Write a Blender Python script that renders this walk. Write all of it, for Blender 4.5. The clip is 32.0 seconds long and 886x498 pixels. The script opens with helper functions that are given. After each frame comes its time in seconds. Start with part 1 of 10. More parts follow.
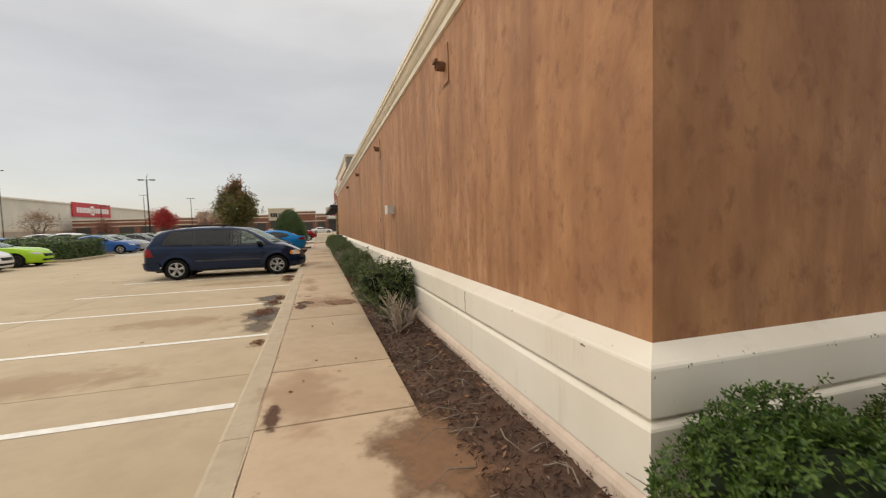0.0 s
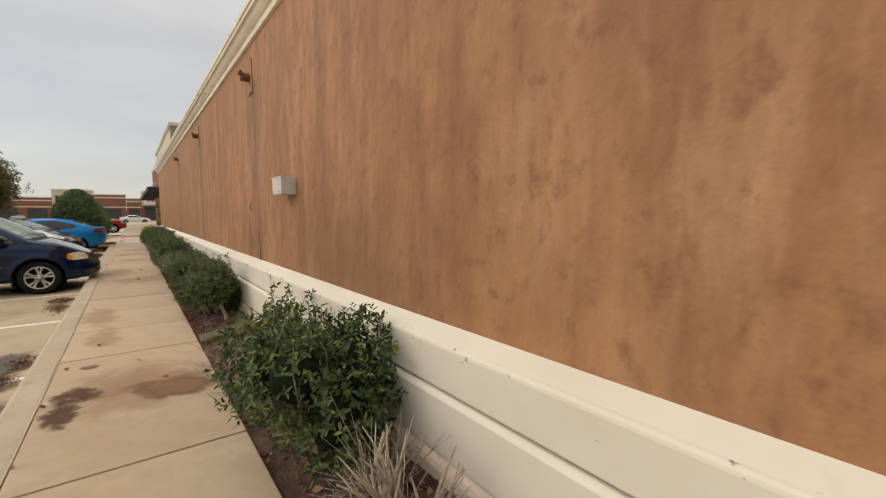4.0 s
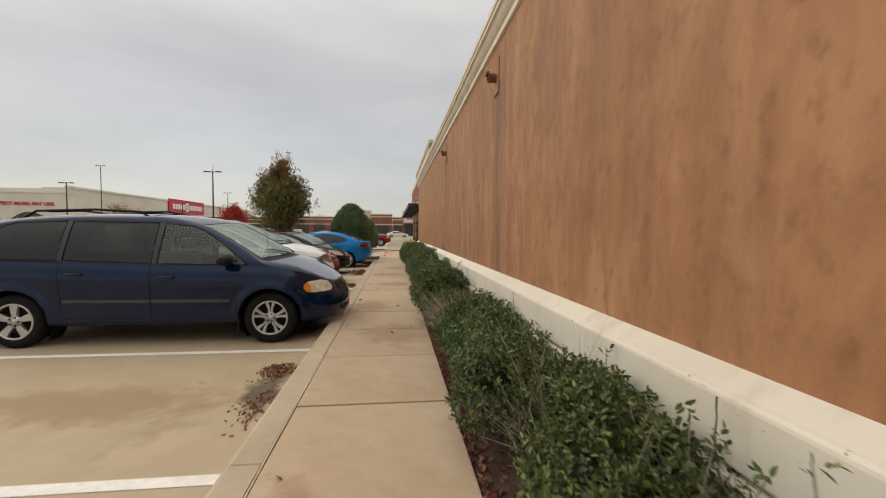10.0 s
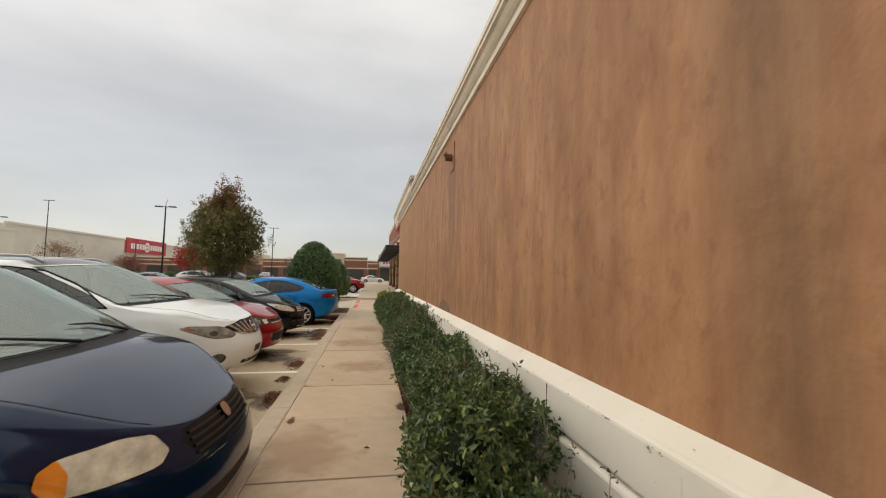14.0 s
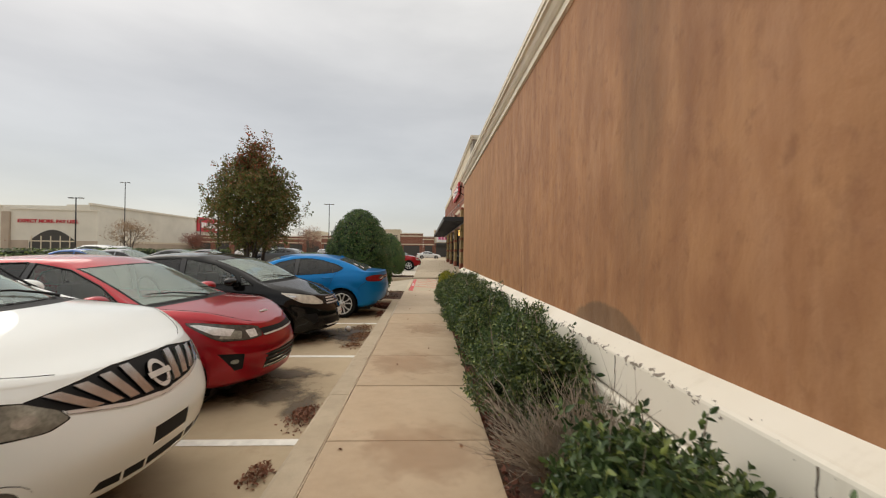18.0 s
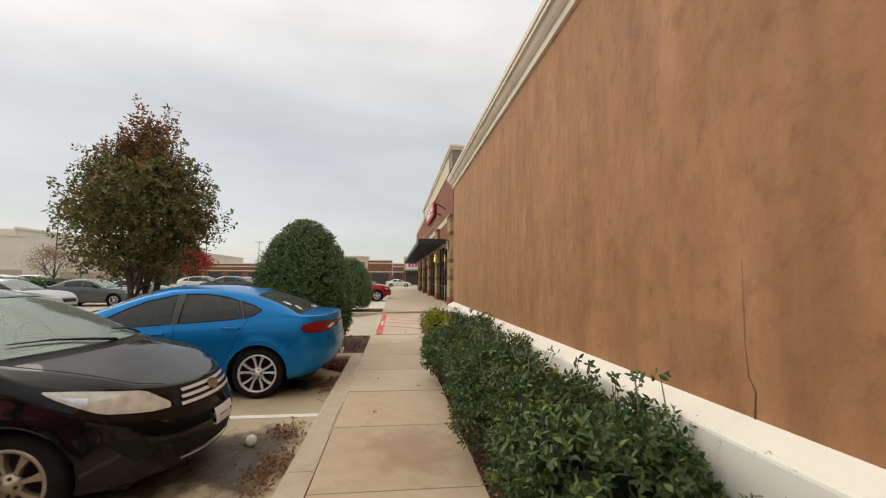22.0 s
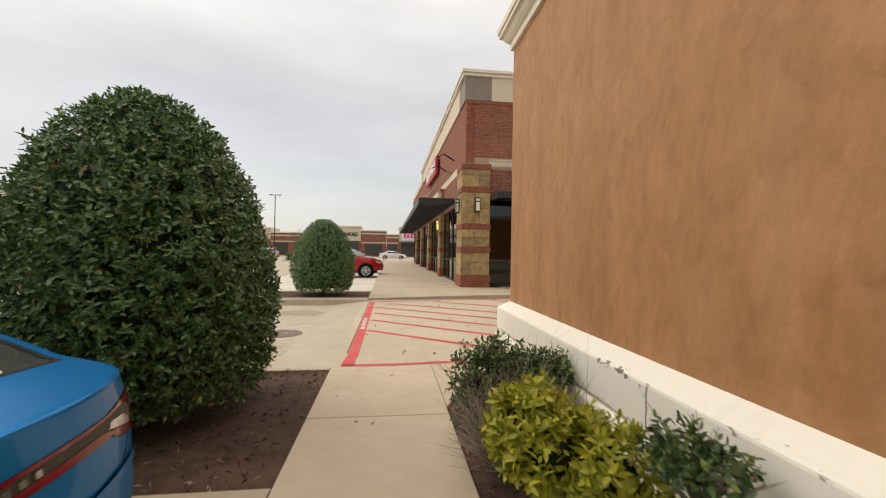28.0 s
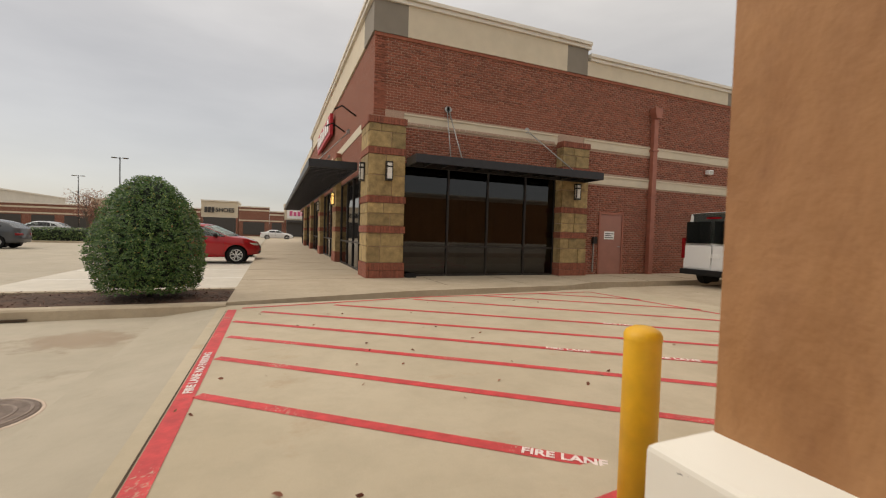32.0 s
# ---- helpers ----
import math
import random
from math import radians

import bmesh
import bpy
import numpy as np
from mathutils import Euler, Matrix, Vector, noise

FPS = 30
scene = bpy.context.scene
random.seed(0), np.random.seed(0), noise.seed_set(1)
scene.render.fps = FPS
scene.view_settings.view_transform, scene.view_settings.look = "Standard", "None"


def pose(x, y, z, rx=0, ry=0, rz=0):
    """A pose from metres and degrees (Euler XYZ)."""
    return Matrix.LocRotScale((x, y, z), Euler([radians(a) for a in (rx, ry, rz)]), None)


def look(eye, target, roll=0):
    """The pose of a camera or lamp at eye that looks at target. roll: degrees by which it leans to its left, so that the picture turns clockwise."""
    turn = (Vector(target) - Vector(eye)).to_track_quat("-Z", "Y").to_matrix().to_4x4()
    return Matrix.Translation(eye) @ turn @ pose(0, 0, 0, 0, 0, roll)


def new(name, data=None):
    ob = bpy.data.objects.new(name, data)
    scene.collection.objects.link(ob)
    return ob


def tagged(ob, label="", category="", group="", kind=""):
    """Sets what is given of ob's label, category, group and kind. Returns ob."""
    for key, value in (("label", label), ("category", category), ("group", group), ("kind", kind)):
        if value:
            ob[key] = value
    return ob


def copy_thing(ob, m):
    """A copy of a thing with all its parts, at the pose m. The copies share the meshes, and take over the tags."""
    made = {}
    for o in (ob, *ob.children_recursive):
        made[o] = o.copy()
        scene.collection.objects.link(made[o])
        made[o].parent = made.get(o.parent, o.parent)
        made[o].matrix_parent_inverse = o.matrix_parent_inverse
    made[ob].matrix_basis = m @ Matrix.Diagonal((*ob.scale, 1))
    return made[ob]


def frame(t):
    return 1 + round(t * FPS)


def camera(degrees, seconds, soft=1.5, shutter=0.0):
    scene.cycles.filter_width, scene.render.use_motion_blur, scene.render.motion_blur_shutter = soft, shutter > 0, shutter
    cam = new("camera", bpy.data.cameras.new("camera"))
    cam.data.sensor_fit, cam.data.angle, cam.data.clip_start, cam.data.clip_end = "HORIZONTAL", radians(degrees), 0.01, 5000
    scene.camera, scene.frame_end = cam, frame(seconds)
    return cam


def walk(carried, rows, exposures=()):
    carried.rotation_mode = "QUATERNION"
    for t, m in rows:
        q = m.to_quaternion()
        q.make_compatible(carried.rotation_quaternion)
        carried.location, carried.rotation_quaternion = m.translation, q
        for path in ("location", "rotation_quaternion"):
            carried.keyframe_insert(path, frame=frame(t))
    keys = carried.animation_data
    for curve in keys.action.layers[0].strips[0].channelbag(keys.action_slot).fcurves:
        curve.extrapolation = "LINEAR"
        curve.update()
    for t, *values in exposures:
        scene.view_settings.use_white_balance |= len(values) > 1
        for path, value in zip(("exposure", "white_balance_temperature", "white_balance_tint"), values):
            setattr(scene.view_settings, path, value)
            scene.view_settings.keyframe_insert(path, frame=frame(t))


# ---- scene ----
cam = camera(93.4, 32.0, soft=1.15, shutter=0.3)
# seconds, place, pitch, lean and turn of the carried camera
ROWS = [
    (0, -0.005, -0.014, 1.409, -3.61, 1.74, -16.67),
    (0.5, 0.042, 0.484, 1.42, -3.39, -0.15, -21.95),
    (1, 0.012, 0.993, 1.421, -0.5, -1.88, -27.13),
    (1.5, 0.033, 1.468, 1.404, 0.21, -1.81, -28.87),
    (2, 0.074, 1.993, 1.412, -1.51, -1.24, -25.26),
    (2.5, 0.032, 2.498, 1.435, -2.81, -0.49, -24.53),
    (3, 0.033, 2.93, 1.433, -3.66, 0.01, -27.3),
    (3.5, 0.074, 3.378, 1.427, -4.41, 0.24, -32.08),
    (4, 0.116, 3.826, 1.418, -4.91, 0.19, -36.78),
    (4.5, 0.212, 4.364, 1.431, -4.87, -0.24, -38.49),
    (5, 0.171, 4.773, 1.418, -3.97, -2.11, -36.11),
    (5.5, 0.232, 5.289, 1.398, -2.29, -0.4, -25.81),
    (6, 0.213, 5.791, 1.401, -4.94, -1.8, -6.09),
    (6.5, 0.153, 6.251, 1.425, -3.37, -3.91, -8.23),
    (7, 0.158, 6.699, 1.364, -3.6, -2.54, -8.84),
    (7.5, 0.111, 7.147, 1.31, -2.16, -2.98, -9.16),
    (8, 0.085, 7.632, 1.321, -1.45, -2.65, -7.88),
    (8.5, 0.17, 8.112, 1.336, -2.03, -2.25, -6.24),
    (9, 0.171, 8.627, 1.305, -2.88, -1.27, -7.17),
    (9.5, 0.226, 9.128, 1.307, -3.5, -0.36, -7.36),
    (10, 0.221, 9.622, 1.306, -2.44, -0.39, -6.6),
    (10.5, 0.19, 10.107, 1.351, -1.97, -0.02, -6.34),
    (11, 0.19, 10.597, 1.333, -1.27, 0.34, -5),
    (11.5, 0.151, 11.084, 1.346, 0.12, 0.67, -5.67),
    (12, 0.197, 11.563, 1.359, 0.76, 0.38, -5.84),
    (12.5, 0.237, 12.01, 1.375, 1.2, -0.25, -6.82),
    (13, 0.225, 12.456, 1.375, 2.07, -0.36, -8.54),
    (13.5, 0.293, 12.969, 1.374, 2.8, -0.96, -9),
    (14, 0.261, 13.432, 1.371, 3.74, -1.08, -9.93),
    (14.5, 0.27, 13.923, 1.345, 4.14, -1.12, -10.76),
    (15, 0.259, 14.375, 1.279, 3.41, -1.23, -10.34),
    (15.5, 0.304, 14.825, 1.301, 2.38, -1.64, -9.71),
    (16, 0.342, 15.269, 1.324, 0.99, -1.95, -8.44),
    (16.5, 0.327, 15.728, 1.346, -0.4, -1.74, -6.4),
    (17, 0.262, 16.167, 1.34, -1.21, -0.8, -3.48),
    (17.5, 0.237, 16.626, 1.354, -0.9, -0.41, -1.86),
    (18, 0.185, 17.053, 1.353, 0.3, -0.69, -2.41),
    (18.5, 0.112, 17.461, 1.365, 0.8, -1.07, -3.71),
    (19, 0.111, 17.931, 1.347, 1.34, -1.52, -5.03),
    (19.5, 0.065, 18.396, 1.348, 2.55, -1.36, -6.69),
    (20, 0.063, 18.88, 1.345, 3.31, -1.16, -6.67),
    (20.5, 0.067, 19.37, 1.373, 4.23, -0.68, -5.85),
    (21, 0.011, 19.855, 1.389, 4.75, -0.25, -5.67),
    (21.5, 0.019, 20.367, 1.385, 4.23, -0.5, -5.38),
    (22, 0.036, 20.856, 1.365, 4.1, -0.35, -6.67),
    (22.5, 0.088, 21.301, 1.361, 3.51, -0.52, -7.69),
    (23, 0.164, 21.708, 1.356, 2.86, -0.61, -8.41),
    (23.5, 0.168, 22.1, 1.369, 2.34, -0.18, -9.2),
    (24, 0.203, 22.493, 1.345, 0.86, 0.17, -9.3),
    (24.5, 0.206, 22.934, 1.34, -0.22, 0.58, -10.1),
    (25, 0.179, 23.412, 1.306, -0.79, 0.35, -10.19),
    (25.5, 0.159, 23.869, 1.304, -1.35, 0.29, -9.95),
    (26, 0.14, 24.339, 1.302, -1.7, 0.18, -9.38),
    (26.5, 0.089, 24.859, 1.31, -1.86, 0.09, -8.34),
    (27, 0.085, 25.303, 1.343, -1.65, -0.39, -7.29),
    (27.5, 0.08, 25.796, 1.356, -0.81, -0.66, -8.1),
    (28, 0.137, 26.282, 1.356, 0.28, -0.88, -7.38),
    (28.5, 0.09, 26.797, 1.341, 1.13, -1.05, -8.39),
    (29, 0.109, 27.248, 1.341, 1.26, -1.06, -9.91),
    (29.5, 0.147, 27.705, 1.362, 1.21, -1.17, -10.79),
    (30, 0.119, 28.134, 1.392, 1.73, -0.99, -12.74),
    (30.5, 0.129, 28.555, 1.393, 1.27, -1.21, -12.98),
    (31, 0.196, 28.984, 1.334, -0.04, -1.61, -14.28),
    (31.5, 0.243, 29.426, 1.308, -1.76, -1.65, -18.97),
    (32, 0.338, 29.852, 1.335, -2.03, -1.66, -22.11),
]

walk(cam, [(t, pose(x, y, z, 90 + pitch, lean, turn)) for t, x, y, z, pitch, lean, turn in ROWS],
     exposures=[(0, -0.24, 7100, 11), (1, -0.36, 7100, 11), (2, -0.42, 7100, 11), (5, -0.16, 7100, 11), (6.2, -0.31, 7100, 11), (9, -0.34, 7100, 11), (13, -0.27, 7000, 10), (19, -0.23, 7000, 10), (20, -0.17, 7000, 10), (24, -0.13, 7000, 10), (28, -0.03, 7100, 11), (30, -0.22, 7100, 11), (32, -0.32, 7200, 12)])

LOT = -0.18      # parking lot below the walk
WALL_X = 1.42    # face of the stucco wall
WALL_Y0, WALL_Y1 = 1.50, 30.58
rnd = random.Random(7)

# ---- world and light: an overcast sky, brightest overhead ----
world = bpy.data.worlds.new("overcast_sky")
scene.world = world
world.use_nodes = True
wn, wl = world.node_tree.nodes, world.node_tree.links
wn.clear()
w_out = wn.new("ShaderNodeOutputWorld")
w_bg = wn.new("ShaderNodeBackground")
w_tc = wn.new("ShaderNodeTexCoord")
w_sky = wn.new("ShaderNodeTexSky")
w_sky.sky_type, w_sky.sun_disc = "NISHITA", False
w_sky.sun_elevation, w_sky.sun_rotation = radians(45), radians(-55)
w_sep = wn.new("ShaderNodeSeparateXYZ")
w_ramp = wn.new("ShaderNodeValToRGB")
w_ramp.color_ramp.elements[0].position, w_ramp.color_ramp.elements[0].color = 0.0, (0.60, 0.62, 0.65, 1)
w_ramp.color_ramp.elements[1].position, w_ramp.color_ramp.elements[1].color = 1.0, (1.75, 1.70, 1.60, 1)
for p, c in ((0.10, (0.58, 0.595, 0.62, 1)), (0.32, (0.63, 0.635, 0.64, 1)), (0.6, (1.1, 1.09, 1.06, 1))):
    e = w_ramp.color_ramp.elements.new(p)
    e.color = c
w_map = wn.new("ShaderNodeMapping")
w_map.inputs["Scale"].default_value = (1.0, 1.0, 3.4)
w_map.inputs["Location"].default_value = (0.3, 0.1, 0.4)
w_noise = wn.new("ShaderNodeTexNoise")
w_noise.inputs["Scale"].default_value, w_noise.inputs["Detail"].default_value = 2.2, 6
w_mr = wn.new("ShaderNodeMapRange")
w_mr.inputs["From Min"].default_value, w_mr.inputs["From Max"].default_value = 0.3, 0.7
w_mr.inputs["To Min"].default_value, w_mr.inputs["To Max"].default_value = 0.83, 1.10
w_mul = wn.new("ShaderNodeVectorMath")
w_mul.operation = "MULTIPLY"
w_mix = wn.new("ShaderNodeMix")
w_mix.data_type = "RGBA"
w_mix.inputs["Factor"].default_value = 0.04
wl.new(w_tc.outputs["Generated"], w_sep.inputs[0])
wl.new(w_sep.outputs["Z"], w_ramp.inputs[0])
wl.new(w_tc.outputs["Generated"], w_map.inputs[0])
wl.new(w_map.outputs[0], w_noise.inputs["Vector"])
wl.new(w_noise.outputs["Fac"], w_mr.inputs[0])
wl.new(w_ramp.outputs[0], w_mul.inputs[0])
wl.new(w_mr.outputs[0], w_mul.inputs[1])
wl.new(w_mul.outputs[0], w_mix.inputs["A"])
wl.new(w_sky.outputs[0], w_mix.inputs["B"])
wl.new(w_mix.outputs["Result"], w_bg.inputs[0])
w_bg.inputs[1].default_value = 0.95
wl.new(w_bg.outputs[0], w_out.inputs[0])

sun = new("sun", bpy.data.lights.new("sun", "SUN"))
sun.data.energy, sun.data.angle, sun.data.color = 1.25, radians(50), (1.0, 0.96, 0.9)
sun.matrix_world = look((-32, 27, 23), (0, 12, 0))

# ---- materials ----
def shader(name, rough=0.6, metal=0.0, spec=0.5, coat=0.0):
    m = bpy.data.materials.new(name)
    m.use_nodes = True
    b = m.node_tree.nodes["Principled BSDF"]
    b.inputs["Roughness"].default_value = rough
    b.inputs["Metallic"].default_value = metal
    b.inputs["Specular IOR Level"].default_value = spec
    b.inputs["Coat Weight"].default_value = coat
    b.inputs["Coat Roughness"].default_value = 0.06
    return m, m.node_tree.nodes, m.node_tree.links, b


def node(nodes, kind, **values):
    n = nodes.new(kind)
    for key, value in values.items():
        n.inputs[key.replace("_", " ")].default_value = value
    return n


def noise_fac(nodes, links, scale, detail=4.0, stretch=(1, 1, 1), rough=0.55, lo=0.3, hi=0.7, kind="Object", swirl=0.0):
    tc = nodes.new("ShaderNodeTexCoord")
    mp = node(nodes, "ShaderNodeMapping", Scale=stretch)
    nz = node(nodes, "ShaderNodeTexNoise", Scale=scale, Detail=detail, Roughness=rough, Distortion=swirl)
    mr = nodes.new("ShaderNodeMapRange")
    mr.inputs[1].default_value, mr.inputs[2].default_value = lo, hi
    links.new(tc.outputs[kind], mp.inputs[0])
    links.new(mp.outputs[0], nz.inputs["Vector"])
    links.new(nz.outputs["Fac"], mr.inputs[0])
    return mr.outputs[0]


def mixed(nodes, links, fac, a, b, blend="MIX"):
    mx = nodes.new("ShaderNodeMix")
    mx.data_type, mx.blend_type = "RGBA", blend
    for value, socket in ((fac, mx.inputs["Factor"]), (a, mx.inputs["A"]), (b, mx.inputs["B"])):
        if hasattr(value, "links"):
            links.new(value, socket)
        elif isinstance(value, (tuple, list)):
            socket.default_value = (*value, 1)
        else:
            socket.default_value = value
    return mx.outputs["Result"]


def calc(nodes, links, op, a, b=0.0, c=0.0):
    n = nodes.new("ShaderNodeMath")
    n.operation = op
    for k, value in enumerate((a, b, c)):
        if hasattr(value, "links"):
            links.new(value, n.inputs[k])
        else:
            n.inputs[k].default_value = value
    return n.outputs[0]


def bumped(nodes, links, b, height, strength=0.3, distance=0.01):
    bp = node(nodes, "ShaderNodeBump", Strength=strength, Distance=distance)
    links.new(height, bp.inputs["Height"])
    links.new(bp.outputs[0], b.inputs["Normal"])


def plain(name, colour, rough=0.5, metal=0.0, spec=0.5, coat=0.0, vary=0.12, scale=9.0, bump=0.0, kind="Object"):
    """A plain material with soft blotches at two scales and a little relief."""
    m, n, l, b = shader(name, rough, metal, spec, coat)
    f1 = noise_fac(n, l, scale, 5, kind=kind)
    f2 = noise_fac(n, l, scale * 7, 3, kind=kind)
    dark = tuple(c * (1 - vary) for c in colour)
    light = tuple(min(1, c * (1 + vary)) for c in colour)
    c1 = mixed(n, l, f1, dark, light)
    c2 = mixed(n, l, calc(n, l, "MULTIPLY", f2, vary), c1, dark)
    l.new(c2, b.inputs["Base Color"])
    if bump:
        bumped(n, l, b, f2, bump, 0.004)
    return m


def per_object(m, amount=0.15):
    """Vary a material a little from piece to piece."""
    n, l = m.node_tree.nodes, m.node_tree.links
    b = n["Principled BSDF"]
    src = b.inputs["Base Color"].links[0].from_socket
    info = n.new("ShaderNodeObjectInfo")
    hs = n.new("ShaderNodeHueSaturation")
    val = calc(n, l, "MULTIPLY_ADD", info.outputs["Random"], 2 * amount, 1 - amount)
    l.new(val, hs.inputs["Value"])
    l.new(src, hs.inputs["Color"])
    l.new(hs.outputs[0], b.inputs["Base Color"])
    return m


def stucco():
    m, n, l, b = shader("stucco", 0.66, spec=0.34)
    broad = noise_fac(n, l, 0.5, 6, (1, 1, 0.8))
    patchy = noise_fac(n, l, 1.5, 5, (1, 1, 0.60), 0.52, 0.38, 0.64, swirl=0.15)
    mottle = noise_fac(n, l, 4.2, 7, (1, 1, 0.55), 0.62, 0.42, 0.64, swirl=0.25)
    drips = noise_fac(n, l, 4.6, 5, (1, 1.0, 0.16), 0.52, 0.44, 0.70)
    pale = noise_fac(n, l, 6.0, 6, (1, 1.0, 0.22), 0.56, 0.46, 0.70, swirl=0.1)
    where = noise_fac(n, l, 0.9, 4, (1, 1, 0.8), 0.55, 0.40, 0.62)
    mark = noise_fac(n, l, 10.0, 5, (1, 1.1, 0.8), 0.58, 0.54, 0.70, swirl=0.2)
    fine = noise_fac(n, l, 60, 4)
    swirl = noise_fac(n, l, 3.6, 5, (1, 1, 0.62), 0.5, 0.34, 0.66, swirl=0.3)
    tool = noise_fac(n, l, 12.0, 4, (1, 1, 0.6), 0.55, 0.35, 0.68, swirl=0.3)
    # the last bays are cleaner than the rest
    tc = n.new("ShaderNodeTexCoord")
    sp = n.new("ShaderNodeSeparateXYZ")
    l.new(tc.outputs["Object"], sp.inputs[0])
    clean = n.new("ShaderNodeMapRange")
    clean.inputs[1].default_value, clean.inputs[2].default_value, clean.inputs[3].default_value, clean.inputs[4].default_value = 22.0, 26.5, 1.0, 0.55
    l.new(sp.outputs["Y"], clean.inputs[0])
    # and the first ones carry the strongest marks
    first = n.new("ShaderNodeMapRange")
    first.inputs[1].default_value, first.inputs[2].default_value, first.inputs[3].default_value, first.inputs[4].default_value = 5.0, 13.0, 1.40, 1.0
    l.new(sp.outputs["Y"], first.inputs[0])
    dirt = calc(n, l, "MULTIPLY", clean.outputs[0], first.outputs[0])
    # base colour turns paler past y 22
    paler = n.new("ShaderNodeMapRange")
    paler.inputs[1].default_value, paler.inputs[2].default_value = 22.0, 26.0
    l.new(sp.outputs["Y"], paler.inputs[0])
    def worn_in(fac, most, base, colour):
        return mixed(n, l, calc(n, l, "MULTIPLY", calc(n, l, "MULTIPLY", fac, most), dirt), base, colour)
    c = mixed(n, l, broad, (0.345, 0.163, 0.073), (0.405, 0.199, 0.093))
    c = mixed(n, l, paler.outputs[0], c, mixed(n, l, tool, (0.375, 0.180, 0.071), (0.452, 0.227, 0.093)))
    c = worn_in(patchy, 0.55, c, (0.272, 0.122, 0.055))
    c = mixed(n, l, calc(n, l, "MULTIPLY", mottle, 0.55), c, (0.480, 0.250, 0.114))
    c = worn_in(drips, 0.60, c, (0.245, 0.108, 0.050))
    c = worn_in(calc(n, l, "MULTIPLY", pale, where), 0.52, c, (0.53, 0.300, 0.165))
    c = worn_in(mark, 0.52, c, (0.215, 0.095, 0.045))
    # broad soft runs of dirt down the wall
    runs = noise_fac(n, l, 1.3, 6, (1, 1.3, 0.20), 0.58, 0.50, 0.68, swirl=0.4)
    c = mixed(n, l, calc(n, l, "MULTIPLY", calc(n, l, "MULTIPLY", runs, 0.40), calc(n, l, "MULTIPLY_ADD", paler.outputs[0], -0.7, 1.0)), c, (0.235, 0.112, 0.055))
    # water stains below the roof drains
    wob = noise_fac(n, l, 1.4, 4, (1, 1, 0.6), 0.6, 0.3, 0.7)
    yy = calc(n, l, "MULTIPLY_ADD", wob, 0.22, sp.outputs["Y"])
    off = calc(n, l, "SUBTRACT", calc(n, l, "MODULO", calc(n, l, "ADD", yy, 7.83), 4.97), 2.49)
    line = calc(n, l, "POWER", 2.718, calc(n, l, "MULTIPLY", calc(n, l, "MULTIPLY", off, off), -15.0))
    low = calc(n, l, "LESS_THAN", sp.outputs["Z"], 3.05)
    last = calc(n, l, "LESS_THAN", sp.outputs["Y"], 21.5)
    worn = n.new("ShaderNodeMapRange")
    worn.inputs[1].default_value, worn.inputs[2].default_value, worn.inputs[3].default_value = 5.0, 9.0, 0.12
    l.new(sp.outputs["Y"], worn.inputs[0])
    drip = calc(n, l, "MULTIPLY", calc(n, l, "MULTIPLY", line, low), calc(n, l, "MULTIPLY", calc(n, l, "MULTIPLY", calc(n, l, "MULTIPLY", last, worn.outputs[0]), noise_fac(n, l, 2.0, 7, (1, 1.6, 0.22), 0.62, 0.26, 0.62)), 0.80))
    c = mixed(n, l, drip, c, (0.17, 0.092, 0.048))
    # rust-brown run below the junction plate
    qy = calc(n, l, "DIVIDE", calc(n, l, "SUBTRACT", yy, 10.04), 0.11)
    qz = calc(n, l, "DIVIDE", calc(n, l, "SUBTRACT", sp.outputs["Z"], 1.10), 0.30)
    run = calc(n, l, "POWER", 2.718, calc(n, l, "MULTIPLY", calc(n, l, "ADD", calc(n, l, "MULTIPLY", qy, qy), calc(n, l, "MULTIPLY", qz, qz)), -1.0))
    c = mixed(n, l, calc(n, l, "MULTIPLY", run, 0.8), c, (0.175, 0.078, 0.046))
    # grime splashed up the first bays above the plinth
    gy = calc(n, l, "DIVIDE", calc(n, l, "SUBTRACT", yy, 7.2), 1.7)
    gz = calc(n, l, "DIVIDE", calc(n, l, "SUBTRACT", calc(n, l, "MULTIPLY_ADD", patchy, 0.35, sp.outputs["Z"]), 1.15), 0.62)
    grime = calc(n, l, "POWER", 2.718, calc(n, l, "MULTIPLY", calc(n, l, "ADD", calc(n, l, "MULTIPLY", gy, gy), calc(n, l, "MULTIPLY", gz, gz)), -1.0))
    c = mixed(n, l, calc(n, l, "MULTIPLY", grime, 0.55), c, (0.20, 0.105, 0.055))
    # one damp dome low on the wall
    dy = calc(n, l, "DIVIDE", calc(n, l, "SUBTRACT", yy, 20.02), 0.52)
    dz = calc(n, l, "DIVIDE", calc(n, l, "SUBTRACT", sp.outputs["Z"], 0.80), 0.22)
    dm = n.new("ShaderNodeMapRange")
    dm.inputs[1].default_value, dm.inputs[2].default_value = 1.06, 0.86
    l.new(calc(n, l, "MULTIPLY_ADD", fine, 0.10, calc(n, l, "ADD", calc(n, l, "MULTIPLY", dy, dy), calc(n, l, "MULTIPLY", dz, dz))), dm.inputs[0])
    dome = dm.outputs[0]
    c = mixed(n, l, calc(n, l, "MULTIPLY", dome, 0.66), c, (0.13, 0.085, 0.05))
    l.new(c, b.inputs["Base Color"])
    h = calc(n, l, "MULTIPLY_ADD", fine, 0.05, calc(n, l, "MULTIPLY_ADD", tool, 0.22, swirl))
    bumped(n, l, b, h, 0.45, 0.022)
    return m


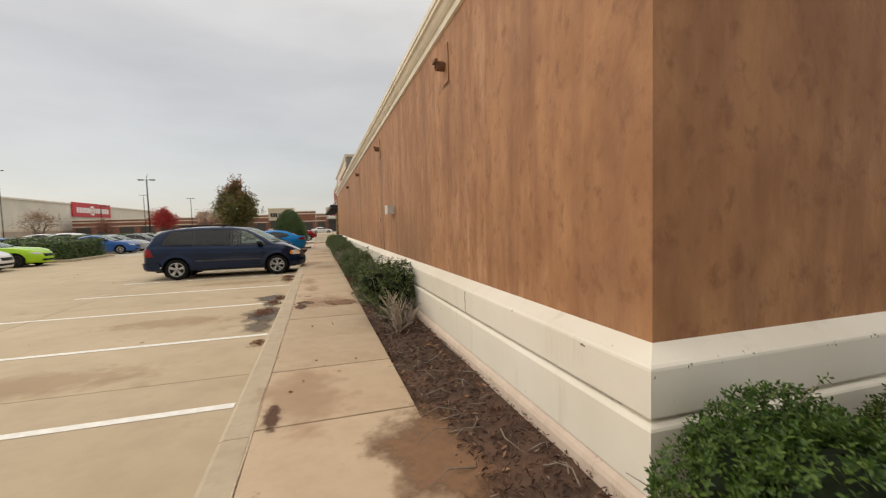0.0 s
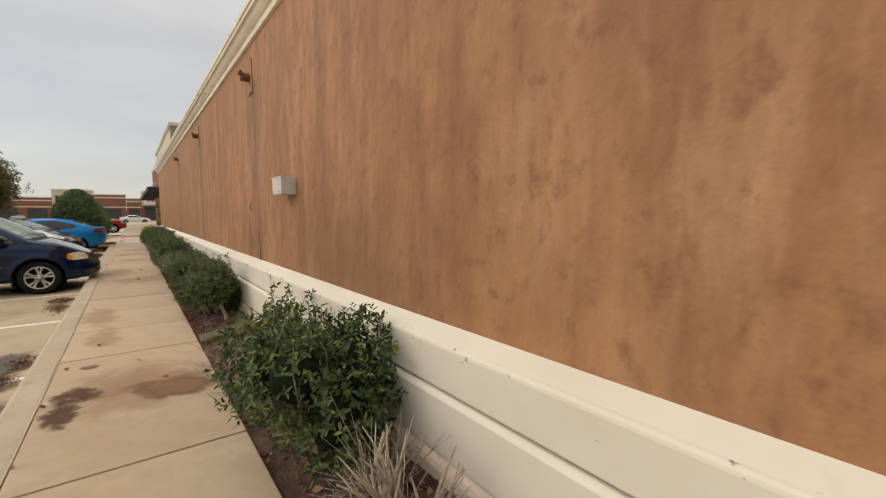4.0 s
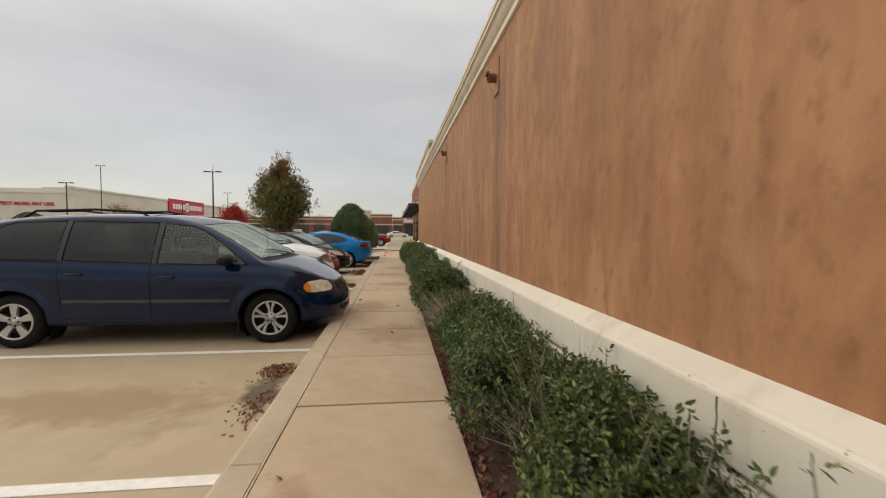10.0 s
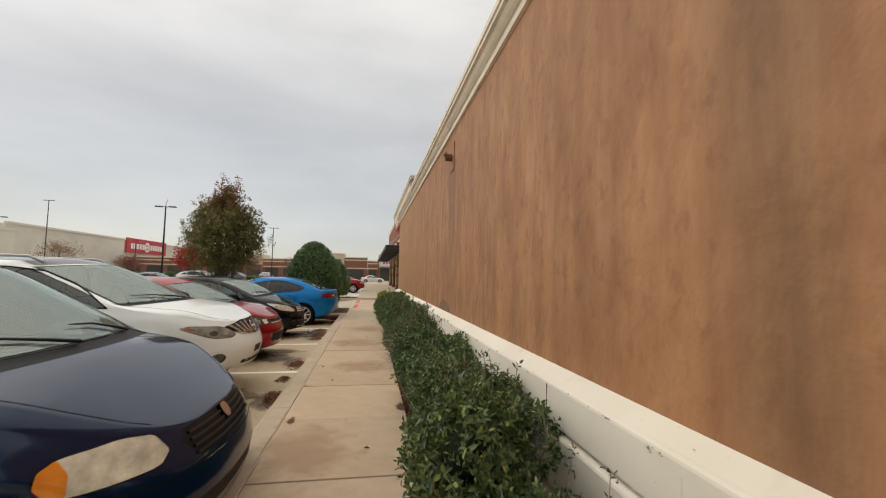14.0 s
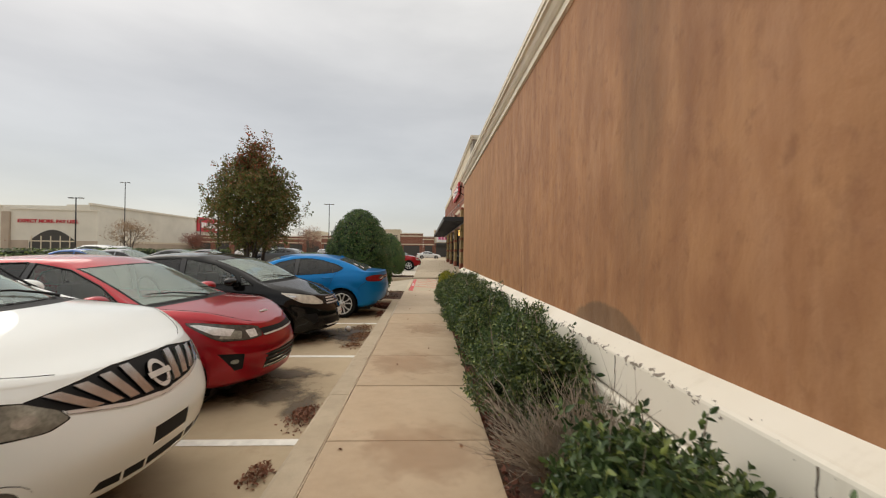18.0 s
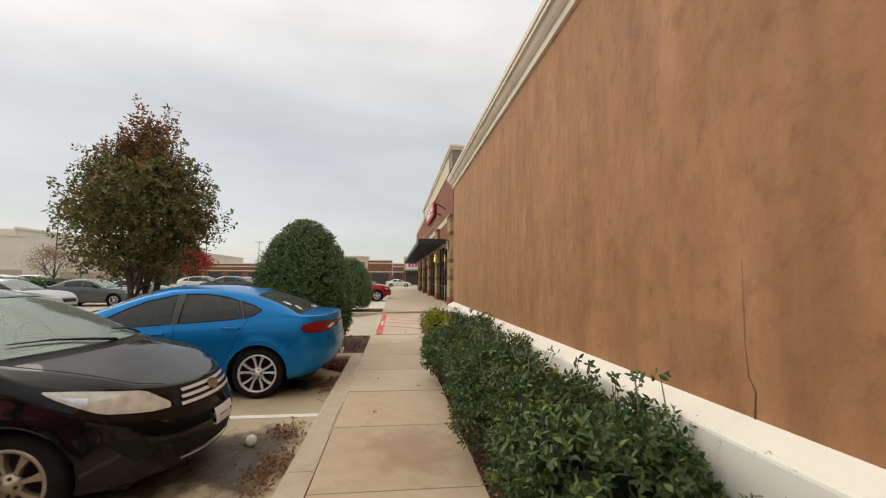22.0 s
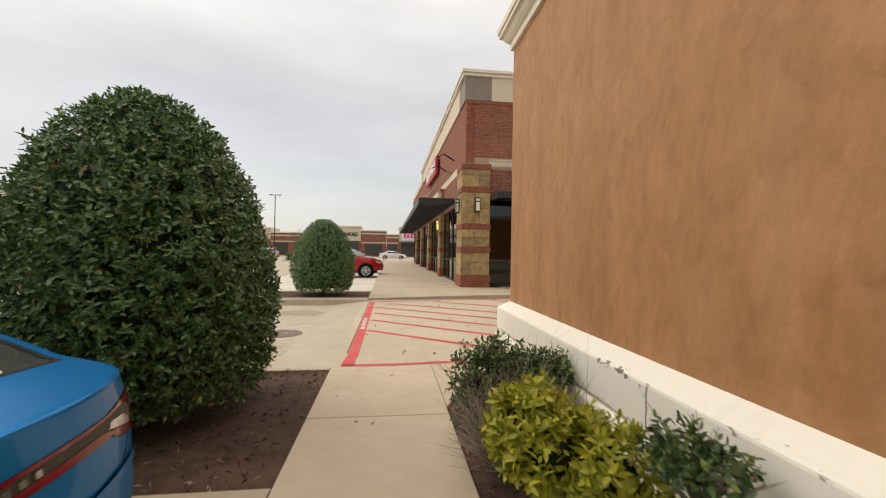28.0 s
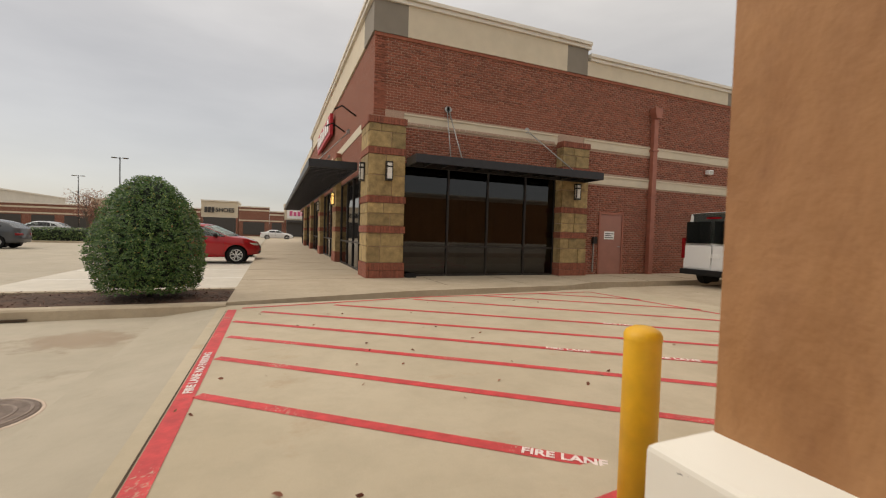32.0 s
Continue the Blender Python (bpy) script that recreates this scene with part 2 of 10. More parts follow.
def concrete(name, a, bcol, stain, scale=0.8, amount=0.55, kind="Object"):
    m, n, l, b = shader(name, 0.78, spec=0.3)
    big = noise_fac(n, l, scale, 7, kind=kind)
    mid = noise_fac(n, l, scale * 5, 8, rough=0.65, lo=0.42, hi=0.72, kind=kind)
    grit = noise_fac(n, l, 140, 3, lo=0.2, hi=0.8, kind=kind)
    spots = noise_fac(n, l, scale * 2.2, 5, rough=0.7, lo=0.60, hi=0.72, kind=kind)
    c = mixed(n, l, big, a, bcol)
    c = mixed(n, l, calc(n, l, "MULTIPLY", mid, 0.35), c, tuple(v * 0.72 for v in a))
    c = mixed(n, l, calc(n, l, "MULTIPLY", spots, amount), c, stain)
    c = mixed(n, l, calc(n, l, "MULTIPLY", grit, 0.16), c, tuple(v * 0.5 for v in a))
    l.new(c, b.inputs["Base Color"])
    bumped(n, l, b, calc(n, l, "MULTIPLY_ADD", grit, 0.4, mid), 0.25, 0.004)
    return m


def leaf_mat(name, colours, rough=0.42):
    m, n, l, b = shader(name, rough, spec=0.33)
    geo = n.new("ShaderNodeNewGeometry")
    ramp = n.new("ShaderNodeValToRGB")
    els = ramp.color_ramp.elements
    while len(els) < len(colours):
        els.new(0.5)
    for e, (p, c) in zip(els, colours):
        e.position, e.color = p, (*c, 1)
    l.new(geo.outputs["Random Per Island"], ramp.inputs[0])
    info = n.new("ShaderNodeObjectInfo")
    hs = n.new("ShaderNodeHueSaturation")
    l.new(calc(n, l, "MULTIPLY_ADD", info.outputs["Random"], 0.28, 0.86), hs.inputs["Value"])
    l.new(calc(n, l, "MULTIPLY_ADD", calc(n, l, "FRACT", calc(n, l, "MULTIPLY", info.outputs["Random"], 7.31)), -0.030, 0.500), hs.inputs["Hue"])
    l.new(ramp.outputs[0], hs.inputs["Color"])
    l.new(hs.outputs[0], b.inputs["Base Color"])
    through_leaf = n.new("ShaderNodeBsdfTranslucent")
    warm = n.new("ShaderNodeHueSaturation")
    warm.inputs["Value"].default_value = 1.5
    l.new(hs.outputs[0], warm.inputs["Color"])
    l.new(warm.outputs[0], through_leaf.inputs["Color"])
    both = n.new("ShaderNodeMixShader")
    both.inputs[0].default_value = 0.15
    l.new(b.outputs[0], both.inputs[1])
    l.new(through_leaf.outputs[0], both.inputs[2])
    l.new(both.outputs[0], n["Material Output"].inputs["Surface"])
    return m


def paint(name, colour, metal=0.0, rough=0.5, coat=0.9, ior=1.5):
    m, n, l, b = shader(name, rough, metal, 0.05, coat)
    b.inputs["Coat IOR"].default_value = ior
    dust = noise_fac(n, l, 4, 6)
    flake = noise_fac(n, l, 900, 1)
    c = mixed(n, l, calc(n, l, "MULTIPLY", flake, 0.25), colour, tuple(min(1, v * 1.4) for v in colour))
    c = mixed(n, l, calc(n, l, "MULTIPLY", dust, 0.006), c, (0.32, 0.29, 0.25))
    l.new(c, b.inputs["Base Color"])
    l.new(calc(n, l, "MULTIPLY_ADD", dust, 0.02, 0.01), b.inputs["Coat Roughness"])
    return m


def glass(name, tint=(0.5, 0.55, 0.53), ior=1.52, sky_haze=0.0, sheen=(1, 1, 1)):
    m = bpy.data.materials.new(name)
    m.use_nodes = True
    n, l = m.node_tree.nodes, m.node_tree.links
    n.clear()
    out = n.new("ShaderNodeOutputMaterial")
    mx = n.new("ShaderNodeMixShader")
    tr = n.new("ShaderNodeBsdfTransparent")
    tr.inputs[0].default_value = (*tint, 1)
    gl = n.new("ShaderNodeBsdfGlossy")
    gl.inputs["Roughness"].default_value = 0.02
    gl.inputs["Color"].default_value = (*sheen, 1)
    fr = n.new("ShaderNodeFresnel")
    fr.inputs[0].default_value = ior
    l.new(fr.outputs[0], mx.inputs[0])
    l.new(tr.outputs[0], mx.inputs[1])
    l.new(gl.outputs[0], mx.inputs[2])
    last = mx.outputs[0]
    # pale diffuse layer painted in for sky reflected by the pane
    if sky_haze:
        df = n.new("ShaderNodeBsdfDiffuse")
        df.inputs[0].default_value = (0.62, 0.68, 0.63, 1)
        m2 = n.new("ShaderNodeMixShader")
        m2.inputs[0].default_value = sky_haze
        l.new(last, m2.inputs[1])
        l.new(df.outputs[0], m2.inputs[2])
        last = m2.outputs[0]
    l.new(last, out.inputs[0])
    return m


def soft_stain(name, colour, most=0.8, rough=0.75, scale=5.0):
    """A stain that thins out to nothing at its ragged edge."""
    m, n, l, b = shader(name, rough, spec=0.3)
    out = n["Material Output"]
    tc = n.new("ShaderNodeTexCoord")
    mp = node(n, "ShaderNodeMapping", Location=(-1, -1, 0), Scale=(2, 2, 0))
    ln = n.new("ShaderNodeVectorMath")
    ln.operation = "LENGTH"
    l.new(tc.outputs["Generated"], mp.inputs[0])
    l.new(mp.outputs[0], ln.inputs[0])
    f1 = noise_fac(n, l, scale, 7, rough=0.65, lo=0.25, hi=0.75)
    f2 = noise_fac(n, l, scale * 6, 4)
    a = calc(n, l, "ADD", calc(n, l, "MULTIPLY", calc(n, l, "SUBTRACT", 0.72, ln.outputs["Value"]), 2.4), calc(n, l, "MULTIPLY", calc(n, l, "SUBTRACT", f1, 0.45), 2.2))
    cl = n.new("ShaderNodeClamp")
    l.new(a, cl.inputs[0])
    fac = calc(n, l, "MULTIPLY", cl.outputs[0], most)
    l.new(mixed(n, l, f2, tuple(c * 0.75 for c in colour), colour), b.inputs["Base Color"])
    tr = n.new("ShaderNodeBsdfTransparent")
    mx = n.new("ShaderNodeMixShader")
    l.new(fac, mx.inputs[0])
    l.new(tr.outputs[0], mx.inputs[1])
    l.new(b.outputs[0], mx.inputs[2])
    l.new(mx.outputs[0], out.inputs["Surface"])
    return m


STUCCO = stucco()
CREAM = plain("cream_paint", (0.74, 0.68, 0.56), 0.6, vary=0.10, scale=2.5, bump=0.15)
def weathered_cream():
    m, n, l, b = shader("plinth_paint", 0.6, spec=0.35)
    cl = noise_fac(n, l, 1.2, 7)
    st = noise_fac(n, l, 2.2, 7, (1, 1.6, 0.22), 0.65, 0.58, 0.78)
    chip = noise_fac(n, l, 9.0, 8, (1, 1, 1.2), 0.7, 0.755, 0.77)
    tc = n.new("ShaderNodeTexCoord")
    sp = n.new("ShaderNodeSeparateXYZ")
    l.new(tc.outputs["Object"], sp.inputs[0])
    # paint is darkest round y 9 and paler away from it
    paler = n.new("ShaderNodeMapRange")
    paler.inputs[1].default_value, paler.inputs[2].default_value = 3.0, 14.0
    l.new(calc(n, l, "ABSOLUTE", calc(n, l, "SUBTRACT", sp.outputs["Y"], 9.0)), paler.inputs[0])
    c = mixed(n, l, cl, mixed(n, l, paler.outputs[0], (0.66, 0.60, 0.49), (0.81, 0.76, 0.65)), mixed(n, l, paler.outputs[0], (0.76, 0.705, 0.60), (0.88, 0.835, 0.74)))
    c = mixed(n, l, calc(n, l, "MULTIPLY", st, calc(n, l, "MULTIPLY_ADD", paler.outputs[0], -0.30, 0.62)), c, (0.44, 0.37, 0.26))
    c = mixed(n, l, calc(n, l, "MULTIPLY", chip, 0.7), c, (0.30, 0.25, 0.18))
    # paint flaked off along the front ridge, worst in three stretches
    away = calc(n, l, "DIVIDE", calc(n, l, "SUBTRACT", sp.outputs["Z"], 0.757), 0.030)
    near = calc(n, l, "POWER", 2.718, calc(n, l, "MULTIPLY", calc(n, l, "MULTIPLY", away, away), -1.0))
    along = calc(n, l, "DIVIDE", calc(n, l, "SUBTRACT", sp.outputs["Y"], 19.7), 1.25)
    worst = calc(n, l, "POWER", 2.718, calc(n, l, "MULTIPLY", calc(n, l, "MULTIPLY", along, along), -1.0))
    along2 = calc(n, l, "DIVIDE", calc(n, l, "SUBTRACT", sp.outputs["Y"], 8.75), 0.55)
    second = calc(n, l, "POWER", 2.718, calc(n, l, "MULTIPLY", calc(n, l, "MULTIPLY", along2, along2), -1.0))
    along3 = calc(n, l, "DIVIDE", calc(n, l, "SUBTRACT", sp.outputs["Y"], 28.36), 0.24)
    third = calc(n, l, "POWER", 2.718, calc(n, l, "MULTIPLY", calc(n, l, "MULTIPLY", along3, along3), -1.0))
    flake = noise_fac(n, l, 21, 7, (1, 0.7, 1.3), 0.66, 0.0, 1.0)
    fl = calc(n, l, "MULTIPLY_ADD", calc(n, l, "MULTIPLY", near, calc(n, l, "MULTIPLY_ADD", worst, 0.125, calc(n, l, "MULTIPLY_ADD", third, 0.15, calc(n, l, "MULTIPLY_ADD", second, 0.07, 0.070)))), 1.0, flake)
    fm = n.new("ShaderNodeMapRange")
    fm.inputs[1].default_value, fm.inputs[2].default_value = 0.70, 0.715
    l.new(fl, fm.inputs[0])
    c = mixed(n, l, calc(n, l, "MULTIPLY", fm.outputs[0], 0.85), c, (0.115, 0.082, 0.055))
    l.new(c, b.inputs["Base Color"])
    bumped(n, l, b, calc(n, l, "ADD", chip, fm.outputs[0]), 0.3, 0.004)
    return m
PLINTH = weathered_cream()
FOOTING = concrete("footing_concrete", (0.60, 0.47, 0.37), (0.70, 0.58, 0.47), (0.24, 0.145, 0.09), 2.4, 0.9)
WALK = per_object(concrete("walk_concrete", (0.475, 0.350, 0.232), (0.575, 0.455, 0.325), (0.37, 0.185, 0.095), 1.1, 0.60), 0.08)
KERB = concrete("kerb_concrete", (0.45, 0.365, 0.26), (0.54, 0.45, 0.33), (0.26, 0.19, 0.13), 1.6, 0.4)
LOTC = per_object(concrete("lot_concrete", (0.44, 0.345, 0.225), (0.53, 0.43, 0.30), (0.30, 0.21, 0.13), 0.45, 0.5), 0.03)
DRIVEC = per_object(concrete("drive_concrete", (0.43, 0.375, 0.285), (0.52, 0.46, 0.36), (0.30, 0.24, 0.17), 0.5, 0.5), 0.03)
GROUND = concrete("far_pavement", (0.40, 0.32, 0.22), (0.48, 0.39, 0.28), (0.28, 0.21, 0.14), 0.15, 0.4)
JOINT = plain("joint_dirt_shade", (0.080, 0.052, 0.032), 0.95, vary=0.3, scale=20)
def mulch():
    m = plain("mulch_soil", (0.084, 0.047, 0.029), 0.95, vary=0.5, scale=12, bump=1.0)
    n, l = m.node_tree.nodes, m.node_tree.links
    b = n["Principled BSDF"]
    src = b.inputs["Base Color"].links[0].from_socket
    bare = noise_fac(n, l, 1.5, 6, lo=0.48, hi=0.62)
    l.new(mixed(n, l, calc(n, l, "MULTIPLY", bare, 0.7), src, (0.135, 0.072, 0.045)), b.inputs["Base Color"])
    return m
MULCH = mulch()
BARK = leaf_mat("mulch_chip", [(0.0, (0.040, 0.024, 0.017)), (0.55, (0.105, 0.060, 0.040)), (0.9, (0.20, 0.130, 0.090)), (1.0, (0.38, 0.30, 0.23))], 0.9)
DRYLEAF = leaf_mat("dry_leaves", [(0.0, (0.12, 0.056, 0.030)), (0.5, (0.23, 0.115, 0.058)), (1.0, (0.36, 0.22, 0.125))], 0.8)
HOLLY = leaf_mat("holly_leaves", [(0.0, (0.026, 0.054, 0.021)), (0.45, (0.060, 0.108, 0.038)), (0.85, (0.115, 0.175, 0.055)), (1.0, (0.24, 0.30, 0.08))], 0.30)
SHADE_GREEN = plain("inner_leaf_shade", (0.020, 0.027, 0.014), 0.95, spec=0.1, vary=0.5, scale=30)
TOPIARY = leaf_mat("topiary_leaves", [(0.0, (0.036, 0.088, 0.026)), (0.6, (0.086, 0.166, 0.049)), (0.955, (0.150, 0.236, 0.072)), (0.985, (0.24, 0.32, 0.06)), (1.0, (0.34, 0.17, 0.07))], 0.17)
TOPIARY.node_tree.nodes["Principled BSDF"].inputs["Specular IOR Level"].default_value = 0.6
LIME = leaf_mat("yellow_green_leaves", [(0.0, (0.16, 0.21, 0.018)), (0.5, (0.34, 0.37, 0.028)), (1.0, (0.50, 0.48, 0.07))], 0.42)
BRIGHT = leaf_mat("fresh_green_leaves", [(0.0, (0.018, 0.048, 0.008)), (0.6, (0.045, 0.096, 0.014)), (1.0, (0.095, 0.155, 0.026))], 0.4)
PEAR_LOW = leaf_mat("pear_green_leaves", [(0.0, (0.075, 0.110, 0.028)), (0.5, (0.150, 0.178, 0.050)), (0.85, (0.22, 0.18, 0.060)), (1.0, (0.32, 0.18, 0.06))], 0.42)
PEAR_TOP = leaf_mat("pear_red_leaves", [(0.0, (0.10, 0.085, 0.034)), (0.4, (0.18, 0.115, 0.046)), (0.8, (0.28, 0.105, 0.050)), (1.0, (0.40, 0.09, 0.035))], 0.45)
MAPLE = leaf_mat("scarlet_leaves", [(0.0, (0.22, 0.02, 0.016)), (1.0, (0.50, 0.07, 0.04))], 0.5)
RUST = leaf_mat("rust_leaves", [(0.0, (0.17, 0.075, 0.05)), (1.0, (0.34, 0.17, 0.11))], 0.6)
TANLEAF = leaf_mat("tan_leaves", [(0.0, (0.26, 0.17, 0.10)), (1.0, (0.42, 0.29, 0.18))], 0.6)
DEADTWIG = plain("bleached_twig", (0.38, 0.315, 0.245), 0.85, vary=0.3, scale=40, bump=0.3)
TWIG = plain("grey_twig", (0.25, 0.20, 0.155), 0.85, vary=0.3, scale=40, bump=0.3)
TRUNK = plain("tree_bark", (0.10, 0.080, 0.062), 0.9, vary=0.4, scale=25, bump=0.6)
WHITE_PAINT = plain("road_white", (0.80, 0.78, 0.72), 0.65, vary=0.12, scale=14)
def worn_red():
    m = plain("road_red", (0.60, 0.060, 0.062), 0.6, vary=0.24, scale=9)
    n, l = m.node_tree.nodes, m.node_tree.links
    b = n["Principled BSDF"]
    src = b.inputs["Base Color"].links[0].from_socket
    where = noise_fac(n, l, 1.3, 3, lo=0.45, hi=0.75)
    grain = noise_fac(n, l, 38, 6, rough=0.7, lo=0.0, hi=1.0)
    mr = n.new("ShaderNodeMapRange")
    mr.inputs[1].default_value, mr.inputs[2].default_value = 0.66, 0.72
    l.new(calc(n, l, "MULTIPLY_ADD", where, 0.17, grain), mr.inputs[0])
    l.new(mixed(n, l, calc(n, l, "MULTIPLY", mr.outputs[0], 0.85), src, (0.52, 0.36, 0.26)), b.inputs["Base Color"])
    return m
RED_PAINT = worn_red()
PINK_WHITE = plain("stencil_white", (0.86, 0.74, 0.70), 0.65, vary=0.15, scale=20)
BLACK_METAL = plain("black_metal", (0.025, 0.025, 0.028), 0.45, 0.2, vary=0.2)
DARK_FRAME = plain("bronze_frame", (0.030, 0.026, 0.024), 0.4, 0.3, vary=0.2)
GALV = plain("galvanised_steel", (0.42, 0.42, 0.41), 0.45, 0.7, vary=0.2, scale=14)
BOXGREY = plain("box_cover", (0.58, 0.56, 0.51), 0.5, 0.0, vary=0.12, scale=8)
YELLOW = plain("bollard_yellow", (0.80, 0.44, 0.02), 0.45, vary=0.12, scale=6)
BRICKC = per_object(plain("red_brick", (0.27, 0.088, 0.052), 0.85, vary=0.28, scale=14, bump=0.5), 0.18)
def brick_stuff():
    m = plain("red_brick_field", (0.27, 0.088, 0.052), 0.85, vary=0.2, scale=16, bump=0.5)
    n, l = m.node_tree.nodes, m.node_tree.links
    b = n["Principled BSDF"]
    src = b.inputs["Base Color"].links[0].from_socket
    geo = n.new("ShaderNodeNewGeometry")
    hs = n.new("ShaderNodeHueSaturation")
    l.new(calc(n, l, "MULTIPLY_ADD", geo.outputs["Random Per Island"], 0.5, 0.75), hs.inputs["Value"])
    l.new(src, hs.inputs["Color"])
    l.new(hs.outputs[0], b.inputs["Base Color"])
    return m
BRICKF = brick_stuff()
MORTAR = plain("mortar", (0.43, 0.30, 0.225), 0.9, vary=0.15, scale=20)
def brick_far(name, colour):
    m, n, l, b = shader(name, 0.85, spec=0.3)
    tc = n.new("ShaderNodeTexCoord")
    sp = n.new("ShaderNodeSeparateXYZ")
    cb = n.new("ShaderNodeCombineXYZ")
    l.new(tc.outputs["Object"], sp.inputs[0])
    l.new(calc(n, l, "ADD", sp.outputs["X"], sp.outputs["Y"]), cb.inputs[0])
    l.new(sp.outputs["Z"], cb.inputs[1])
    br = node(n, "ShaderNodeTexBrick", Scale=1.0)
    br.inputs["Brick Width"].default_value, br.inputs["Row Height"].default_value = 0.203, 0.075
    br.inputs["Mortar Size"].default_value = 0.006
    br.inputs["Color1"].default_value = (*colour, 1)
    br.inputs["Color2"].default_value = (*(c * 0.75 for c in colour), 1)
    br.inputs["Mortar"].default_value = (0.32, 0.2, 0.15, 1)
    l.new(cb.outputs[0], br.inputs["Vector"])
    f = noise_fac(n, l, 0.7, 5)
    l.new(mixed(n, l, calc(n, l, "MULTIPLY", f, 0.3), br.outputs["Color"], tuple(c * 0.7 for c in colour)), b.inputs["Base Color"])
    return m
BRICKW = brick_far("brick_wall_far", (0.27, 0.088, 0.052))
STONE = per_object(plain("buff_stone", (0.36, 0.255, 0.115), 0.85, vary=0.4, scale=5, bump=0.8), 0.25)
EIFS = plain("tan_render", (0.62, 0.54, 0.41), 0.75, vary=0.06, scale=2, bump=0.1)
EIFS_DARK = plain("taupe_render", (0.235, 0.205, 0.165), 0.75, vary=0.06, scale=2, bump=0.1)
CAP = plain("cap_flashing", (0.72, 0.67, 0.58), 0.5, 0.1, vary=0.06, scale=2)
COPPER = plain("painted_downpipe", (0.36, 0.135, 0.09), 0.5, 0.2, vary=0.12, scale=5)
DOOR_PINK = plain("painted_steel_door", (0.36, 0.165, 0.125), 0.5, 0.1, vary=0.08, scale=3)
STORE_WHITE = plain("store_wall_cream", (0.66, 0.62, 0.54), 0.7, vary=0.08, scale=0.3)
STORE_BASE = plain("store_wall_base", (0.42, 0.34, 0.27), 0.8, vary=0.1, scale=0.5)
SIGN_RED = plain("sign_red", (0.50, 0.022, 0.035), 0.45, vary=0.06, scale=2)
SIGN_WHITE = plain("sign_white", (0.82, 0.82, 0.80), 0.5, vary=0.05, scale=4)
SIGN_DARK = plain("sign_dark", (0.05, 0.045, 0.04), 0.5, vary=0.1, scale=4)
RUBBER = plain("tyre_rubber", (0.012, 0.012, 0.0125), 0.85, spec=0.2, vary=0.3, scale=12, bump=0.2)
SMOKED_FIN = plain("smoked_fin", (0.50, 0.49, 0.49), 0.24, 0.85, vary=0.15, scale=18)
ALLOY = plain("alloy_rim", (0.70, 0.70, 0.68), 0.34, 0.40, vary=0.12, scale=20)
CHROME = plain("chrome", (0.60, 0.60, 0.61), 0.16, 1.0, vary=0.05, scale=20)
BRIGHT_TRIM = plain("bright_trim", (0.78, 0.78, 0.78), 0.18, 0.35, vary=0.05, scale=20)
TRIM = plain("black_trim", (0.010, 0.010, 0.0105), 0.6, spec=0.25, vary=0.2, scale=12)
SEAT = plain("seat_cloth", (0.26, 0.255, 0.235), 0.9, vary=0.2, scale=20)
LAMP_CLEAR = plain("lamp_lens", (0.60, 0.57, 0.50), 0.10, 0.1, 0.6, 1.0, vary=0.25, scale=12)
LAMP_DARK = plain("lamp_smoked", (0.10, 0.097, 0.09), 0.12, 0.2, 0.3, 0.4, vary=0.5, scale=16)
LAMP_SMOKE = plain("lamp_grey_green", (0.31, 0.32, 0.28), 0.10, 0.15, 0.4, 0.9, vary=0.6, scale=9)
LAMP_AMBER = plain("lamp_amber", (0.75, 0.24, 0.02), 0.15, 0.0, 0.6, 1.0, vary=0.15, scale=14)
LAMP_RED = plain("lamp_red", (0.22, 0.003, 0.008), 0.12, 0.0, 0.3, 0.35, vary=0.3, scale=14)
PLATE = plain("number_plate", (0.74, 0.74, 0.72), 0.45, vary=0.06, scale=10)
GLASS = glass("car_glass", (0.66, 0.78, 0.71), 2.4, 0.17, (0.88, 1.0, 0.94))
SIDEGLASS = glass("side_glass", (0.42, 0.51, 0.46), 1.6, 0.06)
POST_BLACK = plain("gloss_black_post", (0.016, 0.016, 0.017), 0.12, 0.0, 0.5, 0.5)
TINTED = glass("tinted_glass", (0.10, 0.11, 0.115), 1.55, 0.012)
REARGLASS = glass("rear_glass", (0.20, 0.22, 0.22), 2.3, 0.08)
SHOPGLASS = glass("shop_glass", (0.15, 0.14, 0.15), 1.55)
PLASTIC_CLEAR = plain("clear_plastic", (0.75, 0.78, 0.80), 0.15, 0.0, 0.6, 0.5, vary=0.1)
MOSS = plain("mossy_brick", (0.125, 0.115, 0.045), 0.9, vary=0.4, scale=14, bump=0.6)
m_, n_, l_, b_ = shader("warm_lamp", 0.4)
b_.inputs["Base Color"].default_value = (0.8, 0.6, 0.3, 1)
b_.inputs["Emission Color"].default_value = (1.0, 0.62, 0.18, 1)
b_.inputs["Emission Strength"].default_value = 1.6
WARM = m_

# ---- building helpers ----
def raw(name, verts, faces, material, parent=None, label="", smooth=False, at=None):
    """One mesh object from vertices and faces."""
    me = bpy.data.meshes.new(name)
    me.from_pydata([tuple(v) for v in verts], [], [tuple(f) for f in faces])
    me.materials.append(material)
    if smooth:
        me.polygons.foreach_set("use_smooth", [True] * len(me.polygons))
    me.update()
    ob = new(name, me)
    if parent is not None:
        ob.parent = parent
    if at is not None:
        ob.matrix_basis = at
    if label:
        tagged(ob, label)
    return ob


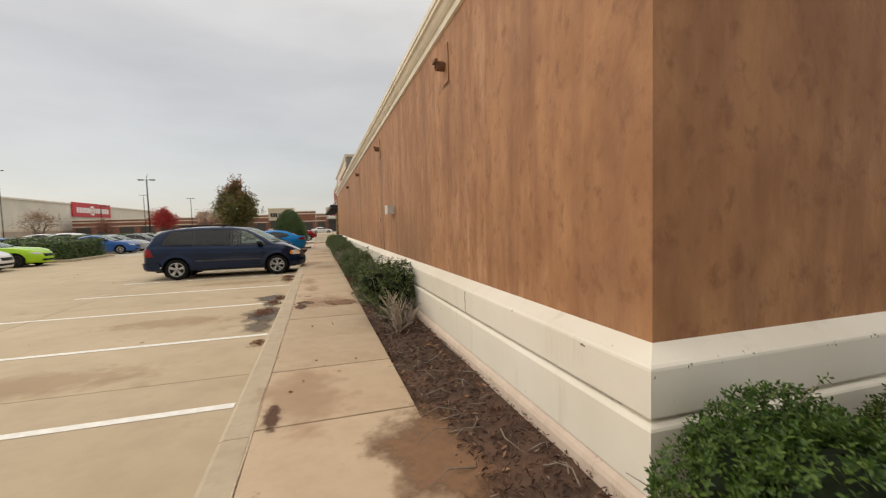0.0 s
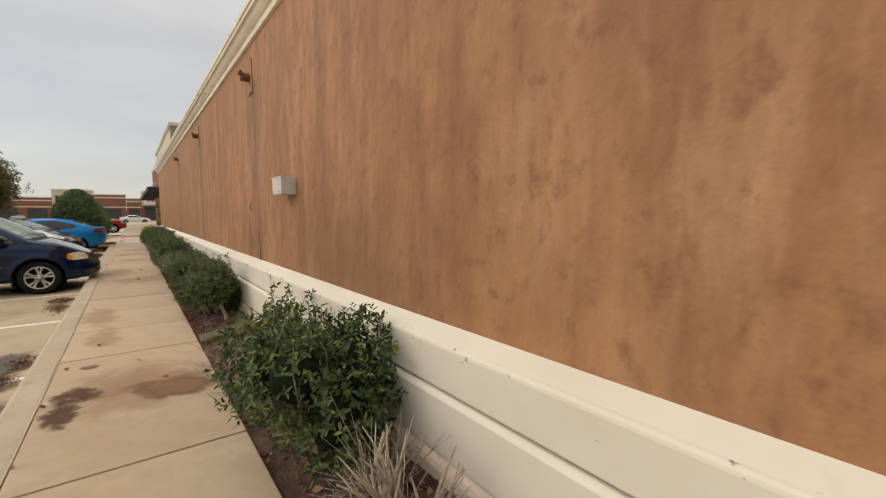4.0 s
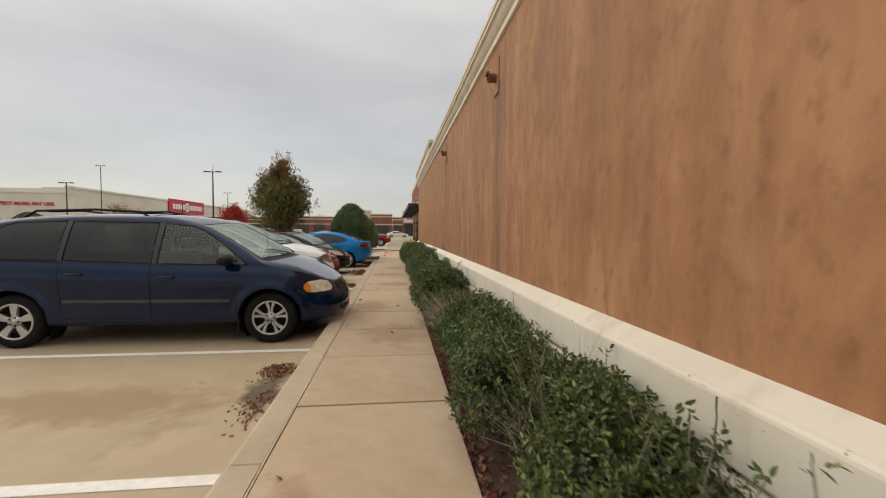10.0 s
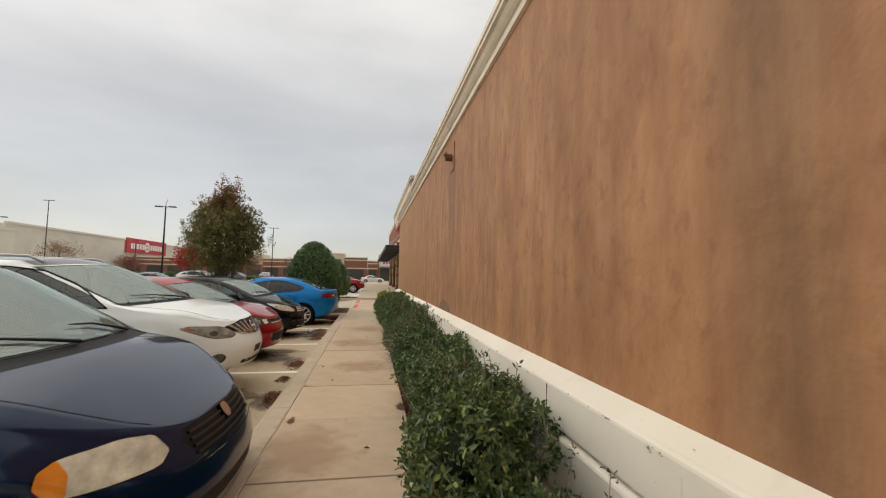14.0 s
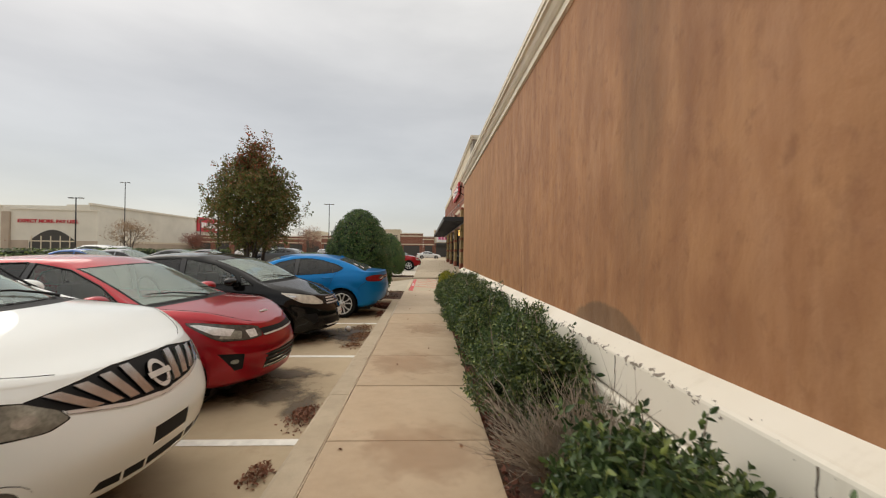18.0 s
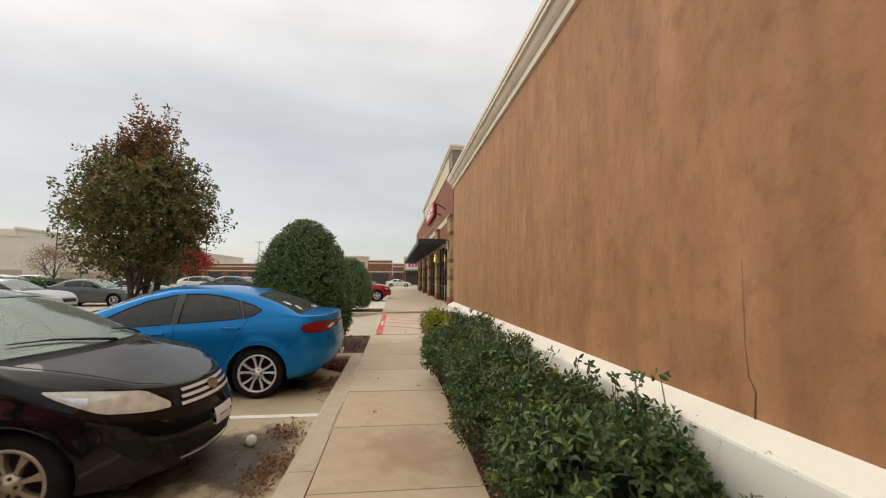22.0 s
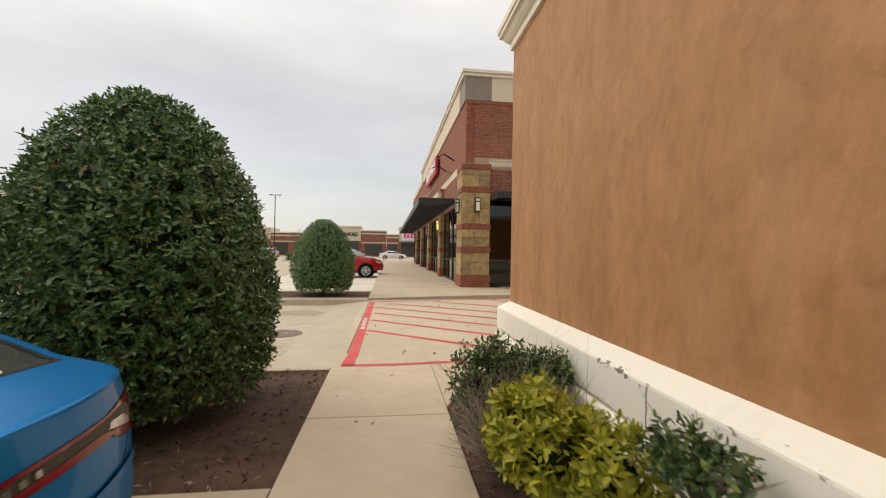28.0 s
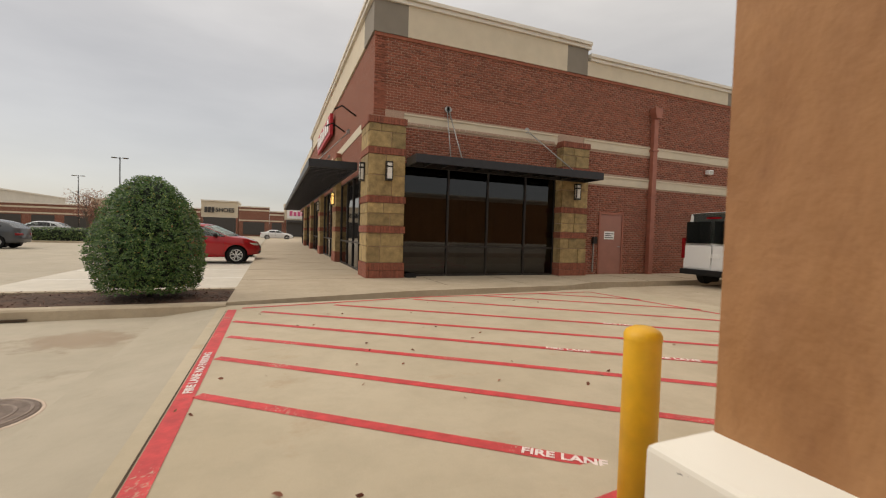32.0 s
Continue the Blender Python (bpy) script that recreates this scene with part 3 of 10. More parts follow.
def part(name, bm, material, parent=None, label="", smooth=False):
    bmesh.ops.recalc_face_normals(bm, faces=bm.faces)
    me = bpy.data.meshes.new(name)
    bm.to_mesh(me)
    bm.free()
    me.materials.append(material)
    if smooth:
        me.polygons.foreach_set("use_smooth", [True] * len(me.polygons))
    ob = new(name, me)
    if parent is not None:
        ob.parent = parent
    if label:
        tagged(ob, label)
    return ob


def thing(name, label, category, group="", at=None, kind=""):
    ob = new(name)
    ob.empty_display_size = 0.1
    tagged(ob, label, category, group, kind)
    if at is not None:
        ob.matrix_basis = at
    return ob


def add_box(bm, x0, x1, y0, y1, z0, z1, bevel=0.0, m=None):
    made = bmesh.ops.create_cube(bm, size=1.0)["verts"]
    t = Matrix.Translation(((x0 + x1) / 2, (y0 + y1) / 2, (z0 + z1) / 2)) @ Matrix.Diagonal((x1 - x0, y1 - y0, z1 - z0, 1))
    bmesh.ops.transform(bm, matrix=(m @ t) if m else t, verts=made)
    if bevel:
        edges = list({e for v in made for e in v.link_edges})
        bmesh.ops.bevel(bm, geom=edges, offset=bevel, segments=2, affect="EDGES", profile=0.7)
    return bm


def box(name, x0, x1, y0, y1, z0, z1, material, parent=None, bevel=0.0, label="", m=None):
    return part(name, add_box(bmesh.new(), x0, x1, y0, y1, z0, z1, bevel, m), material, parent, label)


def prism(name, outline, lo, hi, material, parent=None, axis="y", bevel=0.0, label="", smooth=False):
    """Extrude a closed outline (pairs) along an axis."""
    bm = bmesh.new()
    def put(a, b, t):
        return (a, t, b) if axis == "y" else (t, a, b) if axis == "x" else (a, b, t)
    v0 = [bm.verts.new(put(a, b, lo)) for a, b in outline]
    v1 = [bm.verts.new(put(a, b, hi)) for a, b in outline]
    k = len(outline)
    for i in range(k):
        bm.faces.new((v0[i], v0[(i + 1) % k], v1[(i + 1) % k], v1[i]))
    bm.faces.new(v0)
    bm.faces.new(v1[::-1])
    if bevel:
        bmesh.ops.bevel(bm, geom=list(bm.edges), offset=bevel, segments=1, affect="EDGES")
    return part(name, bm, material, parent, label, smooth)


def tube(points, radii, sides=8, cap=True):
    """Vertices and faces of a tube along points."""
    pts = [Vector(p) for p in points]
    verts, faces = [], []
    for i, p in enumerate(pts):
        d = (pts[min(i + 1, len(pts) - 1)] - pts[max(i - 1, 0)]).normalized()
        a = d.orthogonal().normalized() if abs(d.z) < 0.95 else Vector((1, 0, 0))
        a = (a - d * a.dot(d)).normalized()
        b = d.cross(a)
        r = radii[i] if hasattr(radii, "__len__") else radii
        verts += [p + (a * math.cos(q) + b * math.sin(q)) * r for q in (2 * math.pi * k / sides for k in range(sides))]
    for i in range(len(pts) - 1):
        for k in range(sides):
            faces.append((i * sides + k, i * sides + (k + 1) % sides, (i + 1) * sides + (k + 1) % sides, (i + 1) * sides + k))
    if cap:
        faces.append(tuple(range(sides))[::-1])
        faces.append(tuple(range((len(pts) - 1) * sides, len(pts) * sides)))
    return verts, faces


def rod(name, points, radii, material, parent=None, sides=8, label=""):
    v, f = tube(points, radii, sides)
    return raw(name, v, f, material, parent, label, True)


def merged(pieces):
    verts, faces = [], []
    for v, f in pieces:
        o = len(verts)
        verts += list(v)
        faces += [tuple(i + o for i in q) for q in f]
    return verts, faces


def lathe(outline, sides=32, axis="y"):
    """Turn (radius, along) pairs round an axis through the origin."""
    verts, faces = [], []
    for r, h in outline:
        for k in range(sides):
            q = 2 * math.pi * k / sides
            a, b = r * math.cos(q), r * math.sin(q)
            verts.append((a, h, b) if axis == "y" else (a, b, h))
    for i in range(len(outline) - 1):
        for k in range(sides):
            k2 = (k + 1) % sides
            faces.append((i * sides + k, i * sides + k2, (i + 1) * sides + k2, (i + 1) * sides + k))
    return verts, faces


def leaf_blades(base, along, up, length, aspect):
    """Pointed oval leaves, folded a little on the midrib: two quads each."""
    side = np.cross(along, up)
    side /= np.linalg.norm(side, axis=1, keepdims=True) + 1e-9
    up = np.cross(side, along)
    w = length * aspect * 0.5
    r1, r2 = base + along * length * 0.36 + up * length * 0.07, base + along * length * 0.72 + up * length * 0.05
    tip = base + along * length - up * length * 0.07
    verts = np.stack([base, r1 + side * w, r2 + side * w * 0.72, tip, r2 - side * w * 0.72, r1 - side * w], 1).reshape(-1, 3)
    i = np.arange(len(base))[:, None] * 6
    return verts, np.concatenate([i + [[0, 1, 2, 3]], i + [[0, 3, 4, 5]]])


def leaf_cloud(points, normals, size, seed, spread=0.9, aspect=0.55):
    """A leaf at every point, turned loosely outward."""
    r = np.random.RandomState(seed)
    k = len(points)
    nrm = normals + r.normal(0, spread, (k, 3))
    nrm /= np.linalg.norm(nrm, axis=1, keepdims=True) + 1e-9
    a = np.cross(nrm, r.normal(0, 1, (k, 3)))
    a /= np.linalg.norm(a, axis=1, keepdims=True) + 1e-9
    s = size * r.uniform(0.65, 1.3, (k, 1))
    return leaf_blades(points - a * s * 0.5, a, nrm, s, aspect)


def sprig_cloud(points, normals, size, seed, leaves=7, spread=0.55, aspect=0.46, rise=0.35):
    """A whorl of leaves round a short shoot at every point."""
    r = np.random.RandomState(seed)
    k = len(points)
    axis = normals + r.normal(0, spread, (k, 3)) + np.array([0, 0, rise])
    axis /= np.linalg.norm(axis, axis=1, keepdims=True) + 1e-9
    u = np.cross(axis, r.normal(0, 1, (k, 3)))
    u /= np.linalg.norm(u, axis=1, keepdims=True) + 1e-9
    v = np.cross(axis, u)
    vs, fs, o = [], [], 0
    for j in range(leaves):
        f = j / max(1, leaves - 1)
        q = j * 2.4 + r.uniform(-0.5, 0.5, (k, 1))
        along = axis * (0.10 + 0.75 * f) + (u * np.cos(q) + v * np.sin(q)) * (1.0 - 0.35 * f)
        along /= np.linalg.norm(along, axis=1, keepdims=True)
        s = size * r.uniform(0.7, 1.25, (k, 1)) * (1.05 - 0.3 * f)
        a, b = leaf_blades(points + axis * size * (1.5 * f - 1.1), along, axis + r.normal(0, 0.2, (k, 3)), s, aspect)
        vs.append(a)
        fs.append(b + o)
        o += len(a)
    return np.concatenate(vs), np.concatenate(fs)


def np_mesh(name, verts, faces, material, smooth=False):
    me = bpy.data.meshes.new(name)
    verts, faces = np.asarray(verts, dtype=np.float32), np.asarray(faces, dtype=np.int32)
    me.vertices.add(len(verts))
    me.vertices.foreach_set("co", verts.ravel())
    me.loops.add(faces.size)
    me.loops.foreach_set("vertex_index", faces.ravel())
    me.polygons.add(len(faces))
    me.polygons.foreach_set("loop_start", np.arange(len(faces), dtype=np.int32) * faces.shape[1])
    if smooth:
        me.polygons.foreach_set("use_smooth", [True] * len(faces))
    me.materials.append(material)
    me.update(calc_edges=True)
    me.validate()
    return me


def structure(name, label="", category=""):
    ob = new(name)
    return tagged(ob, label or name.replace("_", " "), category or name.split("_")[0], kind="structure")

# ---- ground ----
ground = raw("ground", [(-700, -300, LOT - 0.03), (700, -300, LOT - 0.03), (700, 1200, LOT - 0.03), (-700, 1200, LOT - 0.03)], [(0, 1, 2, 3)], GROUND)
tagged(ground, "wide tan concrete pavement of the shopping centre", "ground", kind="structure")

lot = structure("parking_lot", "tan concrete parking lot cast in large slabs with dirty joints", "pavement")
box("joint_bed", -70, -0.70, -12, 110, LOT - 0.026, LOT - 0.018, JOINT, lot)
LX = [-70, -55, -41, -28, -21.6, -17.1, -12.6, -8.7, -5.15, -0.72]
LY = [-12, -6.2, -0.6, 4.9, 10.35, 15.9, 21.45, 27.0, 32.55, 38.1, 43.6, 49.2, 55, 66, 80, 95, 110]
slab_meshes = {}
for i in range(len(LX) - 1):
    for j in range(len(LY) - 1):
        w, d = LX[i + 1] - LX[i] - 0.012, LY[j + 1] - LY[j] - 0.012
        grey = LY[j] > 31
        key = (round(w, 3), round(d, 3), grey)
        if key not in slab_meshes:
            bm = add_box(bmesh.new(), -w / 2, w / 2, -d / 2, d / 2, -0.02, 0, 0.004)
            slab_meshes[key] = bpy.data.meshes.new("lot_slab")
            bm.to_mesh(slab_meshes[key])
            bm.free()
            slab_meshes[key].materials.append(DRIVEC if grey else LOTC)
        s = new("lot_slab", slab_meshes[key])
        s.parent = lot
        s.location = ((LX[i] + LX[i + 1]) / 2, (LY[j] + LY[j + 1]) / 2, LOT)

# painted stall lines
LINES = [-1.35, 1.38, 4.06, 6.66, 9.45, 12.18, 14.90, 17.66, 20.42, 23.12, 25.83]
for k, y in enumerate(LINES):
    tagged(raw("stall_line", [(-5.75, y - 0.05, LOT + 0.004), (-0.80, y - 0.055, LOT + 0.004), (-0.80, y + 0.055, LOT + 0.004), (-5.75, y + 0.05, LOT + 0.004)],
               [(0, 1, 2, 3)], WHITE_PAINT), "worn white painted stall line on the concrete lot", "road marking", "stall lines", "structure")
for k, y in enumerate([21.2, 24.0, 26.8, 29.6, 38.2, 41, 43.8, 46.6, 49.4, 52.2]):
    tagged(raw("stall_line", [(-18.2, y - 0.05, LOT + 0.004), (-13.3, y - 0.05, LOT + 0.004), (-13.3, y + 0.05, LOT + 0.004), (-18.2, y + 0.05, LOT + 0.004)],
               [(0, 1, 2, 3)], WHITE_PAINT), "white painted stall line across the parking aisle", "road marking", "far stall lines", "structure")

# ---- kerb and walk ----
kerb = structure("kerb", "pale concrete kerb between the parking stalls and the walk", "kerb")
KERB_OUT, KERB_IN, WALK_R = -0.72, -0.515, 0.655
def kerb_outline(x0, x1):
    return [(x0 - 0.02, LOT - 0.04), (x0, -0.035), (x0 + 0.012, -0.012), (x0 + 0.04, 0.002), (x1, 0.002), (x1, LOT - 0.04)]
ky = -9.0
while ky < 28.5:
    y2 = min(ky + 3.0, 28.62)
    prism("kerb_stone", kerb_outline(KERB_OUT, KERB_IN), ky + 0.004, y2 - 0.004, KERB, kerb)
    ky = y2

walk_bed = structure("pavement", "tan concrete walk cut into slabs, stained with red earth", "pavement")
box("joint_bed", KERB_IN + 0.004, WALK_R - 0.004, -9, 31.2, LOT, -0.012, JOINT, walk_bed)
bm = add_box(bmesh.new(), KERB_IN + 0.017, WALK_R, 0.0065, 1.2051, -0.06, 0.0, 0.009)
slab = bpy.data.meshes.new("walk_slab")
bm.to_mesh(slab)
bm.free()
slab.materials.append(WALK)
# paler, less stained concrete for the slabs past y 26
PALE_WALK = per_object(concrete("pale_walk_concrete", (0.53, 0.42, 0.30), (0.62, 0.51, 0.385), (0.40, 0.25, 0.15), 1.1, 0.45), 0.05)
pale_slab = slab.copy()
pale_slab.materials.clear()
pale_slab.materials.append(PALE_WALK)
y = 3.08 - 1.2116 * 10
k = 0
while y < 28.6:
    s = new("walk_slab", pale_slab if y > 26.0 else slab)
    s.parent = walk_bed
    s.location = (0, y, rnd.uniform(-0.003, 0.003))
    s.rotation_euler = (rnd.uniform(-0.002, 0.002), 0, 0)
    y += 1.2116
    k += 1
last_y = y
prism("walk_slab", [(WALK_R + 0.004, 29.89), (1.255, 31.215), (WALK_R + 0.004, 31.215)], -0.06, 0.0, PALE_WALK, walk_bed, "z")
rod("sealant", [(KERB_IN + 0.007 + 0.002 * math.sin(2.3 * q) + 0.0015 * math.sin(7.1 * q), q, -0.004) for q in np.arange(-9, 28.5, 0.18)], [0.0068 + 0.0016 * math.sin(3.7 * q) * math.sin(1.3 * q) for q in np.arange(-9, 28.5, 0.18)], plain("joint_sealant", (0.60, 0.48, 0.35), 0.7, vary=0.3, scale=30), walk_bed, 6)
box("walk_slab", -0.50, WALK_R, last_y + 0.006, 31.22, -0.06, 0.0, PALE_WALK, walk_bed, 0.009)

# ---- the red-hatched fire lane, flush with the drive ----
drive = structure("fire_lane", "pale concrete crossing hatched in faded red paint", "pavement")
FL = -0.06
ramp = [(-0.52, 31.22, -0.004), (1.36, 31.22, -0.004), (9.3, 31.22, FL), (9.3, 39.0, FL), (-0.52, 38.2, FL), (-0.52, 31.9, FL), (1.36, 31.9, FL), (9.3, 31.9, FL)]
raw("lane_slab", ramp, [(0, 1, 6, 5), (1, 2, 7, 6), (5, 6, 7, 3, 4)], concrete("lane_concrete", (0.49, 0.415, 0.295), (0.58, 0.495, 0.365), (0.42, 0.28, 0.17), 0.6, 0.45), drive)
raw("lane_slab", [(9.3, 20, FL - 0.01), (60, 20, FL - 0.01), (60, 39.2, FL - 0.01), (9.3, 39.2, FL - 0.01), (1.6, 31.22, FL - 0.02), (9.3, 31.22, FL - 0.02), (1.6, 30.9, FL - 0.02), (9.3, 30.9, FL - 0.02)],
    [(0, 1, 2, 3), (6, 7, 5, 4)], KERB, drive)
raw("lane_apron", [(-0.50, 31.25, FL - 0.001), (-0.50, 38.15, FL - 0.001), (-1.35, 38.15, LOT + 0.003), (-1.35, 31.25, LOT + 0.003)], [(0, 1, 2, 3)], DRIVEC, drive)

def stripe(x0, y0, x1, y1, w=0.115, z=None):
    d = Vector((x1 - x0, y1 - y0)).normalized()
    nx, ny = -d.y * w / 2, d.x * w / 2
    zz = FL + 0.004 if z is None else z
    return raw("painted_stripe", [(x0 + nx, y0 + ny, zz), (x0 - nx, y0 - ny, zz), (x1 - nx, y1 - ny, zz), (x1 + nx, y1 + ny, zz)], [(3, 2, 1, 0)], RED_PAINT, drive)

stripe(-0.32, 31.85, -0.29, 37.75, 0.14)
stripe(-0.15, 37.87, 3.45, 38.46, 0.09)
stripe(3.45, 38.46, 7.98, 38.44, 0.09)
def ramp_z(y):
    return 0.001 - 0.056 * max(0.0, min(1.0, (y - 31.22) / 0.68))
LOWER_EDGE = ((-0.40, 31.25), (0.21, 31.25), (0.86, 31.35), (1.64, 31.37), (2.35, 31.45))
verts = [(x, y, ramp_z(y)) for x, y in LOWER_EDGE] + [(x, y + 0.12, ramp_z(y + 0.12)) for x, y in LOWER_EDGE]
raw("painted_stripe", verts, [(k, k + 1, k + 6, k + 5) for k in range(4)], RED_PAINT, drive)
raw("edge_dirt", [(-0.412, 32.1, FL + 0.003), (-0.396, 32.1, FL + 0.003), (-0.371, 37.7, FL + 0.003), (-0.380, 37.7, FL + 0.003)], [(0, 1, 2, 3)], JOINT, drive)
raw("painted_stripe", [(-0.40, 31.30, 0.004), (-0.26, 31.30, 0.004), (-0.26, 31.90, FL + 0.004), (-0.40, 31.90, FL + 0.004)], [(0, 1, 2, 3)], RED_PAINT, drive)
HATCH = ((-0.226, 33.757, 2.60, 31.53), (-0.20, 34.844, 3.95, 31.67), (-0.18, 35.80, 5.35, 31.85), (-0.19, 36.765, 7.0, 31.75), (0.176, 37.464, 8.4, 31.95), (1.434, 37.867, 8.75, 32.85), (3.11, 38.209, 8.65, 34.15), (4.85, 38.36, 8.5, 35.75), (6.4, 38.42, 8.3, 37.1))
for x0, y0, x1, y1 in HATCH:
    stripe(x0, y0, x1, y1, 0.112)
stripe(7.98, 38.44, 8.9, 31.6, 0.09)

def words(name, text, size, m, material, parent=None, depth=0.001, align="CENTER"):
    cu = bpy.data.curves.new(name, "FONT")
    cu.body, cu.size, cu.extrude = text, size, depth
    cu.align_x, cu.align_y = align, "CENTER"
    cu.offset = size * 0.028
    tmp = bpy.data.objects.new(name, cu)
    scene.collection.objects.link(tmp)
    dg = bpy.context.evaluated_depsgraph_get()
    me = bpy.data.meshes.new_from_object(tmp.evaluated_get(dg))
    bpy.data.objects.remove(tmp)
    me.materials.clear()
    me.materials.append(material)
    ob = new(name, me)
    ob.matrix_basis = m
    if parent is not None:
        ob.parent = parent
    return ob

def on_stripe(k, x):
    x0, y0, x1, y1 = HATCH[k]
    return pose(x, y0 + (y1 - y0) * (x - x0) / (x1 - x0), FL + 0.008, 0, 0, math.degrees(math.atan2(y1 - y0, x1 - x0)))
for k, x0 in ((0, 2.06), (3, 3.75), (3, 4.75), (2, 4.6), (5, 5.6)):
    words("lettering", "FIRE LANE", 0.105, on_stripe(k, x0) @ Matrix.Diagonal((1.12, 1, 1, 1)), PINK_WHITE, drive)
words("lettering", "FIRE LANE NO PARKING", 0.10, pose(-0.305, 34.45, FL + 0.008, 0, 0, 90) @ Matrix.Diagonal((1.15, 1, 1, 1)), PINK_WHITE, drive)

# drain cover in the drive
cover = thing("manhole_cover", "round cast-iron manhole cover set in the concrete drive", "manhole cover", at=Matrix.Translation((-1.77, 34.1, LOT)) @ Matrix.Diagonal((1.05, 1.05, 1, 1)))
v, f = lathe([(0.0, 0.012), (0.355, 0.012), (0.365, 0.004)], 40, "z")
raw("lid", v, f, plain("cast_iron", (0.20, 0.15, 0.12), 0.7, 0.3, vary=0.3, scale=12, bump=0.3), cover)
for r in (0.11, 0.22, 0.315):
    v, f = lathe([(r - 0.012, 0.012), (r - 0.008, 0.018), (r + 0.008, 0.018), (r + 0.012, 0.012)], 40, "z")
    raw("ring", v, f, plain("worn_iron", (0.27, 0.21, 0.17), 0.6, 0.3, vary=0.3, scale=12), cover)
v, f = lathe([(0.366, 0.006), (0.385, 0.006), (0.392, 0.0)], 40, "z")
raw("frame_ring", v, f, FOOTING, cover)

# ---- stucco wall with its painted plinth and cornice ----
wall = structure("wall_east", "long brown stucco side wall streaked by rain", "wall")
raw_w = bmesh.new()
add_box(raw_w, WALL_X, WALL_X + 0.35, WALL_Y0, WALL_Y1, 0.0, 3.60)
part("stucco_face", raw_w, STUCCO, wall)
box("stucco_return", WALL_X + 0.35, 26, WALL_Y0, WALL_Y0 + 0.35, 0, 3.60, STUCCO, wall)
box("stucco_end", WALL_X + 0.35, 26, WALL_Y1 - 0.35, WALL_Y1, 0, 3.60, STUCCO, wall)
box("roof_deck", WALL_X + 0.1, 26, WALL_Y0 + 0.1, WALL_Y1 - 0.1, 3.2, 3.3, EIFS_DARK, wall)
box("stucco_back", 26, 26.3, WALL_Y0, WALL_Y1, 0, 3.60, STUCCO, wall)

PX = WALL_X - 0.11
JOINT_LINES = (3.72, 6.1, 8.56, 10.9, 13.35, 15.8, 18.2, 19.47, 20.72, 23.2, 25.6, 28.05)
plinth = structure("plinth", "cream-painted projecting wall base with one groove, chipped and stained", "wall base")
def sweep_corner(name, outline, material, parent):
    """Carry an outline of (x, z) along the side wall and round both its corners, mitred."""
    pts = [(x, z) for x, z in outline]
    rows = []
    for corner in ((26.0, WALL_Y0, 0), (WALL_X, WALL_Y0, 1), (WALL_X, WALL_Y1, 2), (26.0, WALL_Y1, 3)):
        ring = []
        for x, z in pts:
            d = WALL_X - x
            if corner[2] == 0:
                ring.append((26.0, WALL_Y0 - d, z))
            elif corner[2] == 1:
                ring.append((x, WALL_Y0 - d, z))
            elif corner[2] == 2:
                ring.append((x, WALL_Y1 + d, z))
            else:
                ring.append((26.0, WALL_Y1 + d, z))
        rows.append(ring)
    verts = [p for ring in rows for p in ring]
    k = len(pts)
    faces = [(i * k + j, i * k + j + 1, (i + 1) * k + j + 1, (i + 1) * k + j) for i in range(3) for j in range(k - 1)]
    return raw(name, verts, faces, material, parent)
sweep_corner("plinth_course", [(PX - 0.012, 0.206), (PX - 0.014, 0.214), (PX - 0.014, 0.496), (PX - 0.008, 0.508), (PX + 0.012, 0.520), (PX + 0.034, 0.524), (PX + 0.036, 0.536), (PX + 0.004, 0.542), (PX, 0.552), (PX, 0.752), (PX + 0.003, 0.764), (PX + 0.014, 0.775), (PX + 0.024, 0.780), (WALL_X + 0.002, 0.838)], PLINTH, plinth)
sweep_corner("footing_course", [(PX - 0.042, -0.2), (PX - 0.040, 0.150), (PX - 0.030, 0.176), (PX - 0.006, 0.204), (PX + 0.01, 0.206)], FOOTING, plinth)
for k, yy in enumerate(JOINT_LINES):
    wv = [(PX - 0.0012, yy + 0.003 * math.sin(2.1 * q + k), 0.552 + 0.2 * q / 6) for q in range(7)]
    rod("block_joint", wv, [0.0012, 0.0026, 0.002, 0.003, 0.0022, 0.003, 0.0034], JOINT, plinth, 5)
# dark rod laid in the groove to draw its shadow line
rod("groove_dirt", [(PX + 0.030, q, 0.531) for q in np.arange(1.6, 30.5, 0.7)], [0.006 + 0.003 * math.sin(1.7 * q) for q in np.arange(1.6, 30.5, 0.7)], JOINT, plinth, 5)
cornice = structure("cornice", "cream moulded cornice along the wall's top", "trim")
CZ = 3.50
sweep_corner("cornice_moulding", [(WALL_X + 0.002, CZ), (WALL_X - 0.03, CZ + 0.005), (WALL_X - 0.03, CZ + 0.075), (WALL_X - 0.05, CZ + 0.085), (WALL_X - 0.075, CZ + 0.11), (WALL_X - 0.10, CZ + 0.155),
              (WALL_X - 0.13, CZ + 0.165), (WALL_X - 0.13, CZ + 0.205), (WALL_X - 0.145, CZ + 0.21), (WALL_X - 0.145, CZ + 0.27), (WALL_X - 0.12, CZ + 0.285), (WALL_X + 0.5, CZ + 0.285)], CREAM, cornice)
raw("roof_edge", [(WALL_X + 0.4, WALL_Y0 + 0.4, CZ + 0.283), (26, WALL_Y0 + 0.4, CZ + 0.283), (26, WALL_Y1 - 0.4, CZ + 0.283), (WALL_X + 0.4, WALL_Y1 - 0.4, CZ + 0.283)], [(0, 1, 2, 3)], EIFS_DARK, cornice)

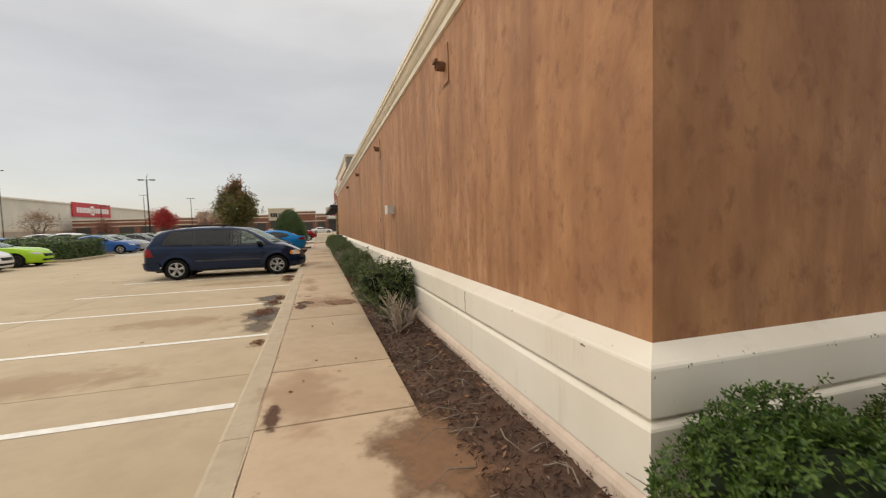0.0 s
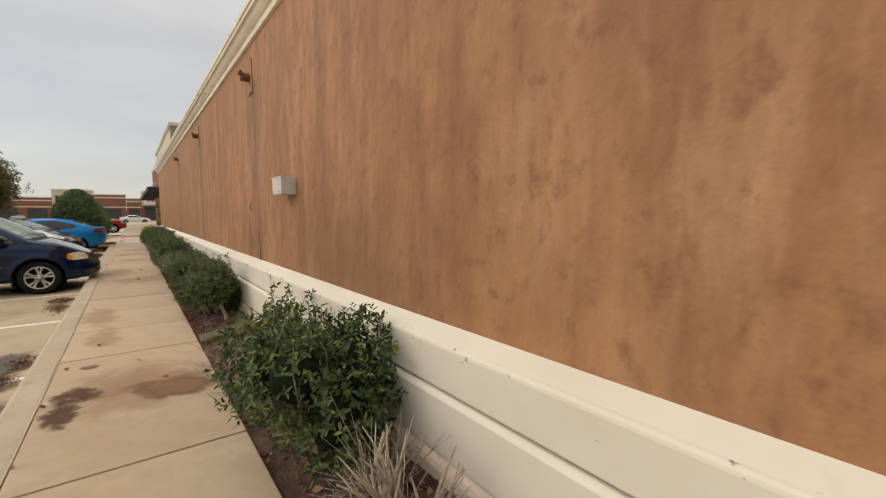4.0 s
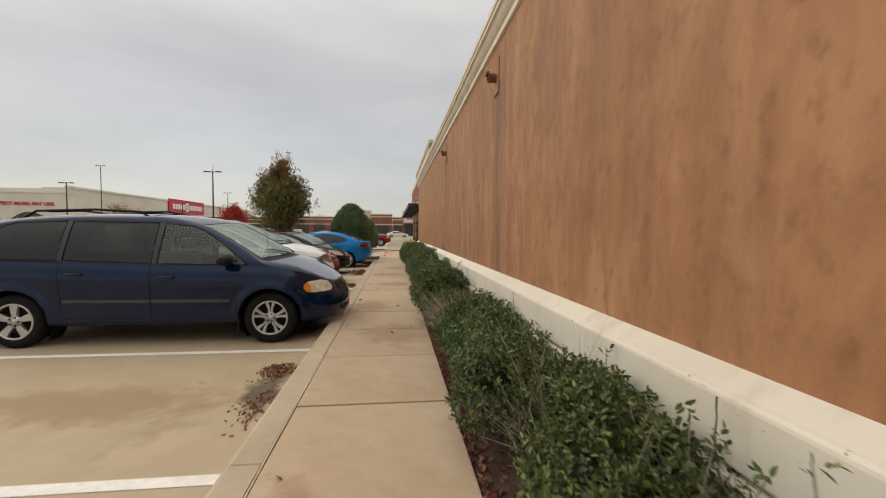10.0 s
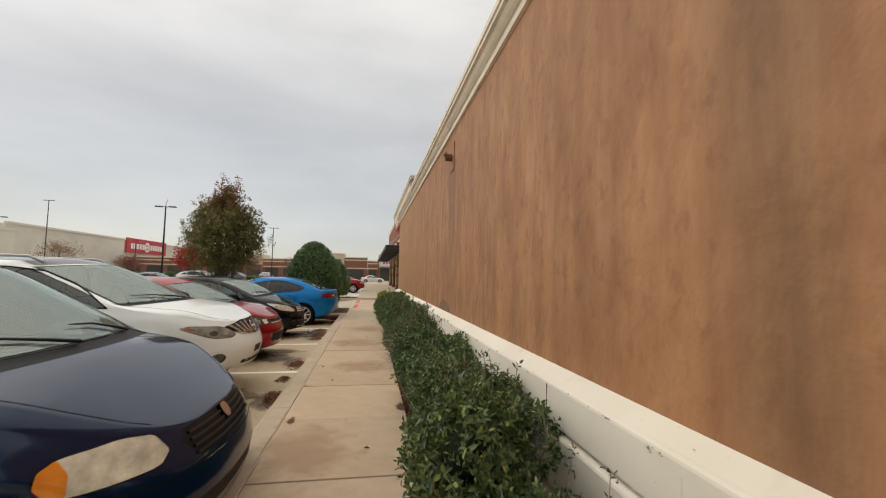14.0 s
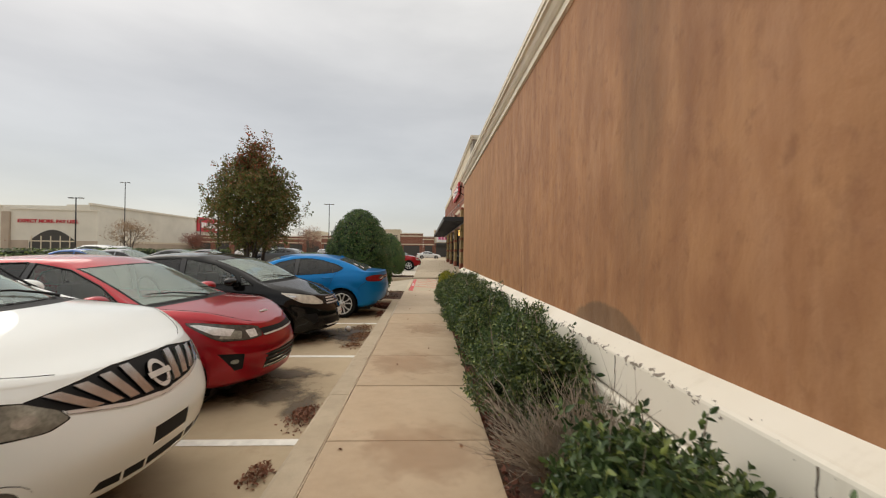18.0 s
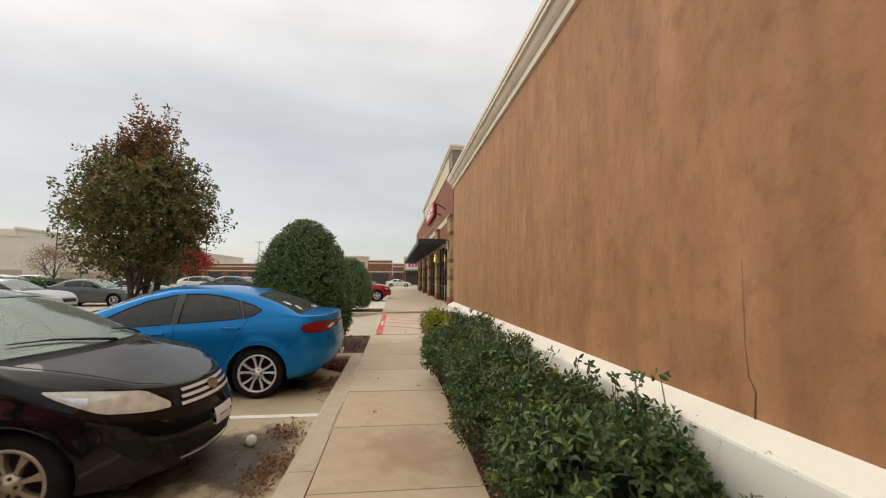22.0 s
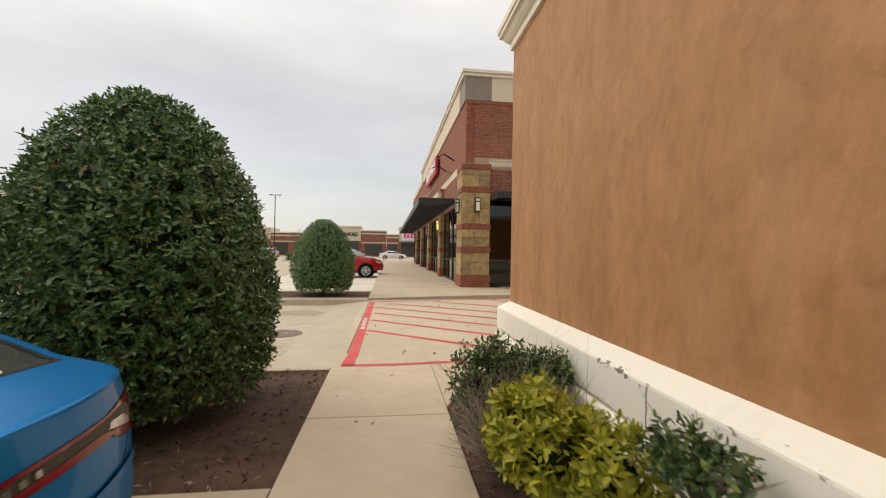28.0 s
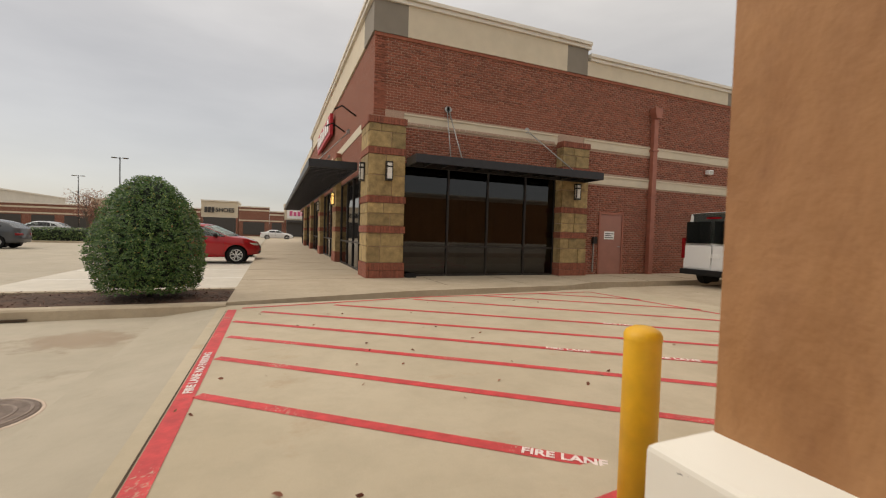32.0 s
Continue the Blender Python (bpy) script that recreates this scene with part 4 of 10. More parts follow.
# roof drains: a stub spout on a plate, with a diagonal seam below
for k, y in enumerate((4.48, 9.62, 14.55, 19.40)):
    sc = thing("roof_drain", "brown stucco-coloured overflow spout high on the wall", "roof drain", "roof drains", Matrix.Translation((WALL_X, y, 3.12)))
    box("back_plate", -0.012, 0.0, -0.13, 0.09, -0.19, 0.21, STUCCO, sc, 0.004)
    v, f = merged([lathe([(0.035, -0.11), (0.052, -0.11), (0.052, 0.0)], 18, "z"), lathe([(0.035, -0.11), (0.032, -0.03), (0.0, -0.03)], 18, "z")])
    sp = raw("spout", [(z_, y_, x_) for x_, y_, z_ in v], [q[::-1] for q in f], plain("spout_brown", (0.17, 0.085, 0.045), 0.8, vary=0.3, scale=30), sc)
    box("lip", -0.135, -0.10, -0.058, 0.058, 0.03, 0.062, plain("spout_top", (0.21, 0.11, 0.06), 0.8, vary=0.3, scale=30), sc, 0.006)
    raw("seam", [(-0.003, -0.16, -0.205), (-0.003, -0.15, -0.215), (-0.003, 0.12, -0.215), (-0.003, 0.12, -0.205)], [(0, 1, 2, 3)], JOINT, sc)

# covered electrical box
eb = thing("electrical_box", "pale grey metal box cover screwed to the stucco wall", "electrical box", at=Matrix.Translation((WALL_X, 8.10, 1.70)))
box("cover", -0.14, 0.0, -0.155, 0.155, -0.095, 0.072, BOXGREY, eb, 0.008)
box("lid_flange", -0.144, -0.10, -0.159, 0.159, 0.060, 0.076, BOXGREY, eb, 0.003)
for dy in (-0.10, 0.10):
    v, f = lathe([(0.0, -0.147), (0.008, -0.147), (0.008, -0.138)], 10, "z")
    raw("screw", [(z_, x_ + dy, y_ - 0.07) for x_, y_, z_ in v], f, GALV, eb)

# open junction plate
jp = thing("junction_plate", "bare metal junction plate with a torn hole and wires", "wall plate", at=Matrix.Translation((WALL_X, 9.925, 1.515)))
bm = bmesh.new()
k = 16
outer = [bm.verts.new((-0.008, 0.064 * max(-1, min(1, 1.5 * math.cos(2 * math.pi * (i + 0.5) / k))), 0.064 * max(-1, min(1, 1.5 * math.sin(2 * math.pi * (i + 0.5) / k))))) for i in range(k)]
inner = [bm.verts.new((-0.008, 0.034 * math.cos(2 * math.pi * (i + 0.5) / k), 0.034 * math.sin(2 * math.pi * (i + 0.5) / k))) for i in range(k)]
for i in range(k):
    bm.faces.new((outer[i], outer[(i + 1) % k], inner[(i + 1) % k], inner[i]))
part("plate", bm, plain("plate_tan", (0.40, 0.30, 0.20), 0.5, 0.3, vary=0.3, scale=40), jp)
box("recess", -0.004, -0.002, -0.034, 0.034, -0.034, 0.034, TRIM, jp)
for q in range(6):
    a = q * 1.05
    rod("wire", [(-0.004, 0.02 * math.cos(a), 0.02 * math.sin(a)), (-0.016, 0.012 * math.cos(a + 1), 0.014 * math.sin(a + 1)), (-0.006, 0.02 * math.cos(a + 2), 0.018 * math.sin(a + 2))], 0.004, GALV, jp, 6)
box("edge_rust", -0.010, -0.001, -0.070, -0.064, -0.066, 0.066, COPPER, jp)

# hairline cracks running down from a roof drain, with a damp lower end
ck = thing("wall_crack", "dark hairline crack branching down the stucco, damp below", "crack", at=Matrix.Translation((WALL_X, 9.45, 0.0)), kind="structure")
CRACK = plain("crack_dirt", (0.10, 0.052, 0.032), 0.9, vary=0.3, scale=40)
DAMP_LINE = plain("damp_run", (0.17, 0.085, 0.05), 0.7, vary=0.3, scale=25)
rod("crack", [(0, 0.12, 3.0), (0, 0.06, 2.5), (0, 0.03, 2.0), (0, 0.01, 1.70), (0, -0.02, 1.53), (0, 0.01, 1.37), (0, 0.005, 1.19), (0, 0.01, 1.0), (0, -0.03, 0.83)], [0.001, 0.0012, 0.0014, 0.0018, 0.002, 0.0024, 0.003, 0.004, 0.006], CRACK, ck, 6)
rod("crack", [(0, 0.20, 1.21), (0, 0.12, 1.188), (0, 0.0, 1.175), (0, -0.12, 1.185), (0, -0.23, 1.19)], [0.0015, 0.0025, 0.003, 0.0025, 0.0015], CRACK, ck, 6)
rod("crack", [(0, 0.08, 1.385), (0, 0.0, 1.38)], 0.0016, CRACK, ck, 6)
rod("crack", [(0, 0.06, 0.98), (0, 0.0, 0.97)], 0.0016, CRACK, ck, 6)
rod("crack", [(0, 12.93, 1.45), (0, 12.93, 1.12), (0, 12.92, 0.99), (0, 12.89, 0.94), (0, 12.90, 0.82)], [0.001, 0.0015, 0.002, 0.0035, 0.005], CRACK, ck, 6)
rod("damp_run", [(0.012, -0.01, 1.17), (0.012, 0.0, 1.0), (0.012, -0.015, 0.83)], [0.013, 0.019, 0.022], DAMP_LINE, ck, 8)

# dirty drips under a chip in the plinth's ridge
RUSTY = plain("rust", (0.30, 0.22, 0.15), 0.9, vary=0.4, scale=50)
for yy, ln in ((8.50, 0.05), (8.535, 0.03), (8.585, 0.07), (8.62, 0.04), (8.66, 0.03)):
    raw("rust_streak", [(PX - 0.002, yy, 0.748), (PX - 0.002, yy + 0.008, 0.748), (PX - 0.002, yy + 0.006, 0.748 - ln), (PX - 0.002, yy + 0.003, 0.744 - ln)], [(0, 1, 2, 3)], RUSTY, plinth)

# ---- vehicles ----
def curve(x, pts):
    """A smooth monotone curve through (x, value) points."""
    xs, vs = np.array([p[0] for p in pts], float), np.array([p[1] for p in pts], float)
    h, s = np.diff(xs), np.diff(vs) / np.diff(xs)
    m = np.r_[s[0], np.where(s[1:] * s[:-1] > 0, 2 * s[1:] * s[:-1] / (s[1:] + s[:-1] + 1e-12), 0.0), s[-1]]
    k = int(np.clip(np.searchsorted(xs, x) - 1, 0, len(h) - 1))
    t = float(np.clip((x - xs[k]) / h[k], 0, 1))
    return float((2 * t ** 3 - 3 * t * t + 1) * vs[k] + (t ** 3 - 2 * t * t + t) * h[k] * m[k] + (3 * t * t - 2 * t ** 3) * vs[k + 1] + (t ** 3 - t * t) * h[k] * m[k + 1])


def ease(a, b, x):
    t = min(1.0, max(0.0, (x - a) / (b - a)))
    return t * t * (3 - 2 * t)


SECTION = [(0.0, 0.86), (0.03, 0.93), (0.08, 0.958), (0.2, 0.970), (0.4, 0.980), (0.58, 0.990), (0.70, 1.0), (0.76, 0.999), (0.84, 0.990), (0.92, 0.976), (1.0, 0.950)]


class Shape:
    """The surface of a car body: x runs back from the nose, d along its outline in plan."""
    def __init__(self, s, fine=True):
        self.s = s
        L, W = s["L"], s["W"]
        nf, nr, sf, sr = s.get("nf", 2.5), s.get("nr", 3.2), s["sf"], s["sr"]
        th = np.linspace(0, math.pi / 2, 200)
        fx, fy = sf * (1 - np.cos(th) ** (2 / nf)), np.sin(th) ** (2 / nf)
        rx, ry = L - sr * (1 - np.cos(th[::-1]) ** (2 / nr)), np.sin(th[::-1]) ** (2 / nr)
        self.px, self.py = np.r_[fx, np.linspace(sf, L - sr, 50)[1:-1], rx], np.r_[fy, np.ones(48), ry]
        self.pd = np.r_[0, np.cumsum(np.hypot(np.diff(self.px), np.diff(self.py * W / 2)))]
        self.nl, self.ng, self.nt = (25, 9, 8) if fine else (14, 6, 5)
        self.low = [(b, curve(b, SECTION)) for b in np.linspace(0, 1, self.nl)]
        self.arch = s["R"] + s.get("gap", 0.055)

    def d_at(self, x):
        return float(np.interp(x, self.px, self.pd))

    def d_front(self, y):
        """The place along the outline, ahead of the widest point, y metres off the centre line."""
        k = int(np.argmax(self.py >= 0.9999))
        return float(np.interp(y, self.py[:k] * self.s["W"] / 2, self.pd[:k]))

    def plan(self, d):
        return np.interp(d, self.pd, self.px), np.interp(d, self.pd, self.py)

    def sweep(self, x):
        s = self.s
        return s.get("sweep", 0.2) * ease(s["ws"][0] - 0.45, s["ws"][0], x) * (1 - ease(s["ws"][1], s["ws"][1] + 0.7, x))

    def ring(self, d):
        """The section at d: x and (forward shift, y, z) from the sill up to the centre line."""
        s = self.s
        x, yf = self.plan(d)
        hw = s["W"] / 2 * yf
        belt, top = curve(x, s["belt"]), curve(x, s["top"])
        zb = curve(x, s["under"]) if "under" in s else s["zb"]
        g = max(0.0, top - belt - s.get("crown", 0.07))
        edge_z = belt + min(0.035, max(0.0, top - belt) * 0.6) + g * 0.96
        edge_y = 0.90 - s.get("tumble", 0.42) * g
        sw = self.sweep(x)
        pts = []
        for b, a in self.low:
            z = zb + (belt - zb) * b
            r = min(math.hypot(x - xa, z - s["R"]) for xa in s["axles"])
            flare = s.get("flare", 0.016) * math.exp(-((r - self.arch - 0.015) / 0.05) ** 2) if yf > 0.9 else 0.0
            pts.append((0.0, hw * a + flare, z))
        for t in np.linspace(0, 1, self.ng + 1)[1:]:
            pts.append((sw * t, hw * (0.95 + (edge_y - 0.95) * t + 0.02 * math.sin(math.pi * t)), belt + (edge_z - belt) * t))
        for t in np.linspace(1, 0, self.nt + 1)[1:]:
            pts.append((sw * t * t, hw * edge_y * t, edge_z + (top - edge_z) * (1 - t * t)))
        return x, pts

    def lean(self, x, z):
        s = self.s
        if x < s["sf"]:
            w = (1 - x / s["sf"]) ** 1.5
            zn = s.get("znose", 0.50)
            return x + w * (s.get("lean_top", 0.25) * max(0, z - zn) ** 1.5 * 1.6 + s.get("lean_low", 0.35) * max(0, zn - z) ** 1.5)
        q = s["L"] - x
        if q < s["sr"]:
            w = (1 - q / s["sr"]) ** 1.5
            zn = s.get("ztail", 0.55)
            return x - w * (s.get("tail_top", 0.12) * max(0, z - zn) + s.get("tail_low", 0.35) * max(0, zn - z) ** 1.5)
        return x

    def at(self, d, z, out=0.0):
        """A point on the side at d along the outline (negative: the other side) and height z."""
        side = -1 if d < 0 else 1
        x, ring = self.ring(abs(d))
        k = self.nl + self.ng
        zs = [p[2] for p in ring[:k]]
        y, sx = float(np.interp(z, zs, [p[1] for p in ring[:k]])), 0.0
        e = 0.01
        x1, y1 = self.plan(abs(d) - e)
        x2, y2 = self.plan(abs(d) + e)
        t = Vector((x2 - x1, (y2 - y1) * self.s["W"] / 2, 0))
        n = Vector((-t.y, t.x, 0)).normalized() if t.length > 1e-6 else Vector((-1, 0, 0))
        return Vector((-(self.lean(x, z) + sx + n.x * out), -side * (y + n.y * out), z))

    def glass_at(self, x, z, out=0.0):
        """A point on the side glass at true x and height z."""
        lo = x
        for _ in range(6):
            xx, ring = self.ring(self.d_at(lo))
            k0, k1 = self.nl - 1, self.nl + self.ng
            zs = [p[2] for p in ring[k0:k1]]
            lo = x - float(np.interp(z, zs, [p[0] for p in ring[k0:k1]]))
        y = float(np.interp(z, zs, [p[1] for p in ring[k0:k1]]))
        return Vector((-x, -(y + out), z))

    def top_at(self, x, y, out=0.0):
        """A point on bonnet, windscreen or roof, by its x on the centre line."""
        _, r = self.ring(self.d_at(x))
        ye, ze, zt = r[self.nl + self.ng - 1][1], r[self.nl + self.ng - 1][2], r[-1][2]
        t = min(1.0, abs(y) / max(ye, 1e-6))
        z = ze + (zt - ze) * (1 - t * t)
        return Vector((-(self.lean(x, z) + self.sweep(x) * t * t), y, z + out))


def hull(points):
    pts = sorted(set((round(a, 5), round(b, 5)) for a, b in points))
    def half(seq):
        out = []
        for p in seq:
            while len(out) > 1 and (out[-1][0] - out[-2][0]) * (p[1] - out[-2][1]) - (out[-1][1] - out[-2][1]) * (p[0] - out[-2][0]) <= 0:
                out.pop()
            out.append(p)
        return out[:-1]
    return half(pts) + half(pts[::-1])


def rounded(loop, times=2):
    """The closed outline with its corners cut, twice by default."""
    for _ in range(times):
        loop = [(p[0] * (1 - f) + q[0] * f, p[1] * (1 - f) + q[1] * f) for p, q in zip(loop, loop[1:] + loop[:1]) for f in (0.11, 0.89)]
    return loop


def cut(polys, outline):
    """Split polygons (rows of a, b, place, normal) by a convex outline in (a, b): those inside and those outside."""
    h = hull(outline)
    lo, hi = np.min(h, axis=0), np.max(h, axis=0)
    inside, outside = [], []
    for p in polys:
        q = np.array([v[:2] for v in p])
        if (q.max(0) <= lo).any() or (q.min(0) >= hi).any():
            outside.append(p)
            continue
        rest, off = p, []
        for (ax, ay), (bx, by) in zip(h, h[1:] + h[:1]):
            side = [(bx - ax) * (v[1] - ay) - (by - ay) * (v[0] - ax) for v in rest]
            if min(side) >= -1e-9:
                continue
            keep, drop = [], []
            for k in range(len(rest)):
                v, w, sv, sw = rest[k], rest[(k + 1) % len(rest)], side[k], side[(k + 1) % len(rest)]
                (keep if sv >= 0 else drop).append(v)
                if (sv > 0 > sw) or (sv < 0 < sw):
                    m = v + (w - v) * (sv / (sv - sw))
                    keep.append(m)
                    drop.append(m)
            if len(drop) > 2:
                off.append(drop)
            rest = keep
            if len(rest) < 3:
                break
        if len(rest) > 2:
            inside.append(rest)
            outside += off
        else:
            outside.append(p)
    return inside, outside


def sheet(name, polys, material, parent, sides, out=0.0, label=""):
    """Polygons of the body's half as one mesh, on one side or mirrored into both."""
    verts, nors, faces, seen = [], [], [], {}
    for side in sides:
        for p in polys:
            f = []
            for v in p:
                q, n = v[2:5] + v[5:8] * out, v[5:8]
                key = (round(q[0], 4), round(q[1] * side, 4), round(q[2], 4))
                if key not in seen:
                    seen[key] = len(verts)
                    verts.append((q[0], q[1] * side, q[2]))
                    nors.append((n[0], n[1] * side, n[2]))
                f.append(seen[key])
            f = list(dict.fromkeys(f))
            if len(f) > 2:
                faces.append(f if side > 0 else f[::-1])
    me = bpy.data.meshes.new(name)
    me.from_pydata(verts, [], faces)
    me.materials.append(material)
    me.polygons.foreach_set("use_smooth", [True] * len(me.polygons))
    me.update()
    me.normals_split_custom_set_from_vertices(nors)
    ob = new(name, me)
    ob.parent = parent
    if label:
        tagged(ob, label)
    return ob


def patch(shape, name, corners, material, parent, out=0.008, n=10, m=5, label="", both=False, soft=0.0):
    """A thin piece laid on the body: corners as (d, z), lower front, lower back, upper back, upper front."""
    made = []
    for side in ((1, -1) if both else (1,)):
        verts, faces = [], []
        for layer in (out, -0.012):
            for j in range(m + 1):
                for i in range(n + 1):
                    u, v = i / n, j / m
                    rim = min(u, 1 - u, v, 1 - v)
                    if soft:
                        a, b = 2 * u - 1, 2 * v - 1
                        u = 0.5 + 0.5 * (a * (1 - soft) + soft * a * math.sqrt(1 - b * b / 2))
                        v = 0.5 + 0.5 * (b * (1 - soft) + soft * b * math.sqrt(1 - a * a / 2))
                    d = (1 - v) * ((1 - u) * corners[0][0] + u * corners[1][0]) + v * ((1 - u) * corners[3][0] + u * corners[2][0])
                    z = (1 - v) * ((1 - u) * corners[0][1] + u * corners[1][1]) + v * ((1 - u) * corners[3][1] + u * corners[2][1])
                    verts.append(shape.at(side * d, z, layer if layer < 0 else layer * min(1, 0.35 + rim * 5)))
        k = (n + 1) * (m + 1)
        for j in range(m):
            for i in range(n):
                a = j * (n + 1) + i
                faces.append((a, a + 1, a + n + 2, a + n + 1))
        loop = [i for i in range(n + 1)] + [j * (n + 1) + n for j in range(1, m + 1)] + [m * (n + 1) + i for i in range(n - 1, -1, -1)] + [j * (n + 1) for j in range(m - 1, 0, -1)]
        for a, b in zip(loop, loop[1:] + loop[:1]):
            faces.append((a, b, b + k, a + k))
        bm = bmesh.new()
        vs = [bm.verts.new(v) for v in verts]
        for f in faces:
            try:
                bm.faces.new([vs[i] for i in f])
            except ValueError:
                pass
        made.append(part(name, bm, material, parent, label, True))
    return made


def seam(shape, pts, parent, name="door_seam", w=0.006, sides=(1, -1)):
    for side in sides:
        path = []
        for (d0, z0), (d1, z1) in zip(pts, pts[1:]):
            k = max(2, int(math.hypot(d1 - d0, z1 - z0) / 0.06))
            path += [(d0 + (d1 - d0) * i / k, z0 + (z1 - z0) * i / k) for i in range(k)]
        path.append(pts[-1])
        rod(name, [shape.at(side * d, z, 0.0005) for d, z in path], w / 2, TRIM, parent, 5)


def wheel(parent, x, y, r, width, rim_r, spokes, style, rim_mat, outward):
    """A wheel at (x, y); outward is the side that faces out."""
    w = thing("wheel", "black tyre on a silver wheel", "wheel")
    w.parent = parent
    w.matrix_basis = Matrix.Translation((x, y, r)) @ (pose(0, 0, 0, 0, 0, 180) if outward > 0 else Matrix.Identity(4))
    h = width / 2
    v, f = lathe([(rim_r, -h * 0.9), (rim_r + 0.012, -h), (r - 0.05, -h * 1.0), (r - 0.018, -h * 0.88), (r, -h * 0.6), (r + 0.001, 0), (r, h * 0.6), (r - 0.02, h * 0.9), (rim_r, h)], 40)
    raw("tyre", v, f, RUBBER, w, smooth=True)
    v, f = lathe([(rim_r + 0.004, -h * 0.92), (rim_r - 0.012, -h * 0.95), (rim_r - 0.018, -h * 0.7), (rim_r - 0.03, h * 0.2), (rim_r * 0.3, h * 0.25), (0, h * 0.25)], 40)
    raw("barrel", v, f, DARK_FRAME, w, smooth=True)
    v, f = lathe([(rim_r + 0.005, -h * 0.90), (rim_r - 0.003, -h * 0.99), (rim_r - 0.018, -h * 0.97), (rim_r - 0.022, -h * 0.75)], 40)
    raw("rim", v, f, rim_mat, w, smooth=True)
    for k in range(spokes):
        a0 = 2 * math.pi * k / spokes + 0.3
        bm = bmesh.new()
        if style in ("split", "star"):
            # a forged spoke: broad at the hub, with a slot down its middle on the split kind
            q = rim_r - 0.006
            edges = [[(0.045, -0.62), (0.045, 0.62), (rim_r * 0.50, 0.30), (q, 0.24), (q, -0.24), (rim_r * 0.50, -0.30)]] if style == "star" else \
                    [[(0.045, -0.62), (0.045, 0.02), (rim_r * 0.55, -0.045), (q, -0.13), (q, -0.33), (rim_r * 0.55, -0.26)],
                     [(0.045, -0.02), (0.045, 0.62), (rim_r * 0.55, 0.26), (q, 0.33), (q, 0.13), (rim_r * 0.55, 0.045)]]
            for pts in edges:
                vs = [[bm.verts.new((rr * k_ * math.cos(a0 + aa * w_), dep + (0.016 if rr < 0.1 else 0), rr * k_ * math.sin(a0 + aa * w_))) for rr, aa in pts]
                      for dep, k_, w_ in ((-h * 0.88, 1.0, 0.88), (-h * 0.84, 1.0, 1.0), (-h * 0.5, 1.0, 1.0))]
                bm.faces.new(vs[0])
                for a_, b_ in zip(vs, vs[1:]):
                    for i in range(6):
                        bm.faces.new((a_[i], a_[(i + 1) % 6], b_[(i + 1) % 6], b_[i]))
        elif style in ("pair", "thin"):
            for s_ in (-1, 1):
                o = s_ * 0.17
                pts = [(0.05, o * 1.2 - 0.34), (0.05, o * 1.2 + 0.34), (rim_r * 0.62, o * 1.15 + 0.11), (rim_r - 0.006, o * 1.8 + 0.10), (rim_r - 0.006, o * 1.8 - 0.09), (rim_r * 0.62, o * 1.15 - 0.11)]
                if style == "thin":
                    pts = [(0.05, o * 1.5 - 0.26), (0.05, o * 1.5 + 0.26), (rim_r * 0.62, o * 1.35 + 0.08), (rim_r - 0.006, o * 1.75 + 0.075), (rim_r - 0.006, o * 1.75 - 0.075), (rim_r * 0.62, o * 1.35 - 0.08)]
                vs = []
                for dep in (-h * 0.86, -h * 0.55):
                    for rr, aa in pts:
                        dd = dep + (0.02 if rr < 0.1 else 0)
                        vs.append(bm.verts.new((rr * math.cos(a0 + aa), dd, rr * math.sin(a0 + aa))))
                bm.faces.new(vs[0:6])
                for i in range(6):
                    bm.faces.new((vs[i], vs[(i + 1) % 6], vs[6 + (i + 1) % 6], vs[6 + i]))
        else:
            wd = 0.62 / spokes * (1.6 if style == "wide" else 1.1)
            pts = [(0.045, -wd * 2.2), (0.045, wd * 2.2), (rim_r * 0.55, wd * 0.85), (rim_r - 0.008, wd * (1.15 if style == "wide" else 0.8)), (rim_r - 0.008, -wd * (1.15 if style == "wide" else 0.8)), (rim_r * 0.55, -wd * 0.85)]
            vs = []
            for dep in (-h * 0.86, -h * 0.5):
                for rr, aa in pts:
                    dd = dep + (0.015 if rr < 0.1 else 0)
                    vs.append(bm.verts.new((rr * math.cos(a0 + aa), dd, rr * math.sin(a0 + aa))))
            bm.faces.new(vs[0:6])
            for i in range(6):
                bm.faces.new((vs[i], vs[(i + 1) % 6], vs[6 + (i + 1) % 6], vs[6 + i]))
        part("spoke", bm, rim_mat, w)
    v, f = lathe([(0.075, -h * 0.60), (0.07, -h * 0.84), (0.032, -h * 0.88), (0.03, -h * 0.93), (0.0, -h * 0.94)], 24)
    raw("hub_cap", v, f, rim_mat, w, smooth=True)
    for k in range(5):
        a0 = 2 * math.pi * k / 5
        v, f = lathe([(0.011, -h * 0.80), (0.011, -h * 0.94), (0.0, -h * 0.95)], 8)
        raw("lug_nut", [(a + 0.052 * math.cos(a0), b, c + 0.052 * math.sin(a0)) for a, b, c in v], f, DARK_FRAME, w)
    return w


